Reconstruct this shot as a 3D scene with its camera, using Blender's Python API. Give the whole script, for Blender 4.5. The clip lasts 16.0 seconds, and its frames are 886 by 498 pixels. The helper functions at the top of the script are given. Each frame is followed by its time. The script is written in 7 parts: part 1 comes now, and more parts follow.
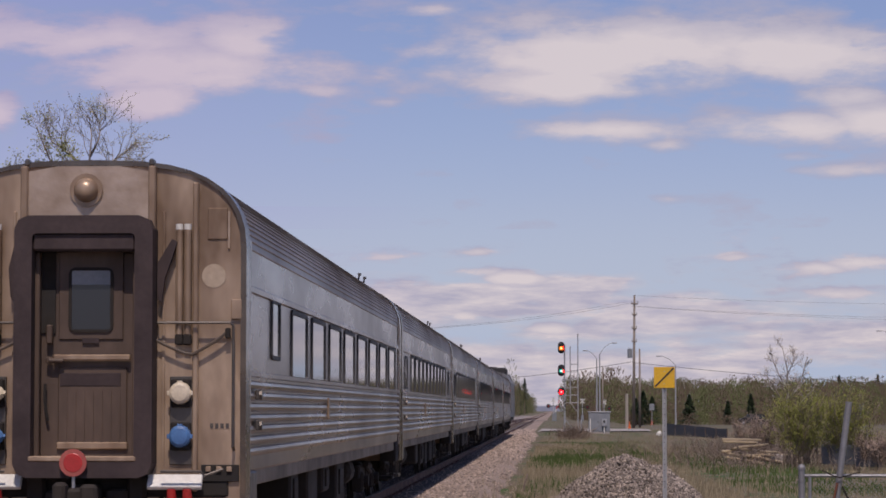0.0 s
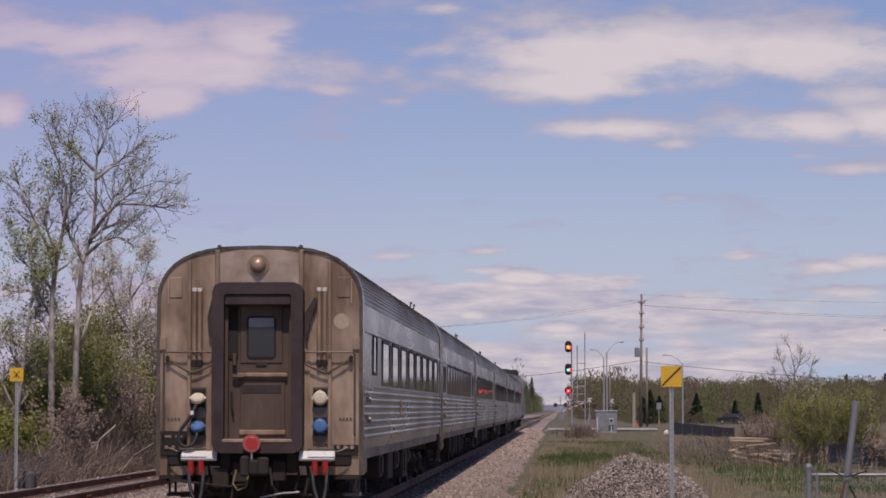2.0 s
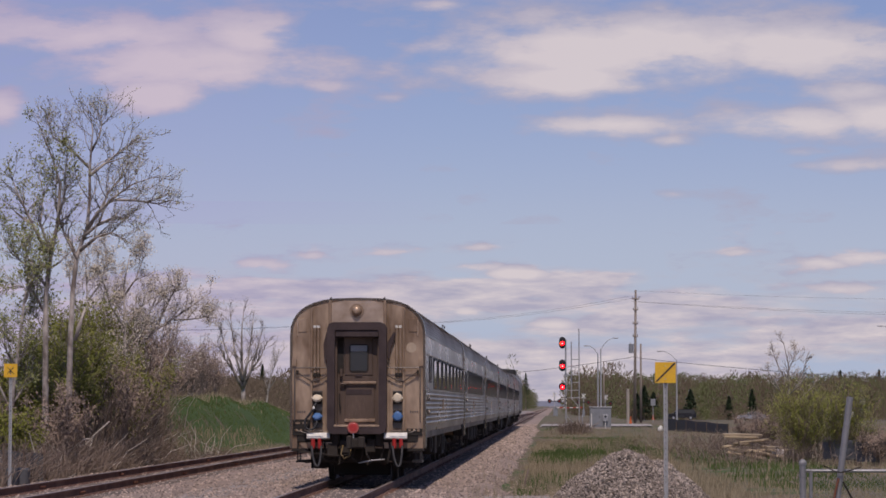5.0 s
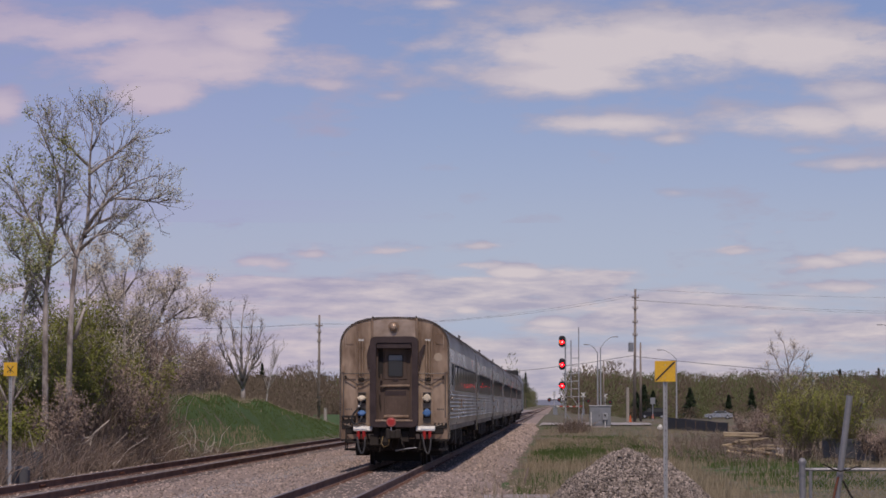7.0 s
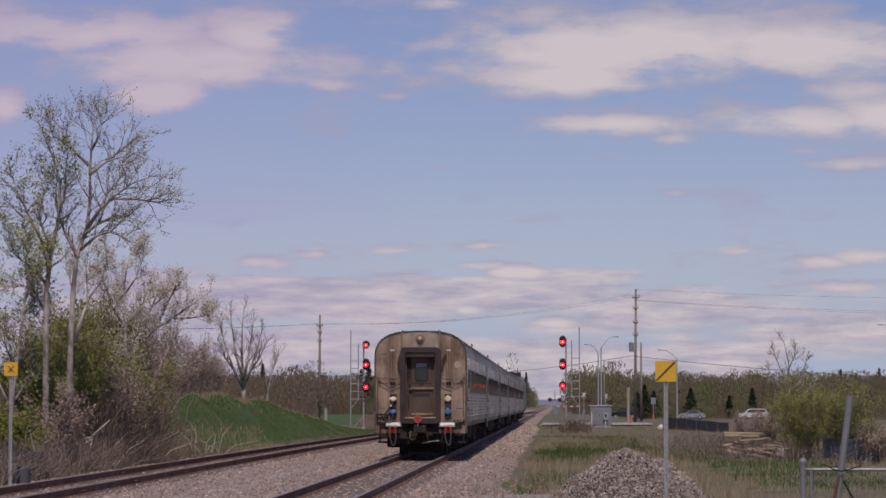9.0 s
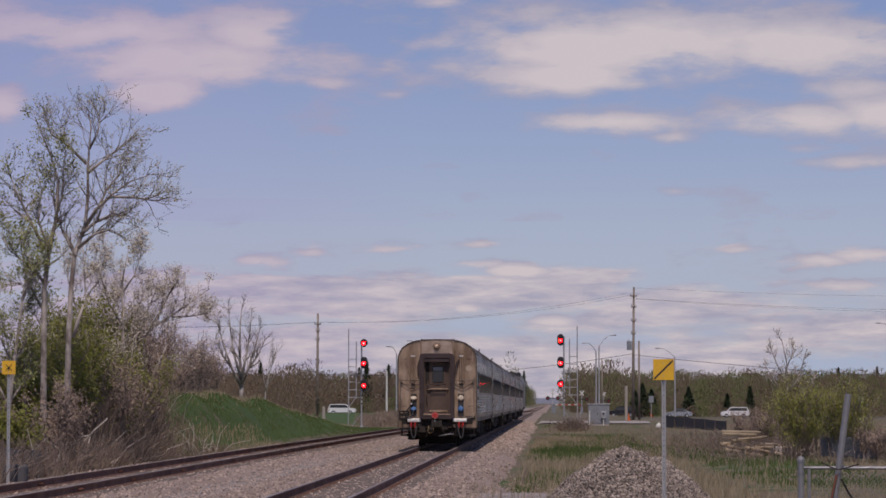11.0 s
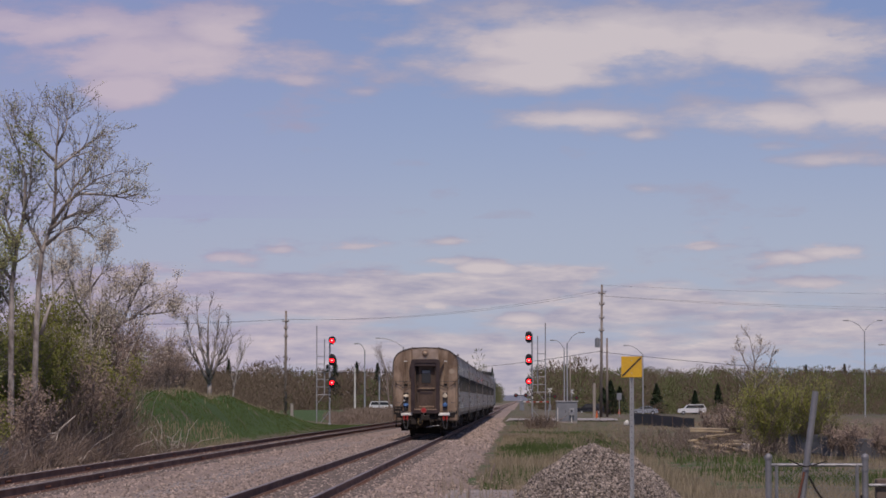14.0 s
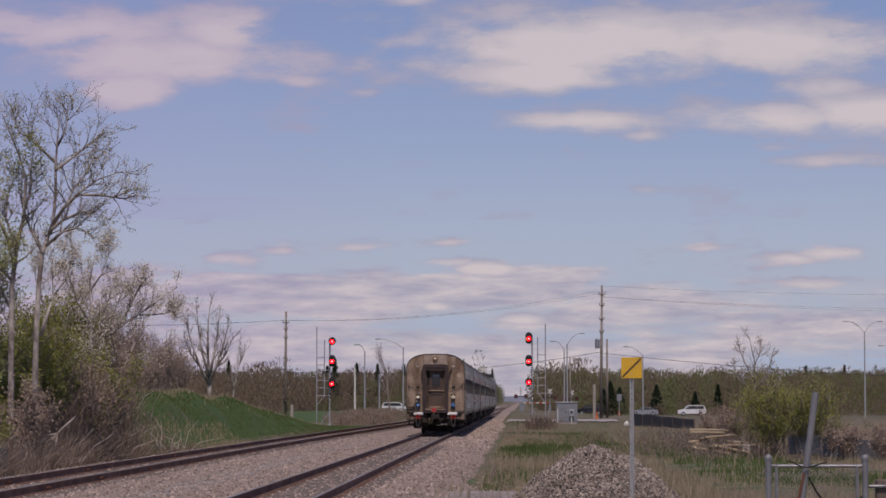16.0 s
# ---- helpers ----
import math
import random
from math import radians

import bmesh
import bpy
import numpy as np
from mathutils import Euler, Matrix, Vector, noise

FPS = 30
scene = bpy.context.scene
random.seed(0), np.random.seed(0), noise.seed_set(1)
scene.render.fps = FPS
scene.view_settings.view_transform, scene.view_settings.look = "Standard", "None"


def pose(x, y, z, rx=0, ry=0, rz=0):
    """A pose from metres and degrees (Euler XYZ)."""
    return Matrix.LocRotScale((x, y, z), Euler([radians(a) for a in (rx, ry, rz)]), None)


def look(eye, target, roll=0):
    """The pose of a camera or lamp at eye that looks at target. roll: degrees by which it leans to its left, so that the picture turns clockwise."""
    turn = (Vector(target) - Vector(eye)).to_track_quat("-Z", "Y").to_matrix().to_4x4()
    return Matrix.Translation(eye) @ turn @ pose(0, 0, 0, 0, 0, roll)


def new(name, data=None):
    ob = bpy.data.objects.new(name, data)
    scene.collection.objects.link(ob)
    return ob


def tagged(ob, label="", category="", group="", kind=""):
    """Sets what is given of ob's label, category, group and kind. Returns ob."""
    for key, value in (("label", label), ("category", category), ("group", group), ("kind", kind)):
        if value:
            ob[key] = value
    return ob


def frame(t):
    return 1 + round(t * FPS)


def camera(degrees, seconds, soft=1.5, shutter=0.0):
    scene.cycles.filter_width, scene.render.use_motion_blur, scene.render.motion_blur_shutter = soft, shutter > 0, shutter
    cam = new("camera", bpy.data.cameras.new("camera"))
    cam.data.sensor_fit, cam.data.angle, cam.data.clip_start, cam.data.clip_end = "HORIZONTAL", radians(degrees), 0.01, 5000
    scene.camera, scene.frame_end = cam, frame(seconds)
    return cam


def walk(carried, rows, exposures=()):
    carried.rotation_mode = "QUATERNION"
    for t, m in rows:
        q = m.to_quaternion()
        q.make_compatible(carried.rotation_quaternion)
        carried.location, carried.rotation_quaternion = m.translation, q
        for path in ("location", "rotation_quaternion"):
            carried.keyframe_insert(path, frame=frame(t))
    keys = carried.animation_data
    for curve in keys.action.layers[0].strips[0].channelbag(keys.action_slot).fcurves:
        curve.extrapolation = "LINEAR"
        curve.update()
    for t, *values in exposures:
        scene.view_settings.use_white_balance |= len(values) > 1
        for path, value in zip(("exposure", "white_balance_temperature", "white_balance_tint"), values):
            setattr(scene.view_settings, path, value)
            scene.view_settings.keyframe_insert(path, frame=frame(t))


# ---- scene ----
EYE = (0.0, 0.0, 1.7)      # the tripod, beside the line; z = 0 is the top of the rails, y runs along the track
F = 4700.0 / 784.0         # focal length over half the picture's width
cam = camera(2 * math.degrees(math.atan(1 / F)), 16.0, soft=1.65)


def aim(up, left):
    return pose(*EYE, 90 + up, 0, left)


PATH = [
    (0, 3.469, 2.389), (0.5, 3.485, 2.424), (1, 3.485, 2.434), (1.5, 3.474, 2.427),
    (2, 3.448, 2.541), (2.5, 3.432, 2.575), (3, 3.430, 2.478), (3.5, 3.411, 2.429),
    (4, 3.395, 2.422), (6.5, 3.336, 2.406), (7, 3.336, 2.408), (7.5, 3.336, 2.408),
    (8, 3.336, 2.406), (8.5, 3.336, 2.420), (9, 3.336, 2.420), (11.5, 3.267, 2.332),
    (12, 3.204, 1.864), (12.5, 3.204, 1.894), (13, 3.223, 1.857), (13.5, 3.234, 1.652),
    (14, 3.241, 1.690), (14.5, 3.241, 1.685), (15, 3.260, 1.690), (15.5, 3.260, 1.690),
    (16, 3.262, 1.690)
]
walk(cam, [(t, aim(up, left)) for t, up, left in PATH], exposures=[(0.0, -0.20, 6500, 22), (4.0, -0.21, 6500, 22), (7.0, -0.30, 6500, 22), (12.5, -0.37, 6500, 22), (16.0, -0.38, 6500, 22)])

# ---- light ----
SUN_UP, SUN_TURN = 57.0, 177.0      # elevation, and compass turn from +y clockwise, in degrees
world = bpy.data.worlds.new("sky")
scene.world = world
world.use_nodes = True
wn = world.node_tree
sky = wn.nodes.new("ShaderNodeTexSky")
sky.sky_type, sky.sun_disc = "NISHITA", False
sky.sun_elevation, sky.sun_rotation = radians(SUN_UP), radians(SUN_TURN)
sky.altitude, sky.air_density, sky.dust_density, sky.ozone_density = 100, 1.0, 0.3, 4.0
wn.nodes["Background"].inputs["Strength"].default_value = 0.085
tone = wn.nodes.new("ShaderNodeMix")      # the slight lavender of the hazy spring air
tone.data_type, tone.blend_type = "RGBA", "MULTIPLY"
tone.inputs[0].default_value = 1.0
tone.inputs[7].default_value = (1.06, 0.96, 1.08, 1)
wn.links.new(sky.outputs["Color"], tone.inputs[6])
wn.links.new(tone.outputs[2], wn.nodes["Background"].inputs["Color"])

sun_data = bpy.data.lights.new("sun", "SUN")
sun_data.energy, sun_data.angle, sun_data.color = 3.3, radians(0.6), (1.0, 0.925, 0.81)
sun = new("sun", sun_data)
_a, _e = radians(SUN_TURN), radians(SUN_UP)
SUN_DIR = Vector((math.sin(_a) * math.cos(_e), math.cos(_a) * math.cos(_e), math.sin(_e)))
sun.matrix_world = look(SUN_DIR * 100, (0, 0, 0))


# ---- materials ----
def material(name, rough=0.7, metal=0.0):
    m = bpy.data.materials.new(name)
    m.use_nodes = True
    b = m.node_tree.nodes["Principled BSDF"]
    b.inputs["Roughness"].default_value, b.inputs["Metallic"].default_value = rough, metal
    return m, m.node_tree, b


def mixed(nt, fac, a, b):
    n = nt.nodes.new("ShaderNodeMix")
    n.data_type = "RGBA"
    for sock, v in (("A", a), ("B", b)):
        s = [i for i in n.inputs if i.name == sock and i.type == "RGBA"][0]
        if isinstance(v, tuple):
            s.default_value = (*v, 1)
        else:
            nt.links.new(v, s)
    nt.links.new(fac, n.inputs[0])
    return [o for o in n.outputs if o.type == "RGBA"][0]


def ramp(nt, fac, lo, hi, a=0.0, b=1.0):
    n = nt.nodes.new("ShaderNodeMapRange")
    n.inputs["From Min"].default_value, n.inputs["From Max"].default_value = lo, hi
    n.inputs["To Min"].default_value, n.inputs["To Max"].default_value = a, b
    nt.links.new(fac, n.inputs["Value"])
    return n.outputs["Result"]


def grain(nt, scale, detail=4, stretch=(1, 1, 1), rough=0.6):
    c, m, n = nt.nodes.new("ShaderNodeTexCoord"), nt.nodes.new("ShaderNodeMapping"), nt.nodes.new("ShaderNodeTexNoise")
    m.inputs["Scale"].default_value = stretch
    n.inputs["Scale"].default_value, n.inputs["Detail"].default_value, n.inputs["Roughness"].default_value = scale, detail, rough
    nt.links.new(c.outputs["Object"], m.inputs["Vector"])
    nt.links.new(m.outputs["Vector"], n.inputs["Vector"])
    return n.outputs["Fac"]


def bumped(nt, b, height, strength, distance=0.02):
    n = nt.nodes.new("ShaderNodeBump")
    n.inputs["Strength"].default_value, n.inputs["Distance"].default_value = strength, distance
    nt.links.new(height, n.inputs["Height"])
    nt.links.new(n.outputs["Normal"], b.inputs["Normal"])


def surface(name, base, stain, big=1.5, small=25.0, rough=0.7, metal=0.0, bump=0.3, stretch=(1, 1, 1), per_object=0.0, per_island=0.0, lo=0.35, hi=0.7, bumpd=0.01):
    """base colour broken by large stains and fine grain; rough and bump follow the grain."""
    m, nt, b = material(name, rough, metal)
    g1, g2 = grain(nt, big, 3, stretch), grain(nt, small, 4, stretch)
    c = mixed(nt, ramp(nt, g1, lo, hi), base, stain)
    c = mixed(nt, ramp(nt, g2, 0.3, 0.75, 0.0, 0.45), c, tuple(v * 0.55 for v in base))
    for amount, node, out in ((per_object, "ShaderNodeObjectInfo", "Random"), (per_island, "ShaderNodeNewGeometry", "Random Per Island")):
        if amount:
            r = nt.nodes.new(node)
            hsv = nt.nodes.new("ShaderNodeHueSaturation")
            nt.links.new(ramp(nt, r.outputs[out], 0, 1, 1 - amount, 1 + amount), hsv.inputs["Value"])
            nt.links.new(c, hsv.inputs["Color"])
            c = hsv.outputs["Color"]
    nt.links.new(c, b.inputs["Base Color"])
    nt.links.new(ramp(nt, g1, 0.3, 0.7, max(0.03, rough - 0.1), min(1, rough + 0.12)), b.inputs["Roughness"])
    if bump:
        bumped(nt, b, g2, bump, bumpd)
    return m


def leafy(name, a, b_, rough=0.6):
    """leaf or twig stuff: two colours picked island by island, some light passing through."""
    m, nt, b = material(name, rough)
    r = nt.nodes.new("ShaderNodeNewGeometry")
    g = grain(nt, 0.5, 2)
    c = mixed(nt, r.outputs["Random Per Island"], a, b_)
    c = mixed(nt, ramp(nt, g, 0.35, 0.65, 0, 0.5), c, tuple(v * 0.6 for v in a))
    nt.links.new(c, b.inputs["Base Color"])
    b.inputs["Specular IOR Level"].default_value = 0.2
    return m


def glowing(name, colour, strength):
    m, nt, b = material(name, 0.3)
    b.inputs["Base Color"].default_value = (*colour, 1)
    b.inputs["Emission Color"].default_value, b.inputs["Emission Strength"].default_value = (*colour, 1), strength
    return m


def glassy(name, colour, rough=0.06):
    m, nt, b = material(name, rough)
    b.inputs["Base Color"].default_value = (*colour, 1)
    b.inputs["IOR"].default_value = 1.6
    return m


STEEL = surface("stainless_side", (0.37, 0.305, 0.275), (0.26, 0.205, 0.175), 0.6, 9, 0.32, 0.85, 0.05, (3, 0.35, 1))
FLUTE = surface("stainless_flutes", (0.40, 0.315, 0.25), (0.22, 0.165, 0.125), 0.6, 9, 0.32, 0.75, 0.05, (3, 0.35, 1))
SKIRT = surface("skirt_brown", (0.20, 0.15, 0.115), (0.12, 0.09, 0.07), 1.0, 10, 0.55, 0.3, 0.1)
ROOFSTEEL = surface("stainless_roof", (0.40, 0.325, 0.27), (0.24, 0.19, 0.155), 0.5, 8, 0.45, 0.75, 0.12, (3, 0.4, 1))
GRIMY = surface("grimy_end_steel", (0.50, 0.362, 0.248), (0.185, 0.117, 0.072), 1.9, 12, 0.42, 0.4, 0.15, (1, 1, 0.4), lo=0.38, hi=0.62)
DOORPAINT = surface("door_brown_steel", (0.135, 0.090, 0.064), (0.07, 0.046, 0.033), 2.0, 16, 0.55, 0.2, 0.15, (1, 1, 0.4))
RUBBER = surface("diaphragm_maroon", (0.052, 0.032, 0.03), (0.03, 0.019, 0.019), 2.5, 20, 0.75, 0.0, 0.3)
BLACKIRON = surface("under_black", (0.016, 0.013, 0.011), (0.032, 0.024, 0.018), 1.5, 12, 0.88, 0.0, 0.4)
DARKIRON = surface("truck_grey_iron", (0.024, 0.019, 0.015), (0.038, 0.028, 0.02), 1.5, 12, 0.85, 0.0, 0.4)
WHITEPAINT = surface("white_paint", (0.78, 0.76, 0.70), (0.60, 0.57, 0.50), 3, 30, 0.5, 0, 0.1)
BONE = surface("bone_lamp", (0.72, 0.62, 0.46), (0.55, 0.46, 0.34), 6, 40, 0.4, 0, 0.1)
BLUE = surface("blue_plug", (0.08, 0.19, 0.40), (0.05, 0.12, 0.28), 5, 40, 0.45, 0, 0.1)
REDPAINT = surface("red_paint", (0.52, 0.035, 0.03), (0.38, 0.03, 0.025), 5, 40, 0.4, 0, 0.1)
YELLOWHOSE = surface("yellow_hose", (0.20, 0.13, 0.04), (0.11, 0.075, 0.03), 5, 40, 0.5, 0, 0.1)
CABLE = surface("black_cable", (0.02, 0.02, 0.022), (0.035, 0.033, 0.03), 4, 30, 0.6, 0, 0.1)
PANE = glassy("train_glass", (0.045, 0.05, 0.055))
DOORGLASS = glassy("door_glass", (0.02, 0.023, 0.028), 0.15)
BLIND = surface("pale_blind", (0.30, 0.32, 0.33), (0.22, 0.24, 0.25), 3, 30, 0.6, 0, 0)
RAILTOP = surface("polished_rail", (0.36, 0.29, 0.24), (0.24, 0.18, 0.145), 1.2, 10, 0.45, 0.4, 0.05, (1, 0.1, 1))
RAILRUST = surface("rail_rust", (0.20, 0.10, 0.066), (0.115, 0.06, 0.042), 1.2, 18, 0.8, 0.1, 0.4)
TIEWOOD = surface("tie_wood", (0.17, 0.135, 0.115), (0.10, 0.08, 0.07), 3, 30, 0.9, 0, 0.5, (0.4, 2, 1), per_object=0.25)
BALLAST = surface("ballast_bed", (0.385, 0.295, 0.24), (0.27, 0.205, 0.165), 0.35, 14, 0.9, 0, 1.0, bumpd=0.06)
STONE = surface("ballast_stone", (0.43, 0.335, 0.272), (0.27, 0.205, 0.165), 1.5, 20, 0.85, 0, 0.3, per_island=0.6)
PILESTONE = surface("pile_stone", (0.345, 0.285, 0.235), (0.20, 0.162, 0.132), 1.5, 20, 0.85, 0, 0.3, per_island=0.7)
CINDER = surface("fine_gravel", (0.33, 0.285, 0.255), (0.24, 0.20, 0.18), 0.4, 20, 0.92, 0, 0.6, bumpd=0.03)
ASPHALT = surface("road_asphalt", (0.09, 0.088, 0.088), (0.06, 0.06, 0.06), 0.3, 20, 0.85, 0, 0.3)
PALECONC = surface("pale_concrete", (0.44, 0.40, 0.37), (0.33, 0.30, 0.27), 0.5, 12, 0.85, 0, 0.3)
GALV = surface("galvanised", (0.50, 0.50, 0.50), (0.38, 0.38, 0.38), 4, 30, 0.5, 0.5, 0.1)
GALVDULL = surface("dull_galvanised", (0.30, 0.295, 0.30), (0.21, 0.205, 0.21), 4, 30, 0.5, 0.4, 0.1)
GREYBOX = surface("cabinet_grey", (0.29, 0.30, 0.31), (0.23, 0.24, 0.25), 1.5, 14, 0.5, 0.3, 0.1)
POLEWOOD = surface("pole_wood", (0.27, 0.225, 0.185), (0.18, 0.15, 0.125), 1.0, 12, 0.9, 0, 0.5, (2, 2, 0.15))
POLEPALE = surface("pole_pale_wood", (0.42, 0.37, 0.31), (0.32, 0.28, 0.23), 1.0, 12, 0.9, 0, 0.5, (2, 2, 0.15))
SIGNYELLOW = surface("sign_yellow", (0.80, 0.46, 0.02), (0.70, 0.40, 0.03), 3, 30, 0.45, 0, 0.05)
SIGNBLACK = surface("sign_black", (0.02, 0.02, 0.02), (0.03, 0.03, 0.03), 3, 30, 0.5, 0, 0.05)
HEADBLACK = surface("signal_black", (0.016, 0.016, 0.017), (0.028, 0.027, 0.026), 3, 30, 0.6, 0, 0.1)
LAMPRED = glowing("lamp_red", (1.0, 0.004, 0.008), 8.0)
LAMPCORE = glowing("lamp_core", (1.0, 0.50, 0.42), 1.8)
LAMPYELLOW = glowing("lamp_yellow", (1.0, 0.30, 0.02), 1.1)
LAMPYCORE = glowing("lamp_yellow_core", (1.0, 0.72, 0.30), 1.8)
LAMPGREEN = glowing("lamp_green", (0.02, 0.42, 0.30), 1.0)
LAMPGCORE = glowing("lamp_green_core", (0.70, 1.0, 0.92), 1.8)
BARK = surface("grey_bark", (0.50, 0.44, 0.385), (0.13, 0.10, 0.085), 2.4, 9, 0.9, 0, 0.6, (1, 1, 0.6), lo=0.42, hi=0.62)
BIRCH = surface("pale_bark", (0.58, 0.53, 0.47), (0.30, 0.26, 0.22), 2.2, 14, 0.9, 0, 0.5, (1, 1, 0.5))
BROWNBARK = surface("brown_bark", (0.29, 0.225, 0.185), (0.165, 0.122, 0.10), 2.2, 14, 0.9, 0, 0.5)
DEADWOOD = surface("dead_wood", (0.55, 0.49, 0.42), (0.36, 0.31, 0.26), 2.2, 14, 0.9, 0, 0.4)
LEAF = leafy("young_leaf", (0.21, 0.235, 0.07), (0.37, 0.37, 0.15))
LEAFPALE = leafy("pale_young_leaf", (0.26, 0.26, 0.14), (0.42, 0.41, 0.26))
LEAFGREY = leafy("catkin_leaf", (0.46, 0.40, 0.31), (0.70, 0.62, 0.50))
LEAFBUSH = leafy("bush_leaf", (0.155, 0.17, 0.03), (0.26, 0.255, 0.062))
BUD = leafy("brown_bud", (0.26, 0.19, 0.14), (0.36, 0.27, 0.21))
TWIGGY = leafy("twig_mass", (0.18, 0.135, 0.10), (0.34, 0.262, 0.205))
WOODBROWN = leafy("far_brown_wood", (0.128, 0.094, 0.064), (0.172, 0.128, 0.088))
WOODGREEN = leafy("far_green_wood", (0.104, 0.118, 0.046), (0.15, 0.16, 0.066))
CONIFER = leafy("conifer_needle", (0.018, 0.030, 0.014), (0.04, 0.06, 0.026))
GRASSGREEN = leafy("green_grass", (0.055, 0.092, 0.024), (0.105, 0.135, 0.042))
GRASSDRY = leafy("dry_grass", (0.215, 0.175, 0.112), (0.39, 0.325, 0.215))
CARWHITE = surface("car_white", (0.80, 0.80, 0.79), (0.72, 0.72, 0.71), 1, 10, 0.25, 0, 0)
CARSILVER = surface("car_silver", (0.45, 0.47, 0.50), (0.38, 0.40, 0.43), 1, 10, 0.25, 0.6, 0)
CARDARK = surface("car_dark", (0.02, 0.02, 0.025), (0.03, 0.03, 0.035), 1, 10, 0.25, 0.2, 0)
TYRE = surface("tyre", (0.02, 0.02, 0.02), (0.03, 0.03, 0.03), 3, 20, 0.85, 0, 0.2)
FENCEBLACK = surface("black_fabric", (0.075, 0.075, 0.08), (0.10, 0.10, 0.104), 1, 12, 0.8, 0, 0.3)
BARRIERGREY = surface("barrier_grey", (0.19, 0.19, 0.20), (0.12, 0.12, 0.125), 0.8, 10, 0.8, 0, 0.3)
PALLET = surface("raw_timber", (0.56, 0.44, 0.28), (0.34, 0.27, 0.18), 2, 20, 0.85, 0, 0.3, per_object=0.35)
# the blue-grey of distance haze is painted into the hill colour
HAZEHILL = surface("hazed_hill", (0.32, 0.34, 0.42), (0.28, 0.30, 0.38), 0.01, 0.1, 1.0, 0, 0)


def ground_material():
    m, nt, b = material("meadow_ground", 0.95)
    big, mid, fine = grain(nt, 0.09, 4), grain(nt, 0.7, 4), grain(nt, 9, 4)
    dry = mixed(nt, ramp(nt, fine, 0.3, 0.7), (0.20, 0.155, 0.105), (0.115, 0.088, 0.06))
    green = mixed(nt, ramp(nt, fine, 0.3, 0.7), (0.065, 0.125, 0.025), (0.04, 0.072, 0.016))
    c = mixed(nt, ramp(nt, mid, 0.44, 0.60), dry, mixed(nt, ramp(nt, big, 0.42, 0.55), dry, green))
    # the bank on the far side of the second track is green all over
    co, sp = nt.nodes.new("ShaderNodeTexCoord"), nt.nodes.new("ShaderNodeSeparateXYZ")
    nt.links.new(co.outputs["Object"], sp.inputs["Vector"])
    west = nt.nodes.new("ShaderNodeMath")
    west.operation = "MULTIPLY"
    nt.links.new(ramp(nt, sp.outputs["Z"], -0.34, -0.14), west.inputs[0])
    nt.links.new(ramp(nt, sp.outputs["X"], -12.6, -13.6), west.inputs[1])
    bank = west.outputs[0]
    wear = ramp(nt, mid, 0.30, 0.42)
    mul = nt.nodes.new("ShaderNodeMath")
    mul.operation = "MULTIPLY"
    nt.links.new(bank, mul.inputs[0])
    nt.links.new(wear, mul.inputs[1])
    c = mixed(nt, mul.outputs[0], c, green)
    nt.links.new(c, b.inputs["Base Color"])
    bumped(nt, b, fine, 0.8, 0.06)
    return m


GROUND = ground_material()


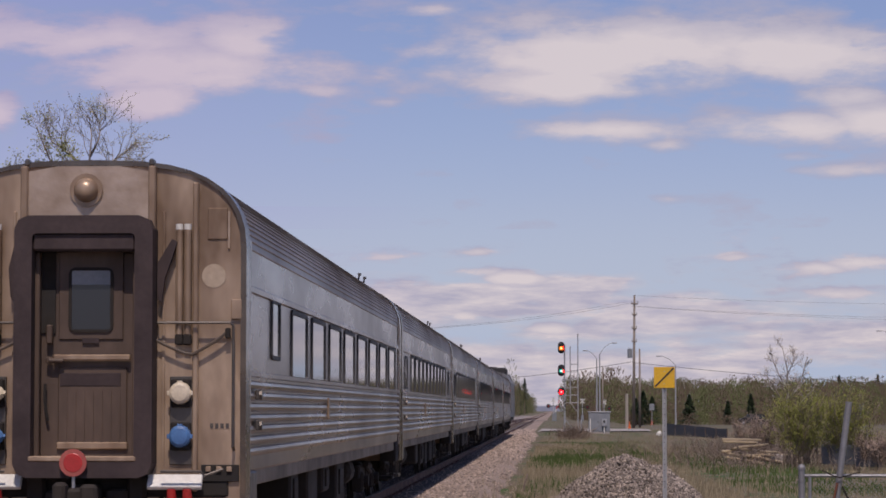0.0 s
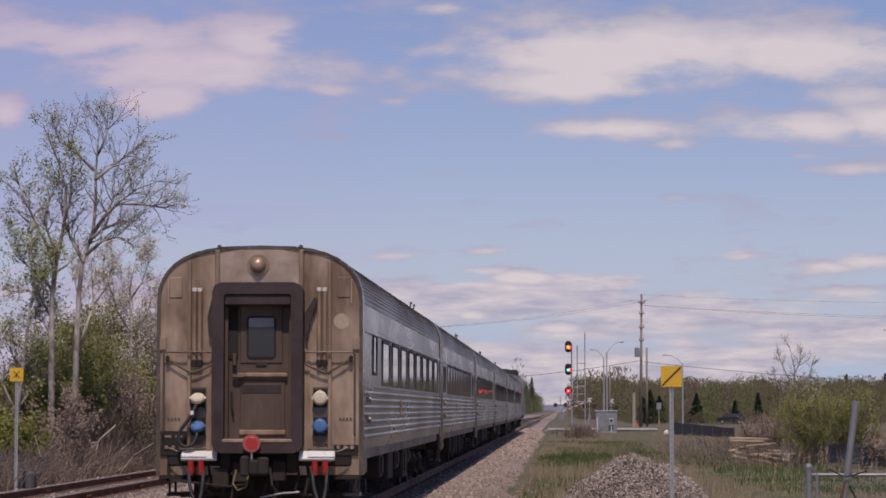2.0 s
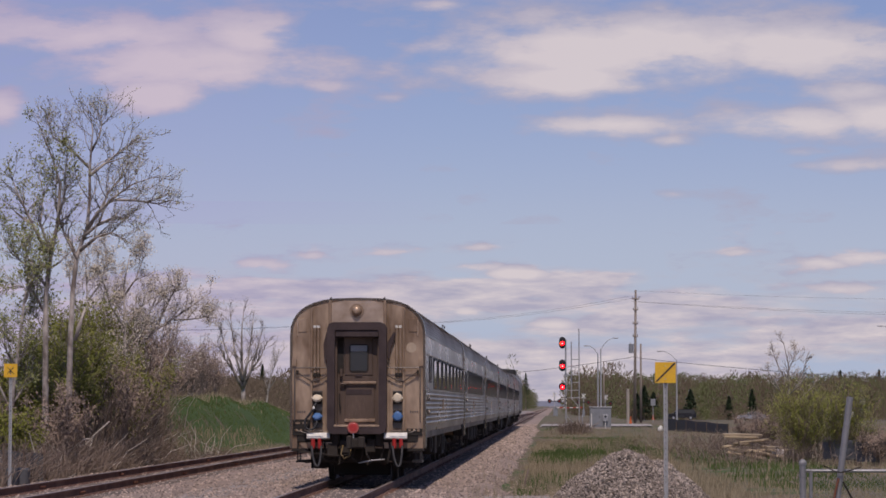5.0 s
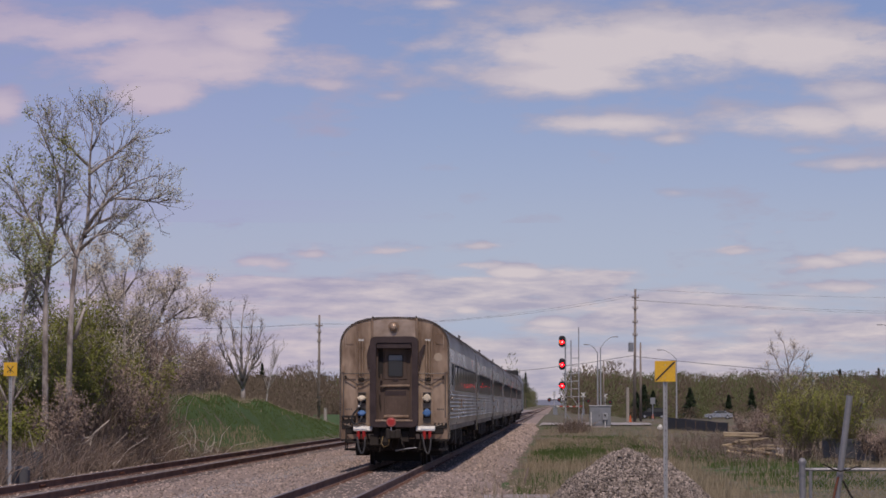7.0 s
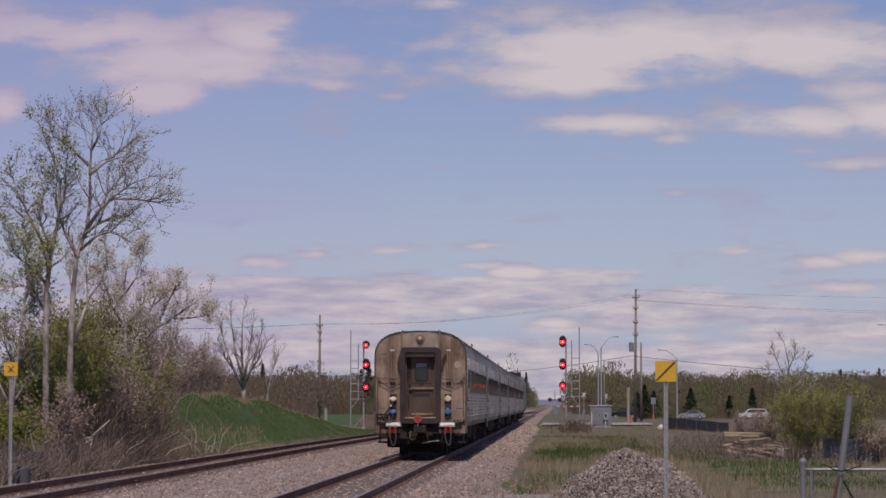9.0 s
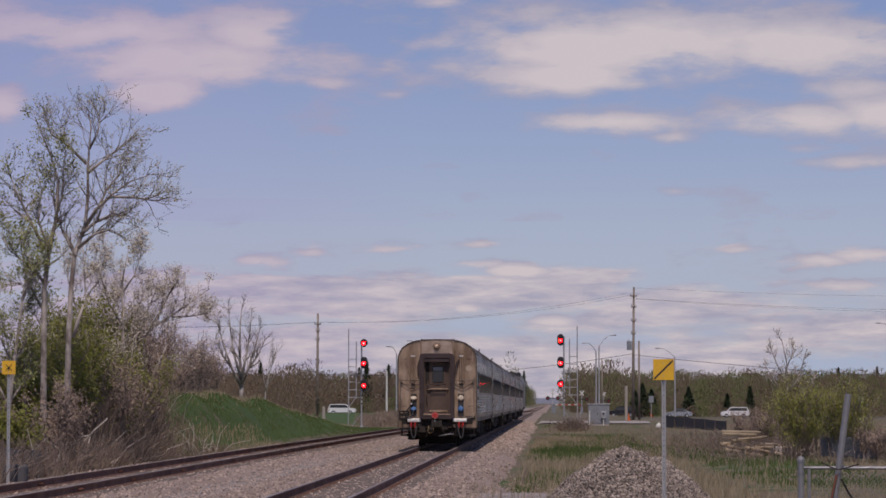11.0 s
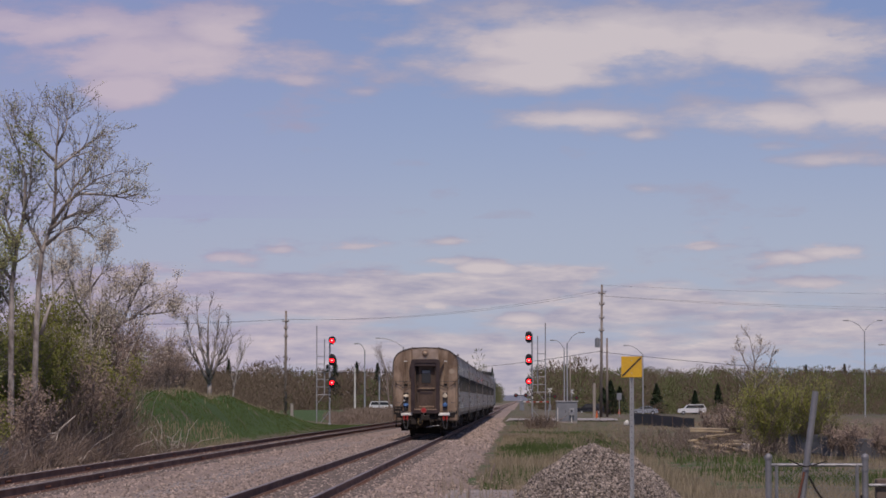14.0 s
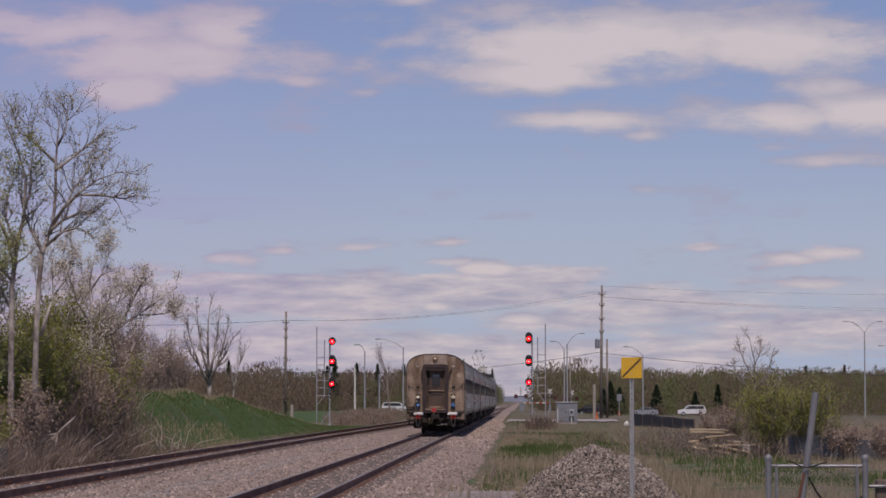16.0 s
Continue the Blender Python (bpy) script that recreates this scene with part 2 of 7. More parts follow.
# ---- mesh tools ----
class Geo:
    """verts and faces of one mesh"""

    def __init__(self):
        self.v, self.f = [], []

    def add(self, verts, faces):
        n = len(self.v)
        self.v.extend(verts)
        self.f.extend([tuple(i + n for i in q) for q in faces])
        return self

    def box(self, c, s, m=None, ch=0.0):
        x, y, z = (k / 2 for k in s)
        if ch:
            ring = [(-x + ch, -y), (x - ch, -y), (x, -y + ch), (x, y - ch), (x - ch, y), (-x + ch, y), (-x, y - ch), (-x, -y + ch)]
            k = len(ring)
            rings = [(-z, ch), (-z + ch, 0), (z - ch, 0), (z, ch)]
            vs = []
            for zz, inn in rings:
                for px, py in ring:
                    vs.append(Vector((px * (1 - inn / x), py * (1 - inn / y), zz)))
            fs = [tuple(reversed(range(k))), tuple(range(3 * k, 4 * k))]
            for r in range(3):
                fs += [(r * k + i, r * k + (i + 1) % k, (r + 1) * k + (i + 1) % k, (r + 1) * k + i) for i in range(k)]
        else:
            vs = [Vector((a, b, d)) for d in (-z, z) for a, b in ((-x, -y), (x, -y), (x, y), (-x, y))]
            fs = [(3, 2, 1, 0), (4, 5, 6, 7), (0, 1, 5, 4), (1, 2, 6, 5), (2, 3, 7, 6), (3, 0, 4, 7)]
        c = Vector(c)
        return self.add([(m @ p if m else p) + c for p in vs], fs)

    def cyl(self, a, b, r0, r1=None, n=8, caps=True):
        r1 = r0 if r1 is None else r1
        a, b = Vector(a), Vector(b)
        d = (b - a).normalized()
        u = d.orthogonal().normalized()
        w = d.cross(u)
        vs = [p + (u * math.cos(k * math.tau / n) + w * math.sin(k * math.tau / n)) * r for p, r in ((a, r0), (b, r1)) for k in range(n)]
        fs = [(k, (k + 1) % n, n + (k + 1) % n, n + k) for k in range(n)]
        if caps:
            fs += [tuple(reversed(range(n))), tuple(range(n, 2 * n))]
        return self.add(vs, fs)

    def tube(self, pts, r, n=6):
        """a bent rod through the points; r one radius or one for each point"""
        pts = [Vector(p) for p in pts]
        rs = r if isinstance(r, (list, tuple)) else [r] * len(pts)
        vs, fs = [], []
        u = None
        for i, p in enumerate(pts):
            d = (pts[min(i + 1, len(pts) - 1)] - pts[max(i - 1, 0)]).normalized()
            u = d.orthogonal().normalized() if u is None else (u - d * u.dot(d)).normalized()
            w = d.cross(u)
            vs += [p + (u * math.cos(k * math.tau / n) + w * math.sin(k * math.tau / n)) * rs[i] for k in range(n)]
            if i:
                o = (i - 1) * n
                fs += [(o + k, o + (k + 1) % n, o + n + (k + 1) % n, o + n + k) for k in range(n)]
        fs += [tuple(reversed(range(n))), tuple(range(len(vs) - n, len(vs)))]
        return self.add(vs, fs)

    def prism(self, profile, y0, y1, cap=True):
        """a closed outline of (x, z) drawn out from y0 to y1"""
        n = len(profile)
        vs = [Vector((x, y, z)) for y in (y0, y1) for x, z in profile]
        fs = [(k, (k + 1) % n, n + (k + 1) % n, n + k) for k in range(n)]
        if cap:
            fs += [tuple(reversed(range(n))), tuple(range(n, 2 * n))]
        return self.add(vs, fs)

    def spin(self, rows, axis_pose, n=16):
        """rows of (radius, height) turned about the z axis of a pose"""
        vs = [axis_pose @ Vector((r * math.cos(k * math.tau / n), r * math.sin(k * math.tau / n), h)) for r, h in rows for k in range(n)]
        fs = [(i * n + k, i * n + (k + 1) % n, (i + 1) * n + (k + 1) % n, (i + 1) * n + k) for i in range(len(rows) - 1) for k in range(n)]
        fs += [tuple(reversed(range(n))), tuple(range(len(vs) - n, len(vs)))]
        return self.add(vs, fs)

    def mesh(self, name, mat, smooth=False):
        me = bpy.data.meshes.new(name)
        me.from_pydata([tuple(p) for p in self.v], [], self.f)
        for m in (mat if isinstance(mat, (list, tuple)) else [mat]):
            me.materials.append(m)
        if smooth:
            me.polygons.foreach_set("use_smooth", [True] * len(me.polygons))
        me.update()
        return me


def part(name, geo, mat, parent=None, label="", at=None, smooth=False):
    """one mesh object, under a thing or under a part"""
    ob = new(name, geo.mesh(name, mat, smooth) if isinstance(geo, Geo) else geo)
    if parent:
        ob.parent = parent
    if at is not None:
        ob.matrix_basis = at
    return tagged(ob, label)


def thing(name, label, category, at=None, group="", kind=""):
    ob = new(name)
    if at is not None:
        ob.matrix_basis = at
    return tagged(ob, label, category, group, kind)


FRONT = pose(0, 0, 0, 90)      # turns a z axis to -y, towards the tripod


# ---- the land ----
def smooth(a, b, v):
    k = min(1.0, max(0.0, (v - a) / (b - a)))
    return k * k * (3 - 2 * k)


def second_track(y):
    return -10.55 + 1.9 * smooth(70, 260, y) + 4.25 * smooth(240, 620, y)


def bank(x, y):
    """the grassy bank beyond the second track"""
    tall = 2.35 * smooth(76, 112, y) * (1 - smooth(128, 222, y))
    side = smooth(-13.4, -16.2, x) * (1 - 0.25 * smooth(-17, -24, x))
    return tall * side


def ground_z(x, y):
    z = -0.45 + 0.10 * noise.noise((x * 0.22, y * 0.22, 0)) + 0.05 * noise.noise((x * 0.8, y * 0.8, 3))
    z += bank(x, y) * (1 + 0.18 * noise.noise((x * 0.4, y * 0.12, 5)))
    z += 0.35 * smooth(225, 245, y) * (1 - smooth(430, 520, y)) - 0.75 * smooth(6, 14, x) * smooth(275, 330, y) * (1 - smooth(500, 600, y))
    if -13.5 < x < -1.5:
        z = min(z, -0.42)
    return z


def spaced(stops):
    out = []
    for a, b, d in stops:
        n = max(1, round((b - a) / d))
        out += [a + (b - a) * k / n for k in range(n)]
    return out + [stops[-1][1]]


def sheet(name, xs, ys, height, mat, **tags):
    g = Geo()
    g.v = [Vector((x, y, height(x, y))) for y in ys for x in xs]
    n = len(xs)
    g.f = [(r * n + c, r * n + c + 1, (r + 1) * n + c + 1, (r + 1) * n + c) for r in range(len(ys) - 1) for c in range(n - 1)]
    return tagged(part(name, g, mat, smooth=True), **tags)


XS = spaced([(-4400, -400, 500), (-400, -60, 40), (-60, -26, 4), (-26, 20, 0.5), (20, 60, 4), (60, 400, 40), (400, 4400, 500)])
YS = spaced([(-4400, -200, 600), (-200, 0, 25), (0, 36, 4), (36, 130, 0.7), (130, 260, 1.6), (260, 520, 8), (520, 1000, 60), (1000, 4600, 600)])
sheet("ground", XS, YS, ground_z, GROUND, label="rough spring meadow of dry and green grass", category="ground", kind="structure")


def bed_profile(half):
    return ((-half - 0.75, -0.60), (-half - 0.35, -0.38), (-half, -0.20), (-half * 0.5, -0.192), (0, -0.19), (half * 0.5, -0.192), (half, -0.20), (half + 0.35, -0.38), (half + 0.75, -0.60))


def ballast(name, centre, half, label):
    ys = spaced([(-300, 30, 20), (30, 130, 0.8), (130, 300, 3), (300, 4300, 60)])
    prof = bed_profile(half)
    g = Geo()
    for y in ys:
        for i, (x, z) in enumerate(prof):
            wob = 0.03 * noise.noise((x * 2.0, y * 0.9, 7)) + (0.14 * noise.noise((x, y * 0.25, 9)) if i in (0, 1, 7, 8) else 0)
            g.v.append(Vector((centre(y) + x + (wob if i in (0, 1, 7, 8) else 0), y, z + 0.6 * wob * (0.25 if i in (2, 3, 4, 5, 6) else 1))))
    n = len(prof)
    g.f = [(r * n + c, r * n + c + 1, (r + 1) * n + c + 1, (r + 1) * n + c) for r in range(len(ys) - 1) for c in range(n - 1)]
    return tagged(part(name, g, BALLAST, smooth=True), label, "track bed", kind="structure")


MAIN = -4.4
# one broad bed carries both tracks: its middle is the flat strip between them
bed_main = ballast("ballast_bed", lambda y: MAIN, 2.5, "pinkish grey crushed stone ballast under the main track")
bed_side = ballast("ballast_bed", second_track, 2.2, "pinkish grey crushed stone ballast under the second track")


def strip_z(x, y):
    return -0.27 + 0.03 * noise.noise((x, y, 4))


sheet("gravel_strip", spaced([(-11.0, -3.5, 0.5)]), spaced([(-40, 36, 6), (36, 130, 0.8), (130, 300, 3), (300, 900, 40)]), strip_z, CINDER,
      label="fine grey gravel strip between the two tracks", category="gravel", kind="structure")


def apron_z(x, y):
    edge = smooth(0.4, 1.6, x + 0.5 * noise.noise((x * 0.5, y * 0.3, 11)) + 0.02 * (y - 50)) + smooth(60, 64, y + 2.0 * noise.noise((x * 0.6, y * 0.2, 1)))
    return -0.34 - 0.3 * min(1, edge)


sheet("gravel_apron", spaced([(-2.6, 3.2, 0.25)]), spaced([(-30, 36, 4), (36, 67, 0.4)]), apron_z, CINDER,
      label="flat grey gravel beside the main track", category="gravel", kind="structure")

RAIL = ((-0.07, -0.18), (0.07, -0.18), (0.07, -0.165), (0.014, -0.14), (0.014, -0.045), (0.036, -0.03), (0.036, -0.006), (0.028, 0.0), (-0.028, 0.0), (-0.036, -0.006), (-0.036, -0.03), (-0.014, -0.045), (-0.014, -0.14), (-0.07, -0.165))


def rail(parent, centre, off, shiny):
    ys = spaced([(-300, 30, 30), (30, 300, 6), (300, 4300, 100)])
    n = len(RAIL)
    g = Geo()
    for y in ys:
        g.v += [Vector((centre(y) + off + x, y, z)) for x, z in RAIL]
    g.f = [(r * n + k, r * n + (k + 1) % n, (r + 1) * n + (k + 1) % n, (r + 1) * n + k) for r in range(len(ys) - 1) for k in range(n)]
    ob = part("rail", g, [RAILRUST, shiny], parent)
    for i, p in enumerate(ob.data.polygons):
        p.material_index = 1 if 6 <= i % n <= 8 else 0
    return ob


def plate_mesh():
    g = Geo()
    for s in (-1, 1):
        g.box((s * 0.75, 0, -0.173), (0.34, 0.19, 0.016))
        g.box((s * 0.75 + 0.09, 0.05, -0.16), (0.03, 0.03, 0.03)).box((s * 0.75 - 0.09, -0.05, -0.16), (0.03, 0.03, 0.03))
    return g.mesh("tie_plate", RAILRUST)


TIE_MESH = Geo().box((0, 0, -0.273), (2.6, 0.23, 0.20), ch=0.015).mesh("tie", TIEWOOD)
PLATE_MESH = plate_mesh()


def track(label, centre, shiny):
    t = thing("railway_track", label, "railway track", kind="structure")
    for off in (-0.7525, 0.7525):
        rail(t, centre, off, shiny)
    rest = Geo()
    k = 0
    y = 30.0
    rng = random.Random(5)
    while y < 420:
        x, yy = centre(y) + rng.uniform(-0.03, 0.03), y + rng.uniform(-0.02, 0.02)
        if k < 270:
            part("tie", TIE_MESH, None, t, at=pose(x, yy, 0, 0, 0, rng.uniform(-0.8, 0.8)))
            if k < 130:
                part("tie_plate", PLATE_MESH, None, t, at=pose(centre(y), yy, 0))
        else:
            rest.box((x, yy, -0.28), (2.6, 0.23, 0.20))
        k += 1
        y += 0.53
    tagged(part("far_ties", rest, TIEWOOD, t), kind="stuff")
    return t


def joint_bars(parent, centre):
    rng = random.Random(8)
    for y in (52.0, 60.5, 71.5, 83.0, 95.5, 108.0):
        for off in (-0.7525, 0.7525):
            yy = y + rng.uniform(-3, 3)
            g = Geo().box((centre(yy) + off, yy, -0.095), (0.075, 0.62, 0.07), ch=0.01)
            for b in (-0.2, -0.07, 0.07, 0.2):
                g.cyl((centre(yy) + off - 0.055, yy + b, -0.095), (centre(yy) + off + 0.055, yy + b, -0.095), 0.018, n=6)
            part("joint_bar", g, JOINTRUST, parent)


FOULED = surface("fouled_stone", (0.25, 0.18, 0.14), (0.16, 0.115, 0.09), 0.5, 16, 0.9, 0, 1.0, bumpd=0.04)
JOINTRUST = surface("joint_rust", (0.20, 0.075, 0.04), (0.11, 0.045, 0.03), 3, 25, 0.85, 0, 0.4)

def road_z(x, y=0):
    return -0.05 - 0.80 * smooth(2, 13, x) - 0.30 * smooth(-9, -16, x)


# oily fouled stone inside the main rails
sheet("fouled_ballast", [MAIN - 0.66, MAIN - 0.3, MAIN, MAIN + 0.3, MAIN + 0.66], spaced([(-40, 36, 6), (36, 130, 0.8), (130, 400, 4)]), lambda x, y: -0.1865 + 0.004 * noise.noise((x * 3, y * 2, 5)), FOULED,
      label="oily brown fouled ballast between the main rails", category="track bed", kind="structure")

# the cross road far ahead, its pale gravel forerunner, and the boards in the tracks
sheet("road", spaced([(-400, -40, 20), (-40, 60, 4), (60, 400, 20)]), [436.0, 438.0, 440.0, 442.0, 444.0, 446.0], road_z, ASPHALT,
      label="grey asphalt road crossing the railway", category="road", kind="structure")
sheet("pavement", spaced([(-1.6, 8.6, 0.5)]), [236.0, 238.0, 240.0, 242.0, 244.0], lambda x, y: ground_z(x, y) + 0.10, PALECONC,
      label="pale concrete access path near the tracks", category="pavement", kind="structure")


# ---- the train ----
L = 25.6         # body length of a coach; coupled pitch 26.0
HALF = 1.48


def roof_point(k):
    """roof outline by k from 0 at the eave (z 3.3) to 1 at the middle"""
    a = k * math.pi / 2
    x = HALF * math.cos(a) ** 0.62
    return x, 3.26 + 0.80 * math.sin(a) ** 0.85


def side_outline():
    """(x, z) from the sill up to the middle of the roof, with flutes and roof ribs"""
    pts = [(HALF - 0.03, 1.10), (HALF, 1.12), (HALF, 1.24)]
    for i in range(7):
        z = 1.25 + i * 0.108
        pts += [(HALF, z), (HALF + 0.028, z + 0.018), (HALF + 0.034, z + 0.045), (HALF + 0.026, z + 0.074), (HALF, z + 0.09)]
    pts += [(HALF, 2.02), (HALF + 0.03, 2.03), (HALF + 0.03, 2.07), (HALF, 2.08), (HALF, 2.84), (HALF + 0.028, 2.85), (HALF + 0.028, 2.90), (HALF, 2.92), (HALF, 3.20)]
    n = 24
    for i in range(n + 1):
        x, z = roof_point(i / n)
        if i < 19:
            pts += [(x, z), (x + 0.014, z + 0.010)]
        else:
            pts.append((x, z))
    return pts


OUTLINE = side_outline()
FULL = OUTLINE + [(-x, z) for x, z in reversed(OUTLINE[:-1])]


def shell_mesh():
    n = len(FULL)
    g = Geo()
    ys = spaced([(0.35, L - 0.35, 2.5)])
    for y in ys:
        g.v += [Vector((x, y, z)) for x, z in FULL]
    g.f = [(r * n + k, r * n + k + 1, (r + 1) * n + k + 1, (r + 1) * n + k) for r in range(len(ys) - 1) for k in range(n - 1)]
    g.add([Vector((s * (HALF - 0.03), y, 1.10)) for y in (0.35, L - 0.35) for s in (-1, 1)], [(0, 1, 3, 2)])
    me = g.mesh("shell", [STEEL, ROOFSTEEL, FLUTE])
    k0 = 3 + 35 + 9
    for i, p in enumerate(me.polygons):
        k = i % (n - 1)
        p.material_index = 1 if k0 <= k < n - 1 - k0 else (2 if k < 38 or k >= n - 1 - 38 else 0)
    return me


SHELL = shell_mesh()


def end_outline(grow=0.0):
    pts = [(HALF + grow, 0.74), (HALF + grow, 3.24)] + [(x + grow * (1 - i / 9), z + grow * i / 9) for i, (x, z) in enumerate(roof_point(k / 9) for k in range(10))]
    return pts + [(-x, z) for x, z in reversed(pts[:-1])]


END_SHEET = Geo().prism(end_outline(), 0.0, 0.30).mesh("end_sheet", GRIMY)


def end_rim():
    """the flashing round the end, a bent strip proud of the sheet"""
    outer, inner = end_outline(0.035), end_outline(-0.02)
    n = len(outer)
    g = Geo()
    for y in (-0.03, 0.34):
        g.v += [Vector((x, y, z)) for x, z in outer] + [Vector((x, y, z)) for x, z in inner]
    for k in range(n - 1):
        g.f += [(k, k + 1, n + k + 1, n + k), (2 * n + k, 3 * n + k, 3 * n + k + 1, 2 * n + k + 1), (k, 2 * n + k, 2 * n + k + 1, k + 1), (n + k, n + k + 1, 3 * n + k + 1, 3 * n + k)]
    return g.mesh("end_rim", RIMSTEEL)


ENDTRIM = surface("end_trim_dark", (0.16, 0.14, 0.12), (0.10, 0.085, 0.075), 2, 14, 0.4, 0.6, 0.1)
RIMSTEEL = surface("end_rim_steel", (0.24, 0.19, 0.15), (0.11, 0.085, 0.066), 1.5, 14, 0.24, 0.85, 0.05)
END_RIM = end_rim()


def frame_ring(w, z0, z1, t, y0, y1, ch=0.06, mat=None):
    """a rounded doorway frame of half width w, bar t, from y0 to y1"""
    def loop(w, z0, z1, c):
        return [(-w + c, z0), (w - c, z0), (w - 0.3 * c, z0 + 0.3 * c), (w, z0 + c), (w, z1 - c), (w - 0.3 * c, z1 - 0.3 * c), (w - c, z1), (-w + c, z1), (-w + 0.3 * c, z1 - 0.3 * c), (-w, z1 - c), (-w, z0 + c), (-w + 0.3 * c, z0 + 0.3 * c)]
    o, i = loop(w, z0, z1, ch), loop(w - t, z0 + t * 0.9, z1 - t, ch * 0.3)
    n = len(o)
    g = Geo()
    for y in (y0, y1):
        g.v += [Vector((x, y, z)) for x, z in o] + [Vector((x, y, z)) for x, z in i]
    for k in range(n):
        j = (k + 1) % n
        g.f += [(k, j, n + j, n + k), (2 * n + k, 3 * n + k, 3 * n + j, 2 * n + j), (k, 2 * n + k, 2 * n + j, j), (n + k, n + j, 3 * n + j, 3 * n + k)]
    return g


def window_meshes(w, h):
    r = 0.05
    ring = frame_ring(w / 2 + 0.05, -h / 2 - 0.05, h / 2 + 0.05, 0.05, -0.02, 0.012, 0.06)
    pane = Geo().prism([(-w / 2, -h / 2 + r), (-w / 2 + r, -h / 2), (w / 2 - r, -h / 2), (w / 2, -h / 2 + r), (w / 2, h / 2 - r), (w / 2 - r, h / 2), (-w / 2 + r, h / 2), (-w / 2, h / 2 - r)], -0.004, 0.01)
    return ring.mesh("window", WINFRAME), pane.mesh("pane", PANE)


WINFRAME = surface("window_rubber", (0.09, 0.085, 0.085), (0.05, 0.05, 0.05), 3, 30, 0.6, 0.2, 0.1)
WINDOWS = {w: window_meshes(w, h) for w, h in ((1.80, 0.70), (0.75, 0.55), (1.35, 0.70), (1.0, 0.70))}


def add_window(car, y, z, w):
    for s in (1, -1):
        m = Matrix.Translation((s * (HALF + 0.004), y, z)) @ pose(0, 0, 0, 0, 0, s * 90)
        win = part("window", WINDOWS[w][0], None, car, at=m)
        part("pane", WINDOWS[w][1], None, win, at=pose(0, 0, 0))


WHEELSET = Geo().cyl((-0.8, 0, 0), (0.8, 0, 0), 0.08, n=8)
for _s in (-1, 1):
    WHEELSET.spin([(0.05, -0.065), (0.46, -0.065), (0.46, 0.0), (0.49, 0.02), (0.49, 0.05), (0.36, 0.05), (0.32, 0.02), (0.16, 0.02), (0.14, 0.09), (0.02, 0.09)], pose(_s * 0.72, 0, 0, 0, -_s * 90), 24)
WHEEL_MESH = WHEELSET.mesh("wheelset", DARKIRON)


def truck_mesh():
    g = Geo()
    for s in (-1, 1):
        x = s * 1.02
        g.box((x, 0, 0.62), (0.14, 3.2, 0.22), ch=0.03).box((x, 0, 0.42), (0.18, 0.9, 0.2), ch=0.03)
        for y in (-1.3, 1.3):
            g.box((x, y, 0.46), (0.24, 0.34, 0.36), ch=0.04)
            g.cyl((x + s * 0.1, y, 0.46), (x + s * 0.2, y, 0.46), 0.11, n=10)
        for y in (-0.35, 0.35):
            g.cyl((x, y, 0.42), (x, y, 0.72), 0.10, n=10)
        g.cyl((x + s * 0.12, -0.9, 0.75), (x + s * 0.12, 0.1, 0.6), 0.05, n=8)
    g.box((0, 0, 0.66), (2.0, 0.5, 0.26), ch=0.04).box((0, -1.45, 0.6), (2.0, 0.16, 0.2)).box((0, 1.45, 0.6), (2.0, 0.16, 0.2))
    return g.mesh("truck", DARKIRON)


TRUCK = truck_mesh()


def under_parts(car, seed):
    rng = random.Random(seed)
    part("centre_sill", Geo().box((0, L / 2, 0.95), (0.7, L - 1.0, 0.34), ch=0.03), BLACKIRON, car)
    for s in (-1, 1):
        part("skirt", Geo().box((s * 1.40, L / 2, 1.03), (0.10, L - 0.9, 0.16), ch=0.01), SKIRT, car)
    y = 6.0
    while y < L - 6.5:
        for s in (-1, 1):
            w = rng.choice((0.9, 1.3, 1.8))
            h = rng.uniform(0.38, 0.62)
            if rng.random() < 0.8:
                g = Geo().box((s * 1.0, y + w / 2, 0.98 - h / 2), (0.7, w, h), ch=0.03)
                if rng.random() < 0.5:
                    g.box((s * 1.36, y + w / 2, 0.98 - h / 2), (0.03, w * 0.5, h * 0.6), ch=0.01)
                part("equipment_box", g, rng.choice((BLACKIRON, DARKIRON, DARKIRON)), car)
            else:
                part("air_tank", Geo().spin([(0.02, 0), (0.16, 0.03), (0.22, 0.1), (0.22, w - 0.1), (0.16, w - 0.03), (0.02, w)], pose(s * 1.0, y + w, 0.72, 90), 12), DARKIRON, car)
        y += 2.2
    sets = []
    for y in (3.3, L - 3.3):
        t = part("truck", TRUCK, None, car, "dark cast iron wheel truck", at=pose(0, y, 0))
        for yy in (-1.3, 1.3):
            sets.append(part("wheelset", WHEEL_MESH, None, t, at=pose(0, yy, 0.46)))
    for s in (-1, 1):
        for y in (0.75, L - 0.75):
            part("step_well", Geo().box((s * 1.34, y, 0.92), (0.30, 0.85, 0.36), ch=0.02).box((s * 1.30, y, 0.44), (0.24, 0.6, 0.05)).box((s * 1.38, y - 0.3, 0.6), (0.03, 0.03, 0.35)).box((s * 1.38, y + 0.3, 0.6), (0.03, 0.03, 0.35)), ENDTRIM if 0 < y < 2 and s > 0 else BLACKIRON, car)
    return sets


def coupler(car, y, way):
    g = Geo().box((0, y, 0.86), (0.30, 0.5, 0.26), ch=0.03).box((0.02, y + way * 0.42, 0.86), (0.24, 0.4, 0.22), ch=0.03)
    g.box((-0.13, y + way * 0.66, 0.88), (0.12, 0.22, 0.30), ch=0.03).box((0.13, y + way * 0.62, 0.88), (0.16, 0.14, 0.26), ch=0.03)
    part("coupler", g, DARKIRON, car)


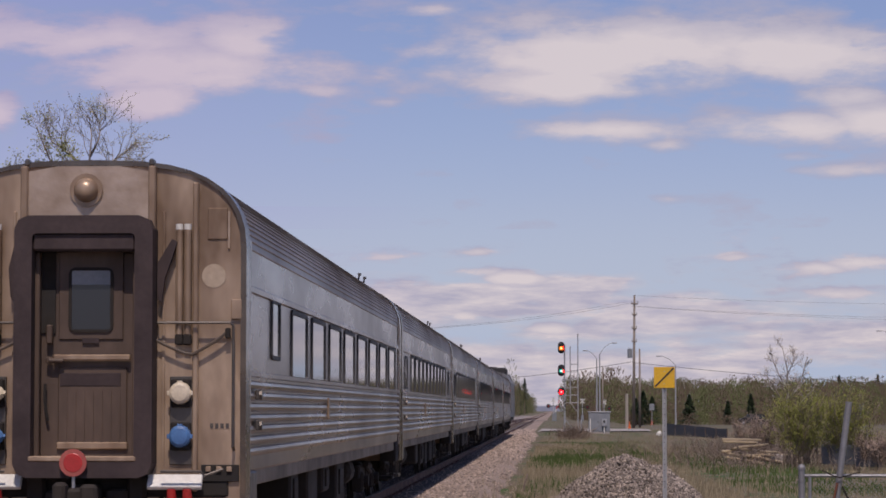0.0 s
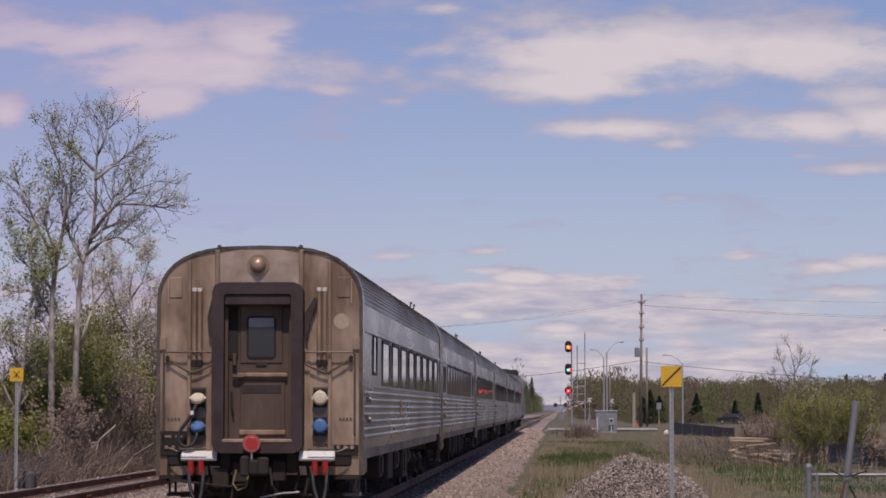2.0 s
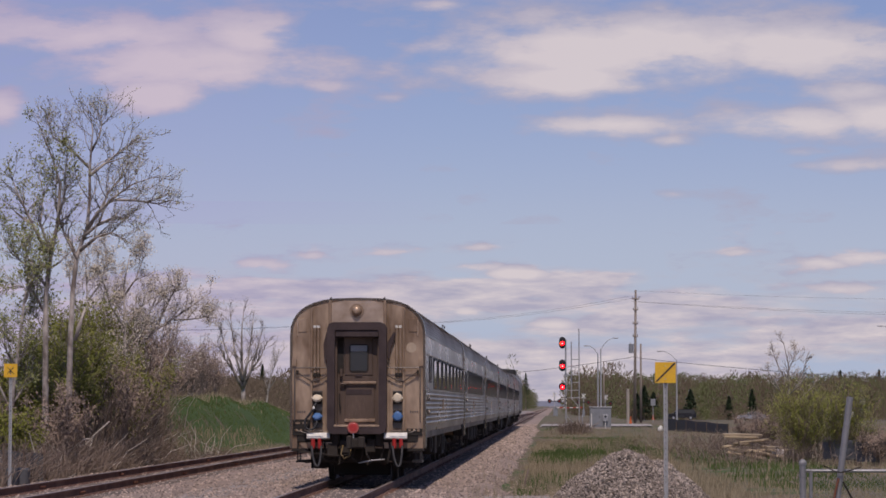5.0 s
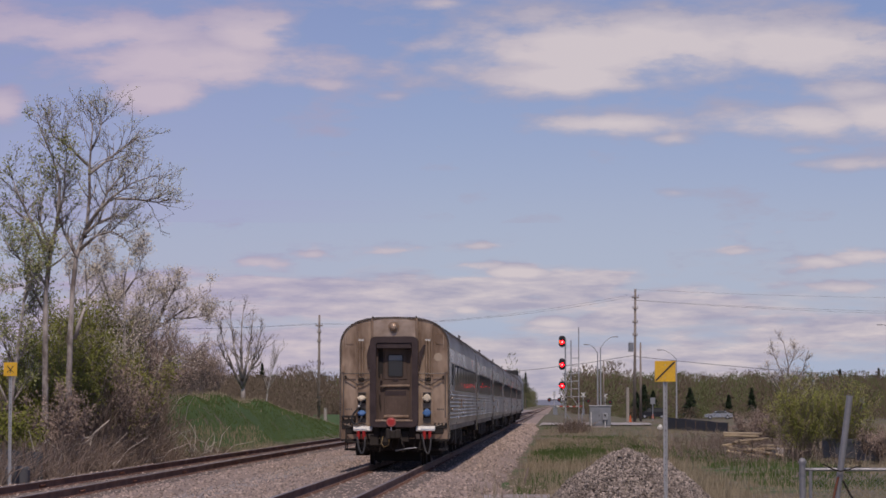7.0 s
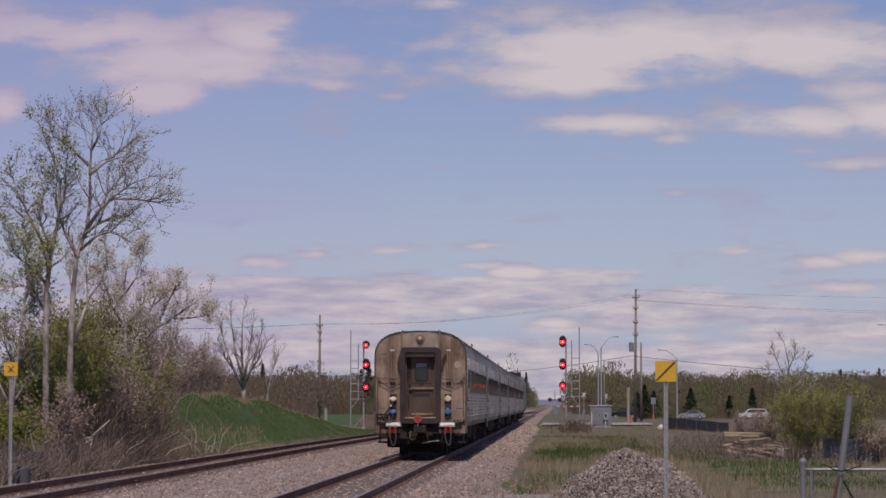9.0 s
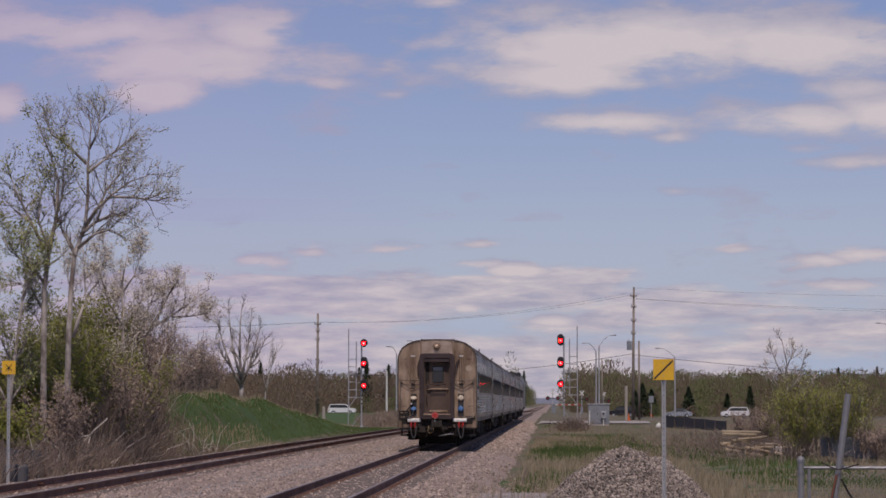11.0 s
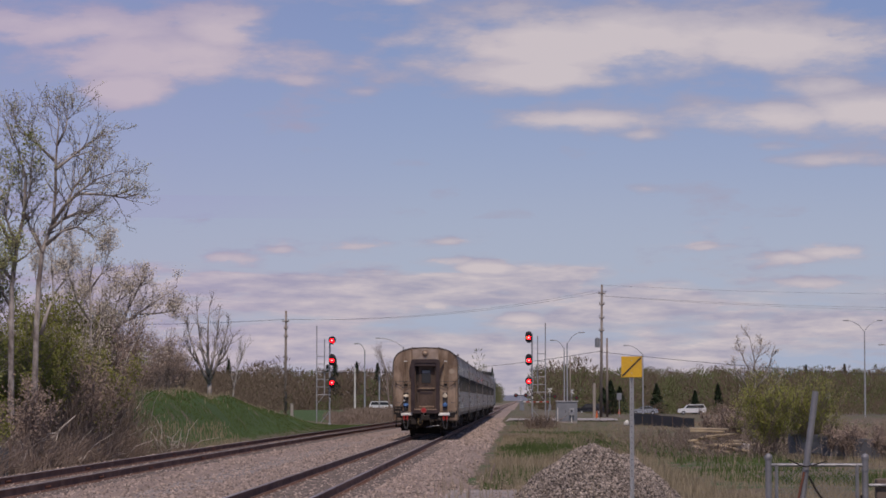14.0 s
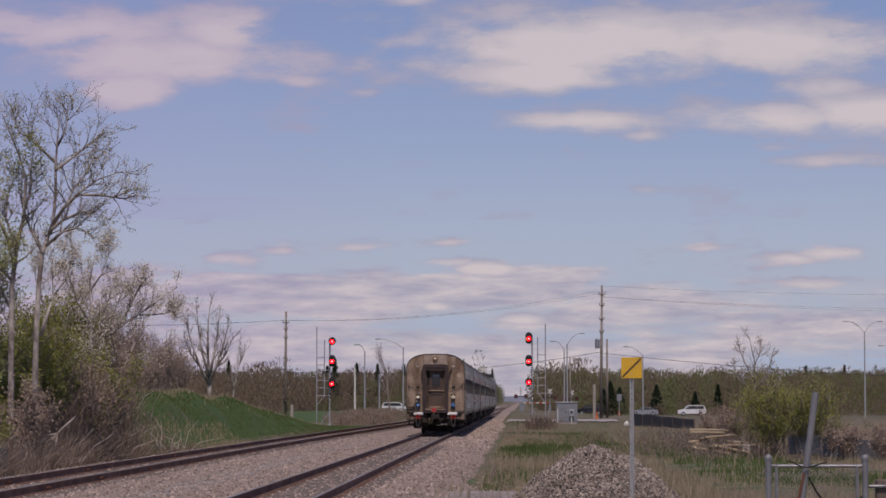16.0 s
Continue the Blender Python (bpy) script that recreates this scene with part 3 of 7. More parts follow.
def roof_fittings(car, seed):
    rng = random.Random(seed)
    for y in (0.9, L - 0.9):
        for x in (-0.62, 0.62):
            part("roof_eye", Geo().box((x, y, 4.05), (0.05, 0.16, 0.10), ch=0.012).box((x, y, 4.00), (0.16, 0.26, 0.05), ch=0.012), ENDTRIM, car)
    for s in (-1, 1):
        part("roof_hatch", Geo().box((s * 1.12, 1.5, 3.83), (0.05, 0.9, 0.34), Matrix.Rotation(s * radians(-42), 4, "Y"), ch=0.01), ENDTRIM, car)
        part("roof_hatch", Geo().box((s * 1.12, L - 1.6, 3.83), (0.05, 1.3, 0.34), Matrix.Rotation(s * radians(-42), 4, "Y"), ch=0.01), ENDTRIM, car)
    for k in range(2):
        y = L - 1.9 - 1.3 * k
        part("roof_aerial", Geo().cyl((0.9, y, 3.9), (0.95, y + 0.02, 4.14), 0.03, 0.015, 6).box((0.95, y + 0.05, 4.14), (0.05, 0.22, 0.04)), ENDTRIM, car)


def coach_end(car, y, way):
    """end sheet and doorway of a coupled end"""
    at = pose(0, y, 0, 0, 0, 0 if way < 0 else 180)
    part("end_sheet", END_SHEET, None, car, at=at)
    part("end_rim", END_RIM, None, car, at=at)
    part("diaphragm", frame_ring(0.65, 1.06, 3.52, 0.16, -0.2, 0.02, 0.12), RUBBER, car, at=at)


def coach(name, label, windows, seed, last=False):
    car = thing(name, label, "train car", group="cars of the train")
    part("shell", SHELL, None, car, "fluted stainless steel body shell")
    for y, z, w in windows:
        add_window(car, y, z, w)
    sets = under_parts(car, seed)
    roof_fittings(car, seed)
    coach_end(car, L, 1)
    coupler(car, L + 0.1, 1)
    if not last:
        coach_end(car, 0.0, -1)
    for s in (-1, 1):
        for y in (0.42, L - 0.42):
            part("corner_post", Geo().box((s * (HALF + 0.012), y, 2.2), (0.03, 0.16, 2.3), ch=0.01), STEEL, car)
        part("sill_marker", Geo().box((s * (HALF + 0.04), 9.2, 1.72), (0.03, 0.16, 0.28), ch=0.01), GRIMY, car)
        for z in (1.85, 1.55):
            part("side_latch", Geo().box((s * (HALF + 0.045), 0.95, z), (0.04, 0.26, 0.10), ch=0.01).cyl((s * (HALF + 0.06), 0.9, z), (s * (HALF + 0.09), 0.9, z), 0.05, n=8), ENDTRIM, car)
    return car, sets


def hose(car, x, y, spread=0.22, low=0.34, top=0.80, mat=None):
    pts = []
    for k in range(13):
        a = k / 12
        pts.append((x - spread / 2 + spread * a + 0.03 * math.sin(a * math.pi), y - 0.12 * math.sin(a * math.pi), top - (top - low) * math.sin(a * math.pi) ** 0.6))
    part("jumper_hose", Geo().tube(pts, 0.027, 7), mat or CABLE, car, smooth=True)


def rear_end(car):
    """everything on the exposed end of the last coach"""
    part("end_sheet", END_SHEET, None, car, "grimy brownish stainless end sheet")
    part("end_rim", END_RIM, None, car)
    # raised middle panel and its ribs
    part("header_panel", Geo().prism([(-0.60, 3.42), (0.60, 3.42), (0.58, 3.98), (0.3, 4.03), (-0.3, 4.03), (-0.58, 3.98)], -0.075, 0.0), HEADER, car, "dented pale header sheet over the doorway")
    for s in (-1, 1):
        part("rib", Geo().box((s * 0.615, -0.05, 3.70), (0.07, 0.14, 0.66), ch=0.012), GRIMY, car)
        part("roof_bracket", Geo().box((s * 0.60, 0.02, 4.07), (0.05, 0.16, 0.07), ch=0.015), ENDTRIM, car)
        part("rib", Geo().box((s * 1.03, -0.03, 2.40), (0.055, 0.07, 2.95), ch=0.012), GRIMY, car)
        part("seam_strip", Geo().box((s * 0.72, -0.008, 2.3), (0.03, 0.02, 2.6), ch=0.004), GRIMY, car)
        tubes = part("conduit", Geo().cyl((s * 0.875, -0.055, 2.42), (s * 0.875, -0.055, 3.42), 0.036, n=10).cyl((s * 0.955, -0.055, 2.42), (s * 0.955, -0.055, 3.42), 0.036, n=10), GRIMY, car, "pair of upright pipes")
        for x in (0.875, 0.955):
            # white pipe ends paint in the sun's highlight on the tops
            part("pipe_top_glint", Geo().cyl((s * x, -0.055, 3.42), (s * x, -0.055, 3.475), 0.036, n=10), WHITEPAINT, tubes)
            part("pipe_foot", Geo().box((s * x, -0.05, 2.37), (0.075, 0.08, 0.10), ch=0.01), BLACKIRON, tubes)
        part("grab_rail", Geo().tube([(s * 0.66, -0.02, 2.53), (s * 0.68, -0.11, 2.53), (s * 1.37, -0.11, 2.53), (s * 1.40, -0.10, 2.50), (s * 1.40, -0.10, 1.35), (s * 1.40, -0.02, 1.32)], 0.014, 6), ENDTRIM, car)
        sag = [(s * (0.66 + 0.70 * k / 10), -0.08, 2.40 + 0.06 * k / 10 - 0.21 * (1 - abs(k / 10 - 0.47) / 0.53) ** 0.8) for k in range(11)]
        part("chain", Geo().tube(sag, 0.016, 6), CABLEBROWN, car, "sagging safety cable")
        part("chain_hook", Geo().box((s * 1.345, -0.07, 2.43), (0.05, 0.06, 0.10), ch=0.01), BLACKIRON, car)
        part("access_plate", Geo().box((s * 1.235, -0.008, 3.48), (0.19, 0.016, 0.30), ch=0.006), GRIMY, car)
        if s > 0:
            part("round_plate", Geo().cyl((s * 1.20, 0.0, 2.98), (s * 1.20, -0.005, 2.98), 0.115, n=20), ENDPALE, car, "round faded plate")
        part("worn_edge", Geo().box((s * 1.345, -0.014, 3.42), (0.022, 0.012, 0.36), ch=0.003), HEADER, car)
        part("hinge", Geo().box((s * 1.42, -0.02, 2.66), (0.10, 0.03, 0.19), ch=0.006), GRIMY, car)
        box = part("plug_recess", Geo().box((s * 0.905, -0.012, 1.60), (0.24, 0.03, 0.84), ch=0.006), ENDTRIM, car)
        for z, m, nm in ((1.86, BONE, "marker_lamp"), (1.45, BLUE, "blue_plug")):
            b = part(nm + "_box", Geo().box((s * 0.895, -0.05, z), (0.19, 0.07, 0.27), ch=0.012), BLACKIRON, car)
            tilt = 90 if s > 0 else 42
            cap = Geo().spin([(0.02, 0.045), (0.075, 0.04), (0.10, 0.022), (0.108, -0.02), (0.02, -0.03)], pose(0, 0, 0), 18)
            for q in (-1, 1):
                cap.box((q * 0.108, 0, 0.0), (0.03, 0.045, 0.03), ch=0.005)
            cap.box((0, 0.10, 0.0), (0.05, 0.035, 0.035), ch=0.005)
            part(nm, cap, m, b, "cream round lamp cover" if z > 1.6 else "blue round socket cover", at=pose(s * 0.895, -0.11, z, tilt))
        part("number_bars", Geo().box((s * 1.26 - 0.075, -0.004, 1.55), (0.03, 0.008, 0.045)).box((s * 1.26 - 0.025, -0.004, 1.55), (0.03, 0.008, 0.045)).box((s * 1.26 + 0.025, -0.004, 1.55), (0.03, 0.008, 0.045)).box((s * 1.26 + 0.075, -0.004, 1.55), (0.03, 0.008, 0.045)), ENDTRIM, car)
        # white colour and tilt stand in for sun glare on the step
        step = part("end_step", Geo().box((s * 0.86, -0.17, 1.02), (0.52, 0.05, 0.16), Matrix.Rotation(radians(-42), 4, "X"), ch=0.008), WHITEPAINT, car, "pale platform step, its sunlit glare put in as white")
        part("step_handle", Geo().tube([(s * 0.74, -0.30, 1.12), (s * 1.12, -0.30, 1.12), (s * 1.15, -0.25, 1.08), (s * 1.32, -0.20, 1.14)], 0.014, 6), ENDTRIM, step)
        # solid black block in place of the shade inside the step gap
        part("step_gap_shade", Geo().box((s * 1.27, -0.015, 1.10), (0.36, 0.04, 0.16), ch=0.006), BLACKIRON, car)
        for k in range(3):
            part("step_lug", Geo().box((s * (1.16 + 0.10 * k), -0.045, 1.14), (0.05, 0.03, 0.05), ch=0.005), GRIMY, car)
        for x in (0.83, 0.98):
            part("gladhand", Geo().cyl((s * x, -0.16, 0.78), (s * x, -0.20, 0.96), 0.05, 0.042, 10).cyl((s * x, -0.17, 0.74), (s * x, -0.17, 0.79), 0.035, n=8), REDPAINT, car, "red air hose cock")
        hose(car, s * 0.90, -0.2)
        part("end_corner_step", Geo().box((s * 1.28, 0.14, 0.70), (0.38, 0.34, 0.06), ch=0.01), BLACKIRON, car)
        part("brake_rigging", Geo().box((s * 0.55, 0.9, 0.62), (0.16, 1.1, 0.5), ch=0.03).box((s * 0.95, 1.3, 0.78), (0.5, 0.6, 0.36), ch=0.03).cyl((s * 0.3, 0.3, 0.5), (s * 1.2, 0.35, 0.44), 0.04, n=8), BLACKIRON, car)
        part("buffer_post", Geo().box((s * 0.48, 0.05, 0.93), (0.18, 0.3, 0.32), ch=0.03), DARKIRON, car)
    # lamp dome
    dome = part("tail_dome", Geo().spin([(0.02, 0.13), (0.06, 0.12), (0.09, 0.095), (0.115, 0.05), (0.12, 0.0), (0.15, 0.0), (0.15, -0.02)], pose(-0.02, -0.075, 3.80, 90), 20), GRIMY, car, "round domed lamp cover", smooth=True)
    part("dome_ring", Geo().spin([(0.125, 0.0), (0.16, 0.0), (0.16, 0.02), (0.125, 0.02)], pose(-0.02, -0.076, 3.80, 90), 20), GRIMY, dome)
    # doorway
    part("diaphragm", frame_ring(0.66, 1.06, 3.54, 0.17, -0.34, 0.0, 0.13), RUBBER, car, "thick dark maroon rubber doorway frame")
    part("lintel", Geo().box((0, -0.20, 3.29), (0.98, 0.22, 0.17), ch=0.02), RUBBER, car)
    for s in (-1, 1):
        part("vestibule_side", Geo().box((s * 0.47, -0.08, 2.2), (0.05, 0.16, 2.0), ch=0.008), DOORPAINT, car)
    door = part("end_door", Geo().box((0.0, -0.02, 2.22), (0.92, 0.04, 1.96), ch=0.008), DOORPAINT, car, "brown steel end door with a small window")
    part("door_panel", Geo().box((0.03, -0.048, 2.80), (0.62, 0.02, 0.86), ch=0.008), DOORPAINT, door)
    part("window_frame", frame_ring(0.215, 2.44, 3.06, 0.03, -0.075, -0.058, 0.06), BLACKIRON, door, at=pose(0.03, 0, 0))
    part("window_pane", Geo().box((0.03, -0.062, 2.75), (0.38, 0.01, 0.57), ch=0.003), DOORGLASS, door)
    part("roller_blind", Geo().box((0.03, -0.0675, 2.965), (0.37, 0.003, 0.14)), BLIND, door)
    part("crossbar", Geo().box((0.05, -0.10, 2.20), (0.74, 0.05, 0.055), ch=0.01), GRIMY, door)
    part("kick_panel", Geo().box((0.05, -0.05, 1.72), (0.66, 0.02, 0.78), ch=0.008), DOORPAINT, door)
    part("label_plate", Geo().box((0.03, -0.063, 1.99), (0.58, 0.008, 0.12), ch=0.002), RUBBER, door)
    for k in range(7):
        part("kick_rib", Geo().box((-0.2 + 0.085 * k, -0.064, 1.62), (0.014, 0.012, 0.52)), DOORPAINT, door)
    part("kick_bar", Geo().box((0.05, -0.06, 1.36), (0.68, 0.03, 0.07), ch=0.01), GRIMY, door)
    part("door_latch", Geo().box((-0.36, -0.09, 2.42), (0.06, 0.06, 0.18), ch=0.01), DOORPAINT, door)
    part("door_handle", Geo().cyl((-0.36, -0.12, 2.17), (-0.22, -0.12, 2.17), 0.022, n=8).box((-0.36, -0.1, 2.17), (0.06, 0.05, 0.06), ch=0.01), DOORPAINT, door)
    part("pull_strap", Geo().tube([(-0.40, -0.09, 1.95), (-0.40, -0.10, 1.80), (-0.385, -0.10, 1.68), (-0.37, -0.09, 1.60)], 0.016, 6), BLACKIRON, door)
    part("threshold", Geo().box((0, -0.2, 1.24), (1.02, 0.30, 0.05), ch=0.01), GRIMY, car)
    part("door_pocket", Geo().box((-0.395, -0.052, 2.82), (0.17, 0.02, 0.78), ch=0.004), BLACKIRON, door)
    # added black panels that keep the space under the end in darkness
    part("dark_under_panel", Geo().box((0, 1.55, 0.36), (1.30, 0.10, 0.50), ch=0.02), BLACKIRON, car)
    for s in (-1, 1):
        part("dark_side_panel", Geo().box((s * 1.0, 1.8, 0.5), (0.40, 0.12, 0.5), ch=0.02), BLACKIRON, car)
    # torn weather flap on the frame
    part("weather_flap", Geo().prism([(0.67, 2.75), (0.71, 2.72), (0.74, 2.95), (0.80, 3.12), (0.86, 3.30), (0.81, 3.33), (0.72, 3.18), (0.67, 3.10)], -0.10, -0.03), RUBBER, car, "torn dark rubber flap")
    part("weather_flap", Geo().prism([(-0.67, 2.65), (-0.74, 2.78), (-0.76, 3.05), (-0.70, 3.30), (-0.67, 3.32)], -0.10, -0.03), RUBBER, car, "dark rubber flap")
    # red tail disc hung under the doorway
    disc = part("tail_disc", Geo().spin([(0.01, 0.03), (0.085, 0.03), (0.115, 0.015), (0.12, -0.01), (0.01, -0.02)], pose(-0.07, -0.38, 1.205, 90), 20), REDPAINT, car, "round red tail marker disc")
    part("disc_rim", Geo().spin([(0.108, 0.0), (0.13, 0.0), (0.13, 0.022), (0.108, 0.022)], pose(-0.07, -0.385, 1.205, 90), 20), RIMRED, disc)
    part("disc_bracket", Geo().cyl((-0.07, -0.37, 1.09), (-0.07, -0.37, 0.90), 0.016, n=6).box((-0.07, -0.37, 0.92), (0.2, 0.02, 0.02)), GALV, disc)
    coupler(car, -0.05, -1)
    part("uncoupling_lever", Geo().tube([(-1.25, -0.2, 0.66), (-0.8, -0.22, 0.62), (-0.4, -0.3, 0.58), (-0.1, -0.35, 0.62)], 0.014, 6), DARKIRON, car)
    part("lever_rod", Geo().tube([(0.05, -0.35, 0.42), (0.35, -0.35, 0.48), (0.62, -0.3, 0.50)], 0.014, 6), GALV, car)
    part("yellow_hose", Geo().tube([(-0.30, -0.3, 0.82), (-0.34, -0.38, 0.62), (-0.26, -0.42, 0.52), (-0.14, -0.42, 0.58), (-0.12, -0.36, 0.74)], 0.017, 6), YELLOWHOSE, car, smooth=True)
    part("chain_link_rod", Geo().tube([(0.2, -0.4, 0.84), (0.24, -0.46, 0.6), (0.3, -0.4, 0.5)], 0.02, 6), DARKIRON, car)
    part("buffer_beam", Geo().box((0, 0.08, 0.98), (2.7, 0.2, 0.22), ch=0.02), BLACKIRON, car)
    for x, z, w in ((-0.25, 0.78, 0.26), (0.3, 0.80, 0.2), (-0.55, 0.70, 0.24)):
        part("draft_box", Geo().box((x, -0.06, z), (w, 0.2, 0.3), ch=0.02), DARKIRON, car)
    part("air_reservoir", Geo().box((0, 0.55, 0.62), (1.9, 0.5, 0.42), ch=0.05), BLACKIRON, car)
    for k in range(8):
        x = -0.75 + 0.21 * k + 0.05 * math.sin(k * 2.3)
        part("hanging_pipe", Geo().tube([(x, 0.02, 0.9), (x + 0.03, -0.04, 0.72), (x - 0.03, -0.02, 0.52 - 0.07 * (k % 3)), (x + 0.05, 0.1, 0.44)], 0.02 + 0.006 * (k % 2), 6), DARKIRON if k % 3 else BLACKIRON, car)
    part("ladder_iron", Geo().box((-1.15, -0.02, 0.66), (0.4, 0.04, 0.05)).box((-1.33, -0.02, 0.78), (0.04, 0.04, 0.26)).box((-0.97, -0.02, 0.78), (0.04, 0.04, 0.26)), BLACKIRON, car)
    # black cable from the lamps on the one side
    part("jumper_cable", Geo().tube([(-0.90, -0.13, 1.80), (-0.94, -0.17, 1.68), (-1.04, -0.18, 1.52), (-1.13, -0.19, 1.40), (-1.17, -0.19, 1.28), (-1.13, -0.2, 1.18), (-1.04, -0.2, 1.145), (-0.94, -0.2, 1.19), (-0.90, -0.17, 1.30), (-0.895, -0.14, 1.40)], 0.027, 7), CABLE, car, "looped black electric cable", smooth=True)
    # black plate on the sheet paints the darkness of a recess
    part("locker_recess_shade", Geo().box((-1.25, -0.012, 1.28), (0.40, 0.03, 0.20), ch=0.006), BLACKIRON, car, "black plate for the shade of a recess with two slots")
    for x in (-1.34, -1.18):
        part("locker_slot", Geo().box((x, -0.03, 1.30), (0.10, 0.01, 0.035), ch=0.002), GRIMY, car)
    part("door_number_bar", Geo().box((0.03, -0.063, 2.36), (0.16, 0.006, 0.05), ch=0.001), RUBBER, car)
    part("white_clamp", Geo().box((-0.965, -0.19, 1.64), (0.05, 0.05, 0.06), ch=0.008), WHITEPAINT, car)


HEADER = surface("header_sheet", (0.58, 0.44, 0.33), (0.32, 0.23, 0.16), 2.6, 2.4, 0.38, 0.45, 0.35, bumpd=0.05)
CABLEBROWN = surface("brown_cable", (0.13, 0.095, 0.07), (0.08, 0.06, 0.045), 4, 30, 0.6, 0, 0.1)
ENDPALE = surface("end_pale", (0.52, 0.41, 0.295), (0.40, 0.30, 0.205), 3, 20, 0.5, 0.2, 0.1)
RIMRED = surface("disc_rim_red", (0.45, 0.12, 0.09), (0.32, 0.06, 0.05), 3, 20, 0.5, 0.0, 0.1)

COACH_LABEL = "fluted stainless steel passenger coach on the main track"
SETS, TRAIN = [], []
_win = [(2.9, 2.55, 0.75)] + [(5.55 + 2.52 * k, 2.43, 1.80) for k in range(8)]
car, sets = coach("passenger_coach", "last stainless steel coach with a grimy brown end", _win, 1, last=True)
rear_end(car)
TRAIN.append((car, 0.0))
SETS += sets
for k in range(1, 6):
    if k in (1, 3):
        _w = [(4.4 + 1.78 * j, 2.43, 1.35) for j in range(10)] + [(1.9, 2.45, 0.75), (L - 2.4, 2.45, 0.75)]
    else:
        _w = [(4.2 + 2.45 * j, 2.43, 1.80) for j in range(8)] + [(2.0, 2.45, 0.75)]
    car, sets = coach("passenger_coach", COACH_LABEL, _w, 10 + k)
    TRAIN.append((car, 26.0 * k))
    if k == 1:
        SETS += sets


def locomotive():
    car = thing("locomotive", "dark roofed grey diesel locomotive heading the train", "locomotive", group="cars of the train")
    body = [(-1.5, 1.2), (1.5, 1.2), (1.5, 3.55), (1.15, 4.15), (0.6, 4.3), (-0.6, 4.3), (-1.15, 4.15), (-1.5, 3.55)]
    part("body", Geo().prism(body, 0.3, 13.5), LOCOGREY, car)
    part("cab", Geo().prism([(-1.52, 1.2), (1.52, 1.2), (1.52, 3.6), (1.2, 4.3), (-1.2, 4.3), (-1.52, 3.6)], 13.5, 17.5), LOCOGREY, car)
    part("radiator_hood", Geo().box((0, 3.4, 4.36), (2.4, 5.6, 0.46), ch=0.08), HEADBLACK, car)
    part("exhaust_hood", Geo().box((0, 9.0, 4.38), (1.6, 2.4, 0.3), ch=0.06), HEADBLACK, car)
    for y in (2.2, 3.4, 4.6):
        part("fan", Geo().cyl((0, y, 4.56), (0, y, 4.66), 0.5, n=16), HEADBLACK, car)
    for s in (-1, 1):
        for k in range(6):
            part("side_door", Geo().box((s * 1.51, 1.4 + 1.9 * k, 2.4), (0.04, 1.5, 1.9), ch=0.01), LOCOGREY, car)
        part("side_window", Geo().box((s * 1.53, 15.6, 3.1), (0.03, 1.2, 0.7), ch=0.01), PANE, car)
    part("fuel_tank", Geo().box((0, 8.5, 0.78), (2.5, 4.5, 0.7), ch=0.08), BLACKIRON, car)
    part("frame", Geo().box((0, 8.9, 1.1), (2.9, 17.4, 0.22), ch=0.02), BLACKIRON, car)
    for y in (3.2, 14.2):
        t = part("truck", TRUCK, None, car, at=pose(0, y, 0))
        for yy in (-1.3, 1.3):
            part("wheelset", WHEEL_MESH, None, t, at=pose(0, yy, 0.46))
    return car


LOCOGREY = surface("loco_grey", (0.24, 0.235, 0.235), (0.17, 0.165, 0.165), 0.8, 10, 0.45, 0.3, 0.1)
TRAIN.append((locomotive(), 26.0 * 6))

track_main = track("main track with polished rails on wooden ties", lambda y: MAIN, RAILTOP)
track_side = track("second track with rusty brown rails", second_track, RAILTOP)
joint_bars(track_side, second_track)


# ---- signals ----
def lens(parent, name, mat, core, at):
    a = part(name, Geo().spin([(0.005, 0.03), (0.13, 0.025), (0.165, 0.0), (0.005, -0.01)], at, 16), mat, parent, smooth=True)
    part("bulb", Geo().spin([(0.005, 0.012), (0.06, 0.01), (0.065, 0.0), (0.005, -0.004)], at @ Matrix.Translation((0, 0, 0.028)), 12), core, a)
    return a


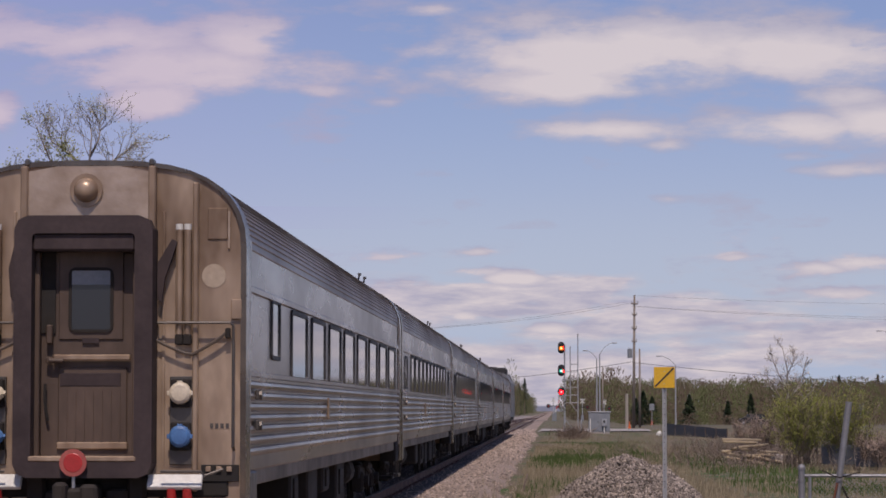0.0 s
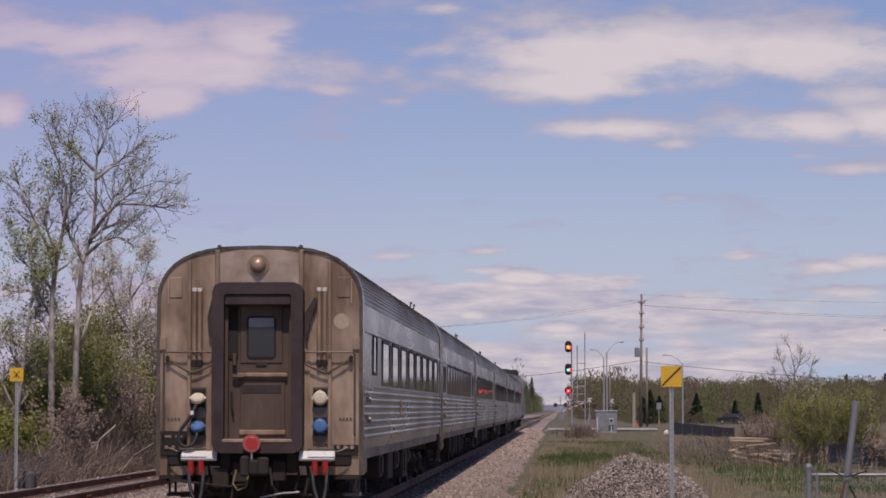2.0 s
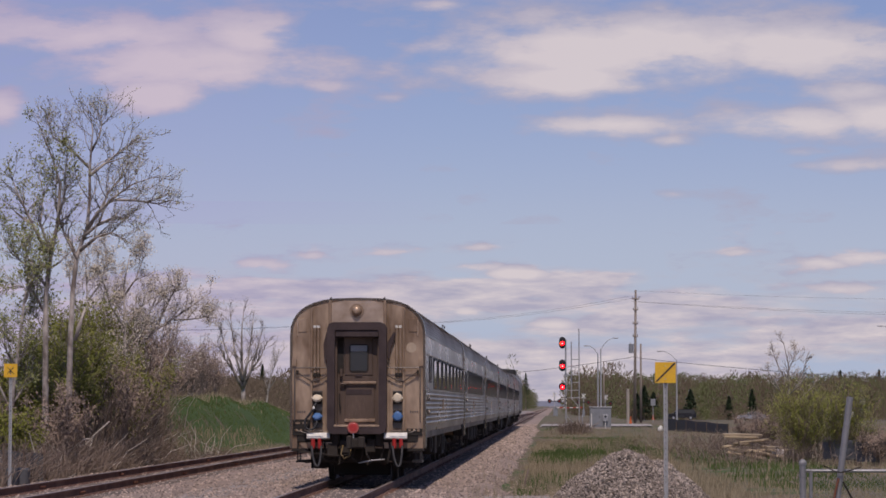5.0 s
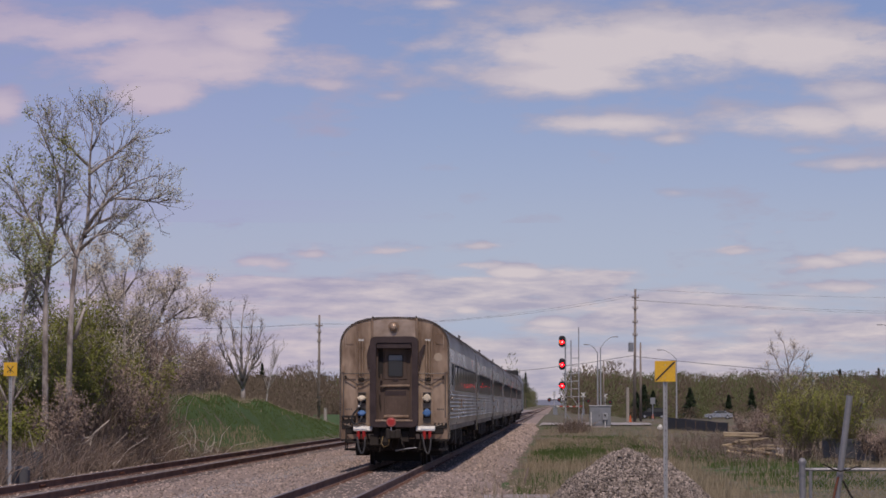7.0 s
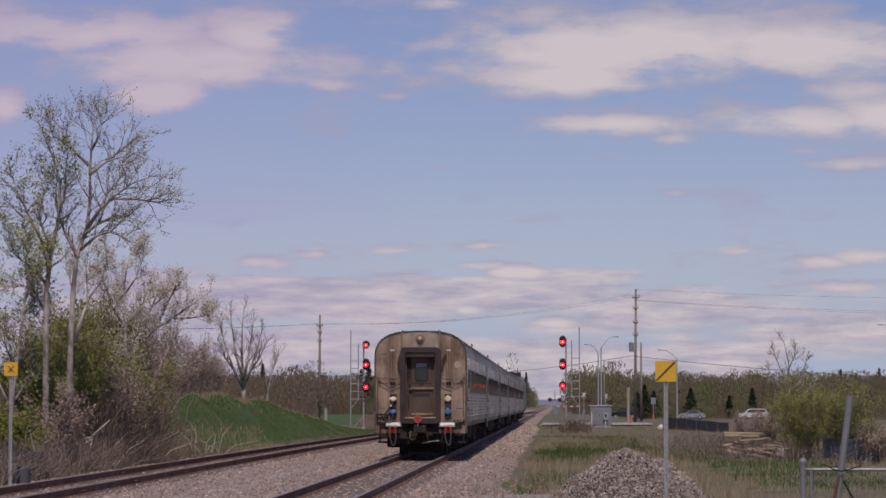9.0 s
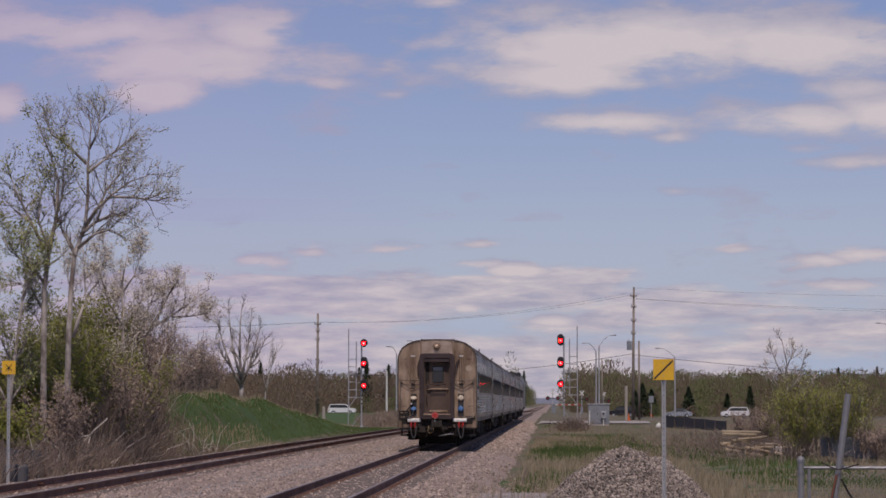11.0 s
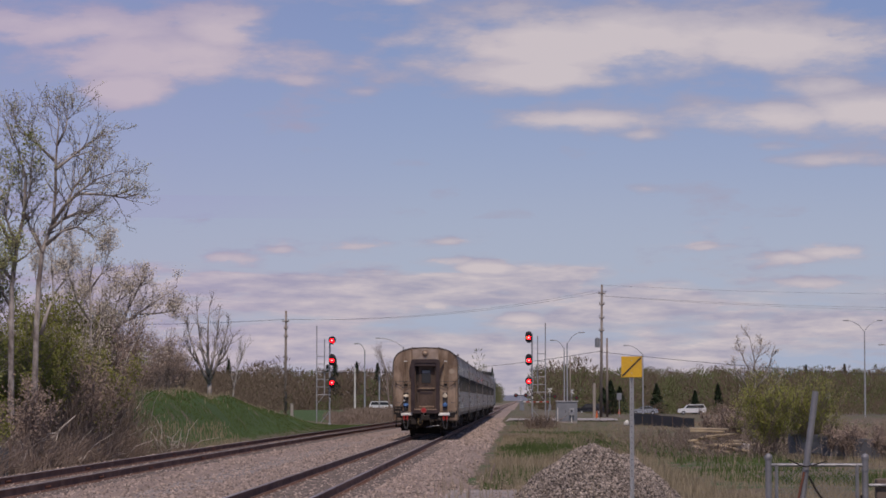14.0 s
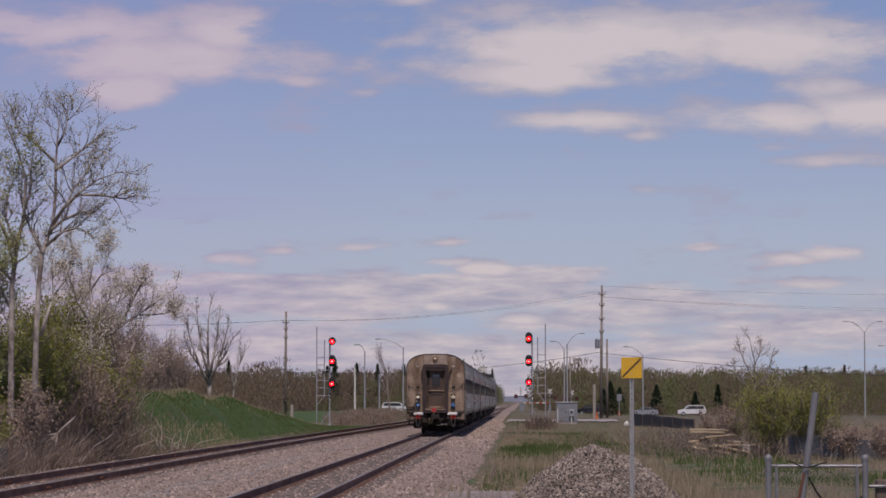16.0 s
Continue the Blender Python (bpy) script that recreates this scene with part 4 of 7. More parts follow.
def signal_head(mast, z, shape, side):
    """a backing plate, a hood and a turning drum with one lens for each aspect; returns the drum"""
    head = part("signal_head", Geo().prism([(0.30 * math.cos(a) * (1 if shape == "round" else 1), (0.30 if shape == "round" else (0.30 * math.sin(a) + (0.26 if math.sin(a) > 0 else -0.26)) / max(abs(math.sin(a)), 1e-6)) * math.sin(a)) for a in [k * math.tau / 24 for k in range(24)]], -0.03, 0.0) if shape == "round" else
                Geo().prism([(0.27 * math.cos(a), 0.27 * math.sin(a) + (0.20 if math.sin(a) >= 0 else -0.20)) for a in [(k + 0.5) * math.tau / 24 for k in range(24)]], -0.03, 0.0), HEADBLACK, mast, "black backing plate", at=pose(side, -0.35, z))
    part("lamp_case", Geo().cyl((0, 0.0, 0), (0, 0.32, 0), 0.16, n=14).box((0, 0.2, -0.2), (0.2, 0.24, 0.3), ch=0.02), HEADBLACK, head)
    hood = Geo()
    n = 12
    for y, r in ((-0.40, 0.20), (-0.03, 0.20)):
        hood.v += [Vector((r * math.cos(a), y, r * math.sin(a))) for a in [math.pi * (-0.15 + 1.3 * k / n) for k in range(n + 1)]]
    for y, r in ((-0.40, 0.19), (-0.03, 0.19)):
        hood.v += [Vector((r * math.cos(a), y, r * math.sin(a))) for a in [math.pi * (-0.15 + 1.3 * k / n) for k in range(n + 1)]]
    m = n + 1
    for k in range(n):
        hood.f += [(k, k + 1, m + k + 1, m + k), (2 * m + k, 3 * m + k, 3 * m + k + 1, 2 * m + k + 1), (k, 2 * m + k, 2 * m + k + 1, k + 1)]
    part("hood", hood, HEADBLACK, head)
    part("bracket", Geo().cyl((0.0, 0.3, -0.12), (-side, 0.33, -0.12), 0.04, n=8), GALV, head)
    return head


def drum(head, colours):
    d = part("lens_drum", Geo().cyl((0, 0, -0.16), (0, 0, 0.16), 0.15, n=16), HEADBLACK, head, at=pose(0, -0.18, -0.06))
    for turn, mat, core in colours:
        lens(d, "lens", mat, core, pose(0, 0, 0, 0, 0, turn) @ pose(0, -0.14, 0, 90))
    return d


def signal_mast(x, y, z0, heights, shapes, ladder, label, side):
    s = thing("railway_signal", label, "railway signal", at=pose(x, y, z0), group="three-light signals by the tracks")
    part("foot", Geo().spin([(0.34, -0.2), (0.34, 0.06), (0.14, 0.14), (0.12, 0.42), (0.07, 0.46)], pose(0, 0, 0), 12), GALV, s)
    top = heights[0] + 0.25
    part("mast", Geo().cyl((0, 0, 0.4), (0, 0, top), 0.065, n=10), GALV, s)
    lad = part("ladder", Geo(), GALV, s, "galvanised ladder with a tall guard rail")
    g = Geo()
    lx = ladder
    sgn = 1 if lx > 0 else -1
    for k in (0.0, 1.0):
        g.cyl((lx + sgn * 0.62 * k, 0.3, 0.0 if k else 2.6), (lx + sgn * 0.62 * k, 0.3, top + (0.9 if k else -0.15)), 0.045, n=6)
    zz = 2.7
    while zz < top - 1.2:
        g.cyl((lx, 0.3, zz), (lx + sgn * 0.62, 0.3, zz), 0.034, n=6)
        zz += 0.62
    for zz in (2.7, 3.3, 3.9, 4.5):
        g.cyl((0, 0, zz), (lx, 0.3, zz), 0.022, n=6)
    g.cyl((0, 0, 1.4), (lx + sgn * 0.55, 0.3, 0.1), 0.03, n=6).cyl((lx, 0.3, 2.7), (lx + sgn * 0.62, 0.3, 1.9), 0.025, n=6)
    old = lad.data
    lad.data = g.mesh("ladder", GALV)
    bpy.data.meshes.remove(old)
    part("platform", Geo().box((lx * 0.5, 0.2, heights[1] - 0.75), (abs(lx) + 0.5, 0.5, 0.05)), GALV, s)
    heads = []
    for h, shape in zip(heights, shapes):
        heads.append(signal_head(s, h, shape, side))
    part("plate", Geo().box((0.03, -0.09, heights[2] - 1.15), (0.10, 0.02, 0.75), ch=0.004), HEADBLACK, s)
    part("plate_mark", Geo().box((0.03, -0.104, heights[2] - 1.35), (0.06, 0.008, 0.2)).box((0.03, -0.104, heights[2] - 1.0), (0.06, 0.008, 0.12)), WHITEPAINT, s)
    return heads


RED, YEL, GRN = (LAMPRED, LAMPCORE), (LAMPYELLOW, LAMPYCORE), (LAMPGREEN, LAMPGCORE)
_h = signal_mast(0.86, 214, -0.42, (7.12, 5.30, 3.62), ("oval", "oval", "round"), 0.45, "three-headed railway signal mast with ladder beside the main track", -0.27)
DRUM_TOP = drum(_h[0], [(0, *YEL), (130, *RED)])
DRUM_MID = drum(_h[1], [(0, *GRN), (130, *RED)])
drum(_h[2], [(0, *RED)])
_h = signal_mast(-15.45, 214, -0.62, (7.10, 5.50, 3.70), ("round", "oval", "oval"), -0.45, "three-headed railway signal mast with ladder beside the second track", 0.22)
for h in _h:
    drum(h, [(0, *RED)])


# ---- signs, poles and wires ----
def square_sign(x, y, z, size, mark, label):
    s = thing("trackside_sign", label, "sign", at=pose(x, y, ground_z(x, y)), group="square yellow trackside signs")
    h = z - ground_z(x, y)
    post = Geo().prism([(-0.038, -0.012), (-0.026, -0.012), (-0.018, 0.02), (0.018, 0.02), (0.026, -0.012), (0.038, -0.012), (0.038, 0.0), (0.031, 0.0), (0.022, 0.034), (-0.022, 0.034), (-0.031, 0.0), (-0.038, 0.0)], -0.3, h + size / 2 - 0.03)
    post.v = [Vector((p.x, p.z, p.y)) for p in post.v]
    part("post", post, GALV, s)
    for k in range(18):
        part("bolt_hole", Geo().cyl((0, 0.019, h - size / 2 - 0.08 - 0.1 * k), (0, 0.010, h - size / 2 - 0.08 - 0.1 * k), 0.008, n=6), SIGNBLACK, s)
    plate = part("plate", Geo().box((0, -0.022, h), (size, 0.006, size), ch=0.002), SIGNYELLOW, s, "yellow square plate")
    r = size / 2 * 0.92
    w = size * 0.055
    if mark == "slash":
        part("stripe", Geo().prism([(-r, -r), (-r + w, -r), (r, r - w), (r, r), (r - w, r), (-r, -r + w)], -0.029, -0.0255), SIGNBLACK, plate, at=pose(0, 0, h))
    else:
        g = Geo()
        k = size * 0.24
        for a, b in ((-1, 1), (1, 1), (1, -1), (-1, -1)):
            g.prism([(0, -w * 0.7), (0, w * 0.7), (a * k, b * k + w * 0.7), (a * k, b * k - w * 0.7)], -0.029, -0.0255)
        g.prism([(-w * 0.6, -k), (w * 0.6, -k), (w * 0.6, k * 0.2), (-w * 0.6, k * 0.2)], -0.0285, -0.0255)
        part("cross_mark", g, SIGNBLACK, plate, at=pose(0, 0, h))
    for zz in (-0.3, 0.3):
        part("bolt", Geo().cyl((0, -0.025, h + zz * size), (0, -0.034, h + zz * size), 0.011, n=6), GALV, plate)
    return s


square_sign(1.985, 48.0, 2.285, 0.375, "slash", "yellow square sign with a black diagonal stripe on a steel post")
square_sign(-12.78, 62.0, 2.51, 0.32, "cross", "small yellow square sign with a black cross mark")


def utility_pole(x, y, z0, h, arms, label, lean=0.0, r=0.17, gear=False):
    p = thing("utility_pole", label, "utility pole", at=pose(x, y, z0, 0, lean, 0), group="wooden utility poles")
    part("pole", Geo().cyl((0, 0, -0.3), (0, 0, h), r, r * 0.62, 12), POLEWOOD, p, smooth=True)
    for k, (z, w) in enumerate(arms):
        arm = part("crossarm", Geo().box((0, -0.14, z), (w, 0.10, 0.12), ch=0.01), POLEWOOD, p)
        for s in (-0.45, 0.45):
            part("insulator", Geo().spin([(0.03, 0), (0.06, 0.04), (0.035, 0.09), (0.055, 0.14), (0.02, 0.2)], pose(s * w, -0.14, z + 0.06), 8), GALV, arm)
    if gear:
        part("transformer", Geo().cyl((-0.42, -0.1, h * 0.52), (-0.42, -0.1, h * 0.52 + 0.9), 0.26, n=12), GREYBOX, p)
        part("switch_bar", Geo().tube([(-0.5, -0.1, h * 0.52 + 0.9), (-0.55, -0.1, h * 0.6), (-0.2, -0.1, h * 0.58)], 0.03, 6), GALV, p)
    return p


utility_pole(8.05, 270, 0.05, 13.3, ((12.4, 0.7), (11.3, 0.5), (9.9, 0.5), (8.6, 0.5)), "tall weathered wooden utility pole with crossarms", 0.6, gear=True)
utility_pole(8.75, 272, 0.05, 7.9, (), "short grey wooden pole beside the tall one", 0.0, 0.14)
utility_pole(-24.2, 272, 0.0, 10.8, ((9.7, 0.7), (9.0, 0.4), (8.1, 0.4)), "weathered wooden utility pole with crossarms", 0.3)
utility_pole(5.3, 290, 0.0, 6.4, (), "slim wooden pole beside the path", 0, 0.10)
tagged(part("wooden_post", Geo().cyl((7.15, 262, -0.2), (7.15, 262, 3.3), 0.16, 0.15, 12), POLEPALE), "thick pale wooden post near the poles", "post")
tagged(part("wooden_post", Geo().cyl((-22.9, 265, -0.2), (-22.9, 265, 1.3), 0.17, 0.15, 12), POLEPALE), "short pale wooden stump post", "post")


def street_lamp(x, y, z0, h, reach, label, twin=False, lift=1.1):
    s = thing("street_lamp", label, "street lamp", at=pose(x, y, z0), group="street lamps along the road")
    part("pole", Geo().cyl((0, 0, -0.2), (0, 0, h), 0.13, 0.085, 10), GALV, s)
    for r in ((reach, -reach * 0.8) if twin else (reach,)):
        arm = part("arm", Geo().tube([(0, 0, h - 0.1), (r * 0.35, 0, h + lift * 0.55), (r * 0.75, 0, h + lift * 0.92), (r, 0, h + lift)], 0.045, 6), GALV, s)
        part("lamp_head", Geo().box((r + (0.3 if r > 0 else -0.3), 0, h + lift - 0.02), (0.75, 0.3, 0.16), ch=0.04), GALV, arm)
    return s


street_lamp(6.35, 395, -0.3, 9.6, -1.4, "tall twin-armed grey street lamp", lift=1.2)
street_lamp(6.75, 393, -0.3, 10.3, 1.9, "grey street lamp with a long arm", lift=1.6)
street_lamp(18.0, 395, -0.6, 9.0, -2.2, "grey steel street lamp beside the road", lift=1.3)
street_lamp(49.5, 385, -0.6, 12.2, -2.4, "tall twin-armed grey street lamp by the far road", twin=True, lift=1.5)
street_lamp(58.0, 395, -0.6, 9.2, -4.5, "grey street lamp with a long arm beyond the bushes", lift=1.2)
street_lamp(-23.3, 395, -0.2, 9.2, -0.9, "grey street lamp beyond the signal", lift=1.0)
street_lamp(-17.7, 398, -0.2, 9.8, -3.5, "curved-arm street lamp behind the train", lift=1.3)
tagged(part("steel_pole", Geo().cyl((-25.2, 402, -0.2), (-25.2, 402, 6.4), 0.16, 0.12, 10), WHITEPAINT), "pale steel pole by the road", "pole")
tagged(part("steel_pole", Geo().cyl((-21.5, 402, -0.2), (-21.5, 402, 5.6), 0.12, 0.10, 10), GALV), "pale steel pole by the road", "pole")


def wire(a, b, sag, r, label="thin dark overhead wire"):
    a, b = Vector(a), Vector(b)
    pts = [a.lerp(b, k / 14) - Vector((0, 0, sag * 4 * (k / 14) * (1 - k / 14))) for k in range(15)]
    tagged(part("overhead_wire", Geo().tube(pts, r, 4), WIRE), label, "overhead wire", "overhead wires")


WIRE = surface("wire", (0.04, 0.04, 0.045), (0.06, 0.06, 0.06), 1, 10, 0.6, 0.2, 0)
for dx in (-0.65, 0.65):
    wire((-24.2 + dx, 271.8, 9.9), (8.05 + dx, 269.8, 12.7), 0.9, 0.012)
    wire((8.05 + 0.4 * dx, 269.8, 12.2), (58 + dx, 262, 10.6 + 0.3 * dx), 0.6, 0.012)
    wire((-24.2 + dx, 271.8, 9.9), (-75 + dx, 274, 11.0), 1.0, 0.012)
wire((-24.2, 271.8, 4.6), (8.05, 269.8, 6.6), 0.9, 0.03, "thick dark overhead cable")
wire((8.05, 269.8, 6.5), (50, 262, 3.6), 0.5, 0.03, "thick dark overhead cable")
wire((-24.2, 271.8, 4.9), (-62, 274, 6.2), 1.3, 0.02, "thick dark overhead cable")
wire((8.05, 269.8, 13.3), (58, 262, 12.2), 0.5, 0.010)


# ---- crossing furniture ----
def crossing_mast(x, y, z0, label):
    s = thing("crossing_signal", label, "crossing signal", at=pose(x, y, z0), group="level crossing masts")
    part("mast", Geo().cyl((0, 0, -0.2), (0, 0, 3.9), 0.07, n=8), GALV, s)
    for a in (45, -45):
        part("crossbuck_board", Geo().box((0, -0.09 - 0.01 * (a > 0), 3.45), (1.0, 0.02, 0.15), Matrix.Rotation(radians(a), 4, "Y")), WHITEPAINT, s)
    part("lamp_bar", Geo().box((0, -0.08, 2.45), (2.1, 0.10, 0.12)), HEADBLACK, s)
    for q in (-1, 1):
        b = part("lamp_backing", Geo().cyl((q * 0.80, -0.1, 2.45), (q * 0.80, -0.16, 2.45), 0.34, n=16), HEADBLACK, s)
        part("lamp", Geo().cyl((q * 0.80, -0.17, 2.45), (q * 0.80, -0.2, 2.45), 0.13, n=12), DULLRED, b)
    part("base_box", Geo().box((0, 0, 0.6), (0.4, 0.4, 1.2), ch=0.03), GREYBOX, s)
    return s


DULLRED = glassy("unlit_red_lens", (0.25, 0.02, 0.02), 0.2)
crossing_mast(-0.1, 432, -0.1, "level crossing mast with white crossbuck and lamps")
crossing_mast(4.6, 432, -0.3, "level crossing mast with white crossbuck and lamps beyond the signal")
crossing_mast(8.1, 430, -0.5, "level crossing mast near the poles with dark lamps")
crossing_mast(-17.4, 448, -0.2, "level crossing mast with lamps on the far road side")


def gate():
    s = thing("crossing_gate", "red and white striped level crossing gate", "crossing gate", at=pose(0.2, 430, -0.2))
    part("gate_post", Geo().box((0, 0, 0.75), (0.45, 0.45, 1.7), ch=0.04), GREYBOX, s)
    arm = part("gate_arm", Geo().box((-0.5, -0.3, 0), (1.0, 0.10, 0.2)), GREYBOX, s, "striped swinging barrier arm", at=pose(0, 0, 1.5))
    for k in range(8):
        part("stripe", Geo().box((0.3 + 0.52 * k, -0.3, 0), (0.50, 0.06, 0.16)), REDPAINT if k % 2 else WHITEPAINT, arm)
    return arm


GATE_ARM = gate()


def relay_cabinet(x, y):
    z0 = ground_z(x, y)
    s = thing("relay_cabinet", "grey sheet metal relay cabinet beside the signal", "cabinet", at=pose(x, y, z0))
    part("body", Geo().box((0, 0, 0.98), (1.85, 1.3, 1.7), ch=0.03), GREYBOX, s)
    part("roof", Geo().box((0, 0, 1.87), (2.0, 1.45, 0.10), ch=0.03), GALV, s)
    part("base", Geo().box((0, 0, 0.05), (1.8, 1.25, 0.2)), PALECONC, s)
    d = part("door", Geo().box((-0.42, -0.665, 1.0), (0.85, 0.03, 1.5), ch=0.008), GREYBOX, s)
    part("handle", Geo().box((-0.1, -0.69, 1.0), (0.04, 0.03, 0.2)), HEADBLACK, d)
    m = part("meter_box", Geo().box((0.42, -0.80, 0.95), (0.42, 0.26, 0.6), ch=0.02), GALV, s)
    part("meter", Geo().cyl((0.42, -0.93, 1.05), (0.42, -1.0, 1.05), 0.10, n=12), PANE, m)
    part("conduit", Geo().cyl((-0.8, -0.7, 0.1), (-0.8, -0.7, 1.3), 0.05, n=8).cyl((0.42, -0.8, 0.0), (0.42, -0.8, 0.7), 0.05, n=8), WHITEPAINT, s)
    return s


relay_cabinet(3.95, 233)
tagged(part("steel_post", Geo().cyl((2.3, 226, -0.5), (2.3, 226, 0.9), 0.05, n=8), GALV), "short galvanised post by the cabinet", "post")


def small_sign(x, y, z0, h, w, hh, label):
    s = thing("road_sign", label, "sign", at=pose(x, y, z0))
    part("post", Geo().cyl((0, 0, -0.2), (0, 0, h), 0.035, n=8), GALV, s)
    part("plate", Geo().box((0, -0.05, h - hh / 2), (w, 0.02, hh), ch=0.006), GREYBOX, s)


small_sign(11.0, 300, -0.2, 2.6, 0.55, 0.75, "small grey road sign on a post")
_y = small_sign(43.5, 380, -0.6, 3.2, 0.9, 0.9, "small sign beside the far road")
CONE = surface("cone_orange", (0.75, 0.16, 0.03), (0.6, 0.12, 0.02), 3, 20, 0.5, 0, 0)
for x, y in ((7.4, 262), (12.1, 330)):
    tagged(part("traffic_cone", Geo().spin([(0.2, 0), (0.2, 0.03), (0.13, 0.04), (0.03, 0.7), (0.01, 0.71)], pose(x, y, -0.1), 10), CONE), "small orange traffic cone by the road", "cone", "traffic cones")


# ---- fences ----
def silt_fence():
    s = thing("silt_fence", "low black fabric fence strung on stakes", "fence")
    g = Geo()
    pts = [(7.4 + 0.62 * k, 232 - 3.5 * k) for k in range(3, 10)]
    for k, (x, y) in enumerate(pts):
        low, top = ground_z(x, y) - 0.15, 0.62 - 0.055 * k - 0.05 * (k % 2)
        g.v += [Vector((x, y, low)), Vector((x, y, top)), Vector((x, y + 0.02, top)), Vector((x, y + 0.02, low))]
    for k in range(len(pts) - 1):
        g.f += [(4 * k + i, 4 * k + 4 + i, 4 * k + 4 + (i + 1) % 4, 4 * k + (i + 1) % 4) for i in range(4)]
    part("fabric", g, FENCEBLACK, s)
    for x, y in pts:
        part("stake", Geo().box((x, y - 0.05, ground_z(x, y) + 0.35), (0.05, 0.05, 0.95)), BROWNWOOD, s)


BROWNWOOD = surface("brown_stake", (0.16, 0.11, 0.08), (0.10, 0.07, 0.05), 3, 20, 0.9, 0, 0.3)
silt_fence()


def west_fence():
    s = thing("silt_fence", "sagging dark fabric fence half hidden in the brush", "fence")
    g = Geo()
    pts = [(-16.6 + 0.58 * k, 69.5 - 0.25 * k) for k in range(7)]
    for k, (x, y) in enumerate(pts):
        low, top = ground_z(x, y) - 0.15, 0.70 - 0.04 * k - 0.04 * (k % 2)
        g.v += [Vector((x, y, low)), Vector((x, y, top)), Vector((x, y + 0.02, top)), Vector((x, y + 0.02, low))]
    for k in range(len(pts) - 1):
        g.f += [(4 * k + i, 4 * k + 4 + i, 4 * k + 4 + (i + 1) % 4, 4 * k + (i + 1) % 4) for i in range(4)]
    part("fabric", g, FENCEBLACK, s)
    for x, y in pts:
        part("stake", Geo().box((x, y - 0.05, ground_z(x, y) + 0.5), (0.05, 0.05, 1.3)), BROWNWOOD, s)


west_fence()


def low_barrier():
    s = thing("low_barrier", "dark grey panelled barrier behind the bushes", "barrier")
    for k in range(7):
        x, y = 10.2 + 1.05 * k, 96 - 1.5 * k
        part("panel", Geo().box((x, y, 0.10 - 0.06 * k), (1.84, 0.10, 0.70), Matrix.Rotation(math.atan2(-1.5, 1.05), 4, "Z"), ch=0.02), BARRIERGREY, s)
    return s


low_barrier()


def chain_fence():
    y0 = 30.0
    zg = -0.42
    s = thing("chain_link_gate", "galvanised chain-link gate and posts", "fence", at=pose(0, y0, zg))
    xs = (2.77, 3.85)
    for x in xs:
        p = part("post", Geo().cyl((x, 0, -0.3), (x, 0, 1.46), 0.036, n=14), GALVDULL, s, smooth=False)
        part("post_cap", Geo().spin([(0.044, 0), (0.044, 0.03), (0.03, 0.055), (0.008, 0.065)], pose(x, 0, 1.45), 12), GALVDULL, p)
        for z in (0.35, 0.9, 1.33):
            part("band", Geo().spin([(0.037, -0.014), (0.042, -0.014), (0.042, 0.014), (0.037, 0.014)], pose(x, 0, z), 12), GALVDULL, p)
    gf = part("gate_frame", Geo().cyl((2.86, 0, 0.0), (2.86, 0, 1.40), 0.02, n=8).cyl((3.76, 0, 0.0), (3.76, 0, 1.40), 0.02, n=8).cyl((2.80, 0, 1.385), (3.82, 0, 1.385), 0.02, n=8).cyl((2.86, 0, 0.06), (3.76, 0, 0.06), 0.02, n=8), GALVDULL, s)
    mesh_ = Geo()
    k = 0
    while k < 44:
        a = 2.90 + 0.055 * k - 1.3
        for d in (1, -1):
            x0, z0, x1, z1 = (a, 0.08, a + 1.26, 1.34) if d > 0 else (a + 1.26, 0.08, a, 1.34)
            # clip to the frame
            lo, hi = 2.90, 3.73
            def at(t):
                return x0 + (x1 - x0) * t
            t0, t1 = 0.0, 1.0
            ts = sorted(((lo - x0) / (x1 - x0), (hi - x0) / (x1 - x0)))
            t0, t1 = max(t0, ts[0]), min(t1, ts[1])
            if t1 - t0 > 0.02:
                mesh_.cyl((at(t0), 0.004 * d, z0 + (z1 - z0) * t0), (at(t1), 0.004 * d, z0 + (z1 - z0) * t1), 0.0018, n=3, caps=False)
        k += 1
    part("wire_mesh", mesh_, GALVDULL, gf)
    part("fence_rail", Geo().cyl((3.89, 0, 1.16), (4.9, 0, 1.16), 0.018, n=8), GALVDULL, s)
    part("latch", Geo().box((3.80, -0.03, 0.98), (0.12, 0.03, 0.06), ch=0.008).cyl((3.80, -0.05, 0.90), (3.80, -0.05, 1.05), 0.014, n=6), BLACKIRON, s)
    # the leaning post with rusty wire and a hung chain
    lean = thing("leaning_post", "leaning galvanised post tied with rusty wire", "post", at=pose(2.94, y0 - 0.5, zg - 0.1, 0, 0, 0))
    part("post", Geo().cyl((0, 0, 0), (0.31, 0.0, 2.31), 0.036, n=14), GALVDULL, lean)
    part("rusty_strap", Geo().tube([(0.03, -0.06, 0.5), (0.06, -0.07, 0.9), (0.13, -0.06, 1.25), (0.17, -0.06, 1.42)], 0.014, 6), JOINTRUST, lean)
    part("tie_wire", Geo().tube([(0.0, -0.06, 1.56), (0.12, -0.07, 1.50), (0.19, -0.07, 1.48), (0.28, -0.06, 1.50), (0.42, -0.02, 1.54)], 0.008, 5), BLACKIRON, lean)
    part("hung_chain", Geo().tube([(0.22, -0.06, 1.38), (0.30, -0.06, 1.22), (0.40, -0.06, 1.08), (0.52, -0.05, 0.94), (0.68, -0.02, 0.78)], 0.012, 6), BLACKIRON, lean)
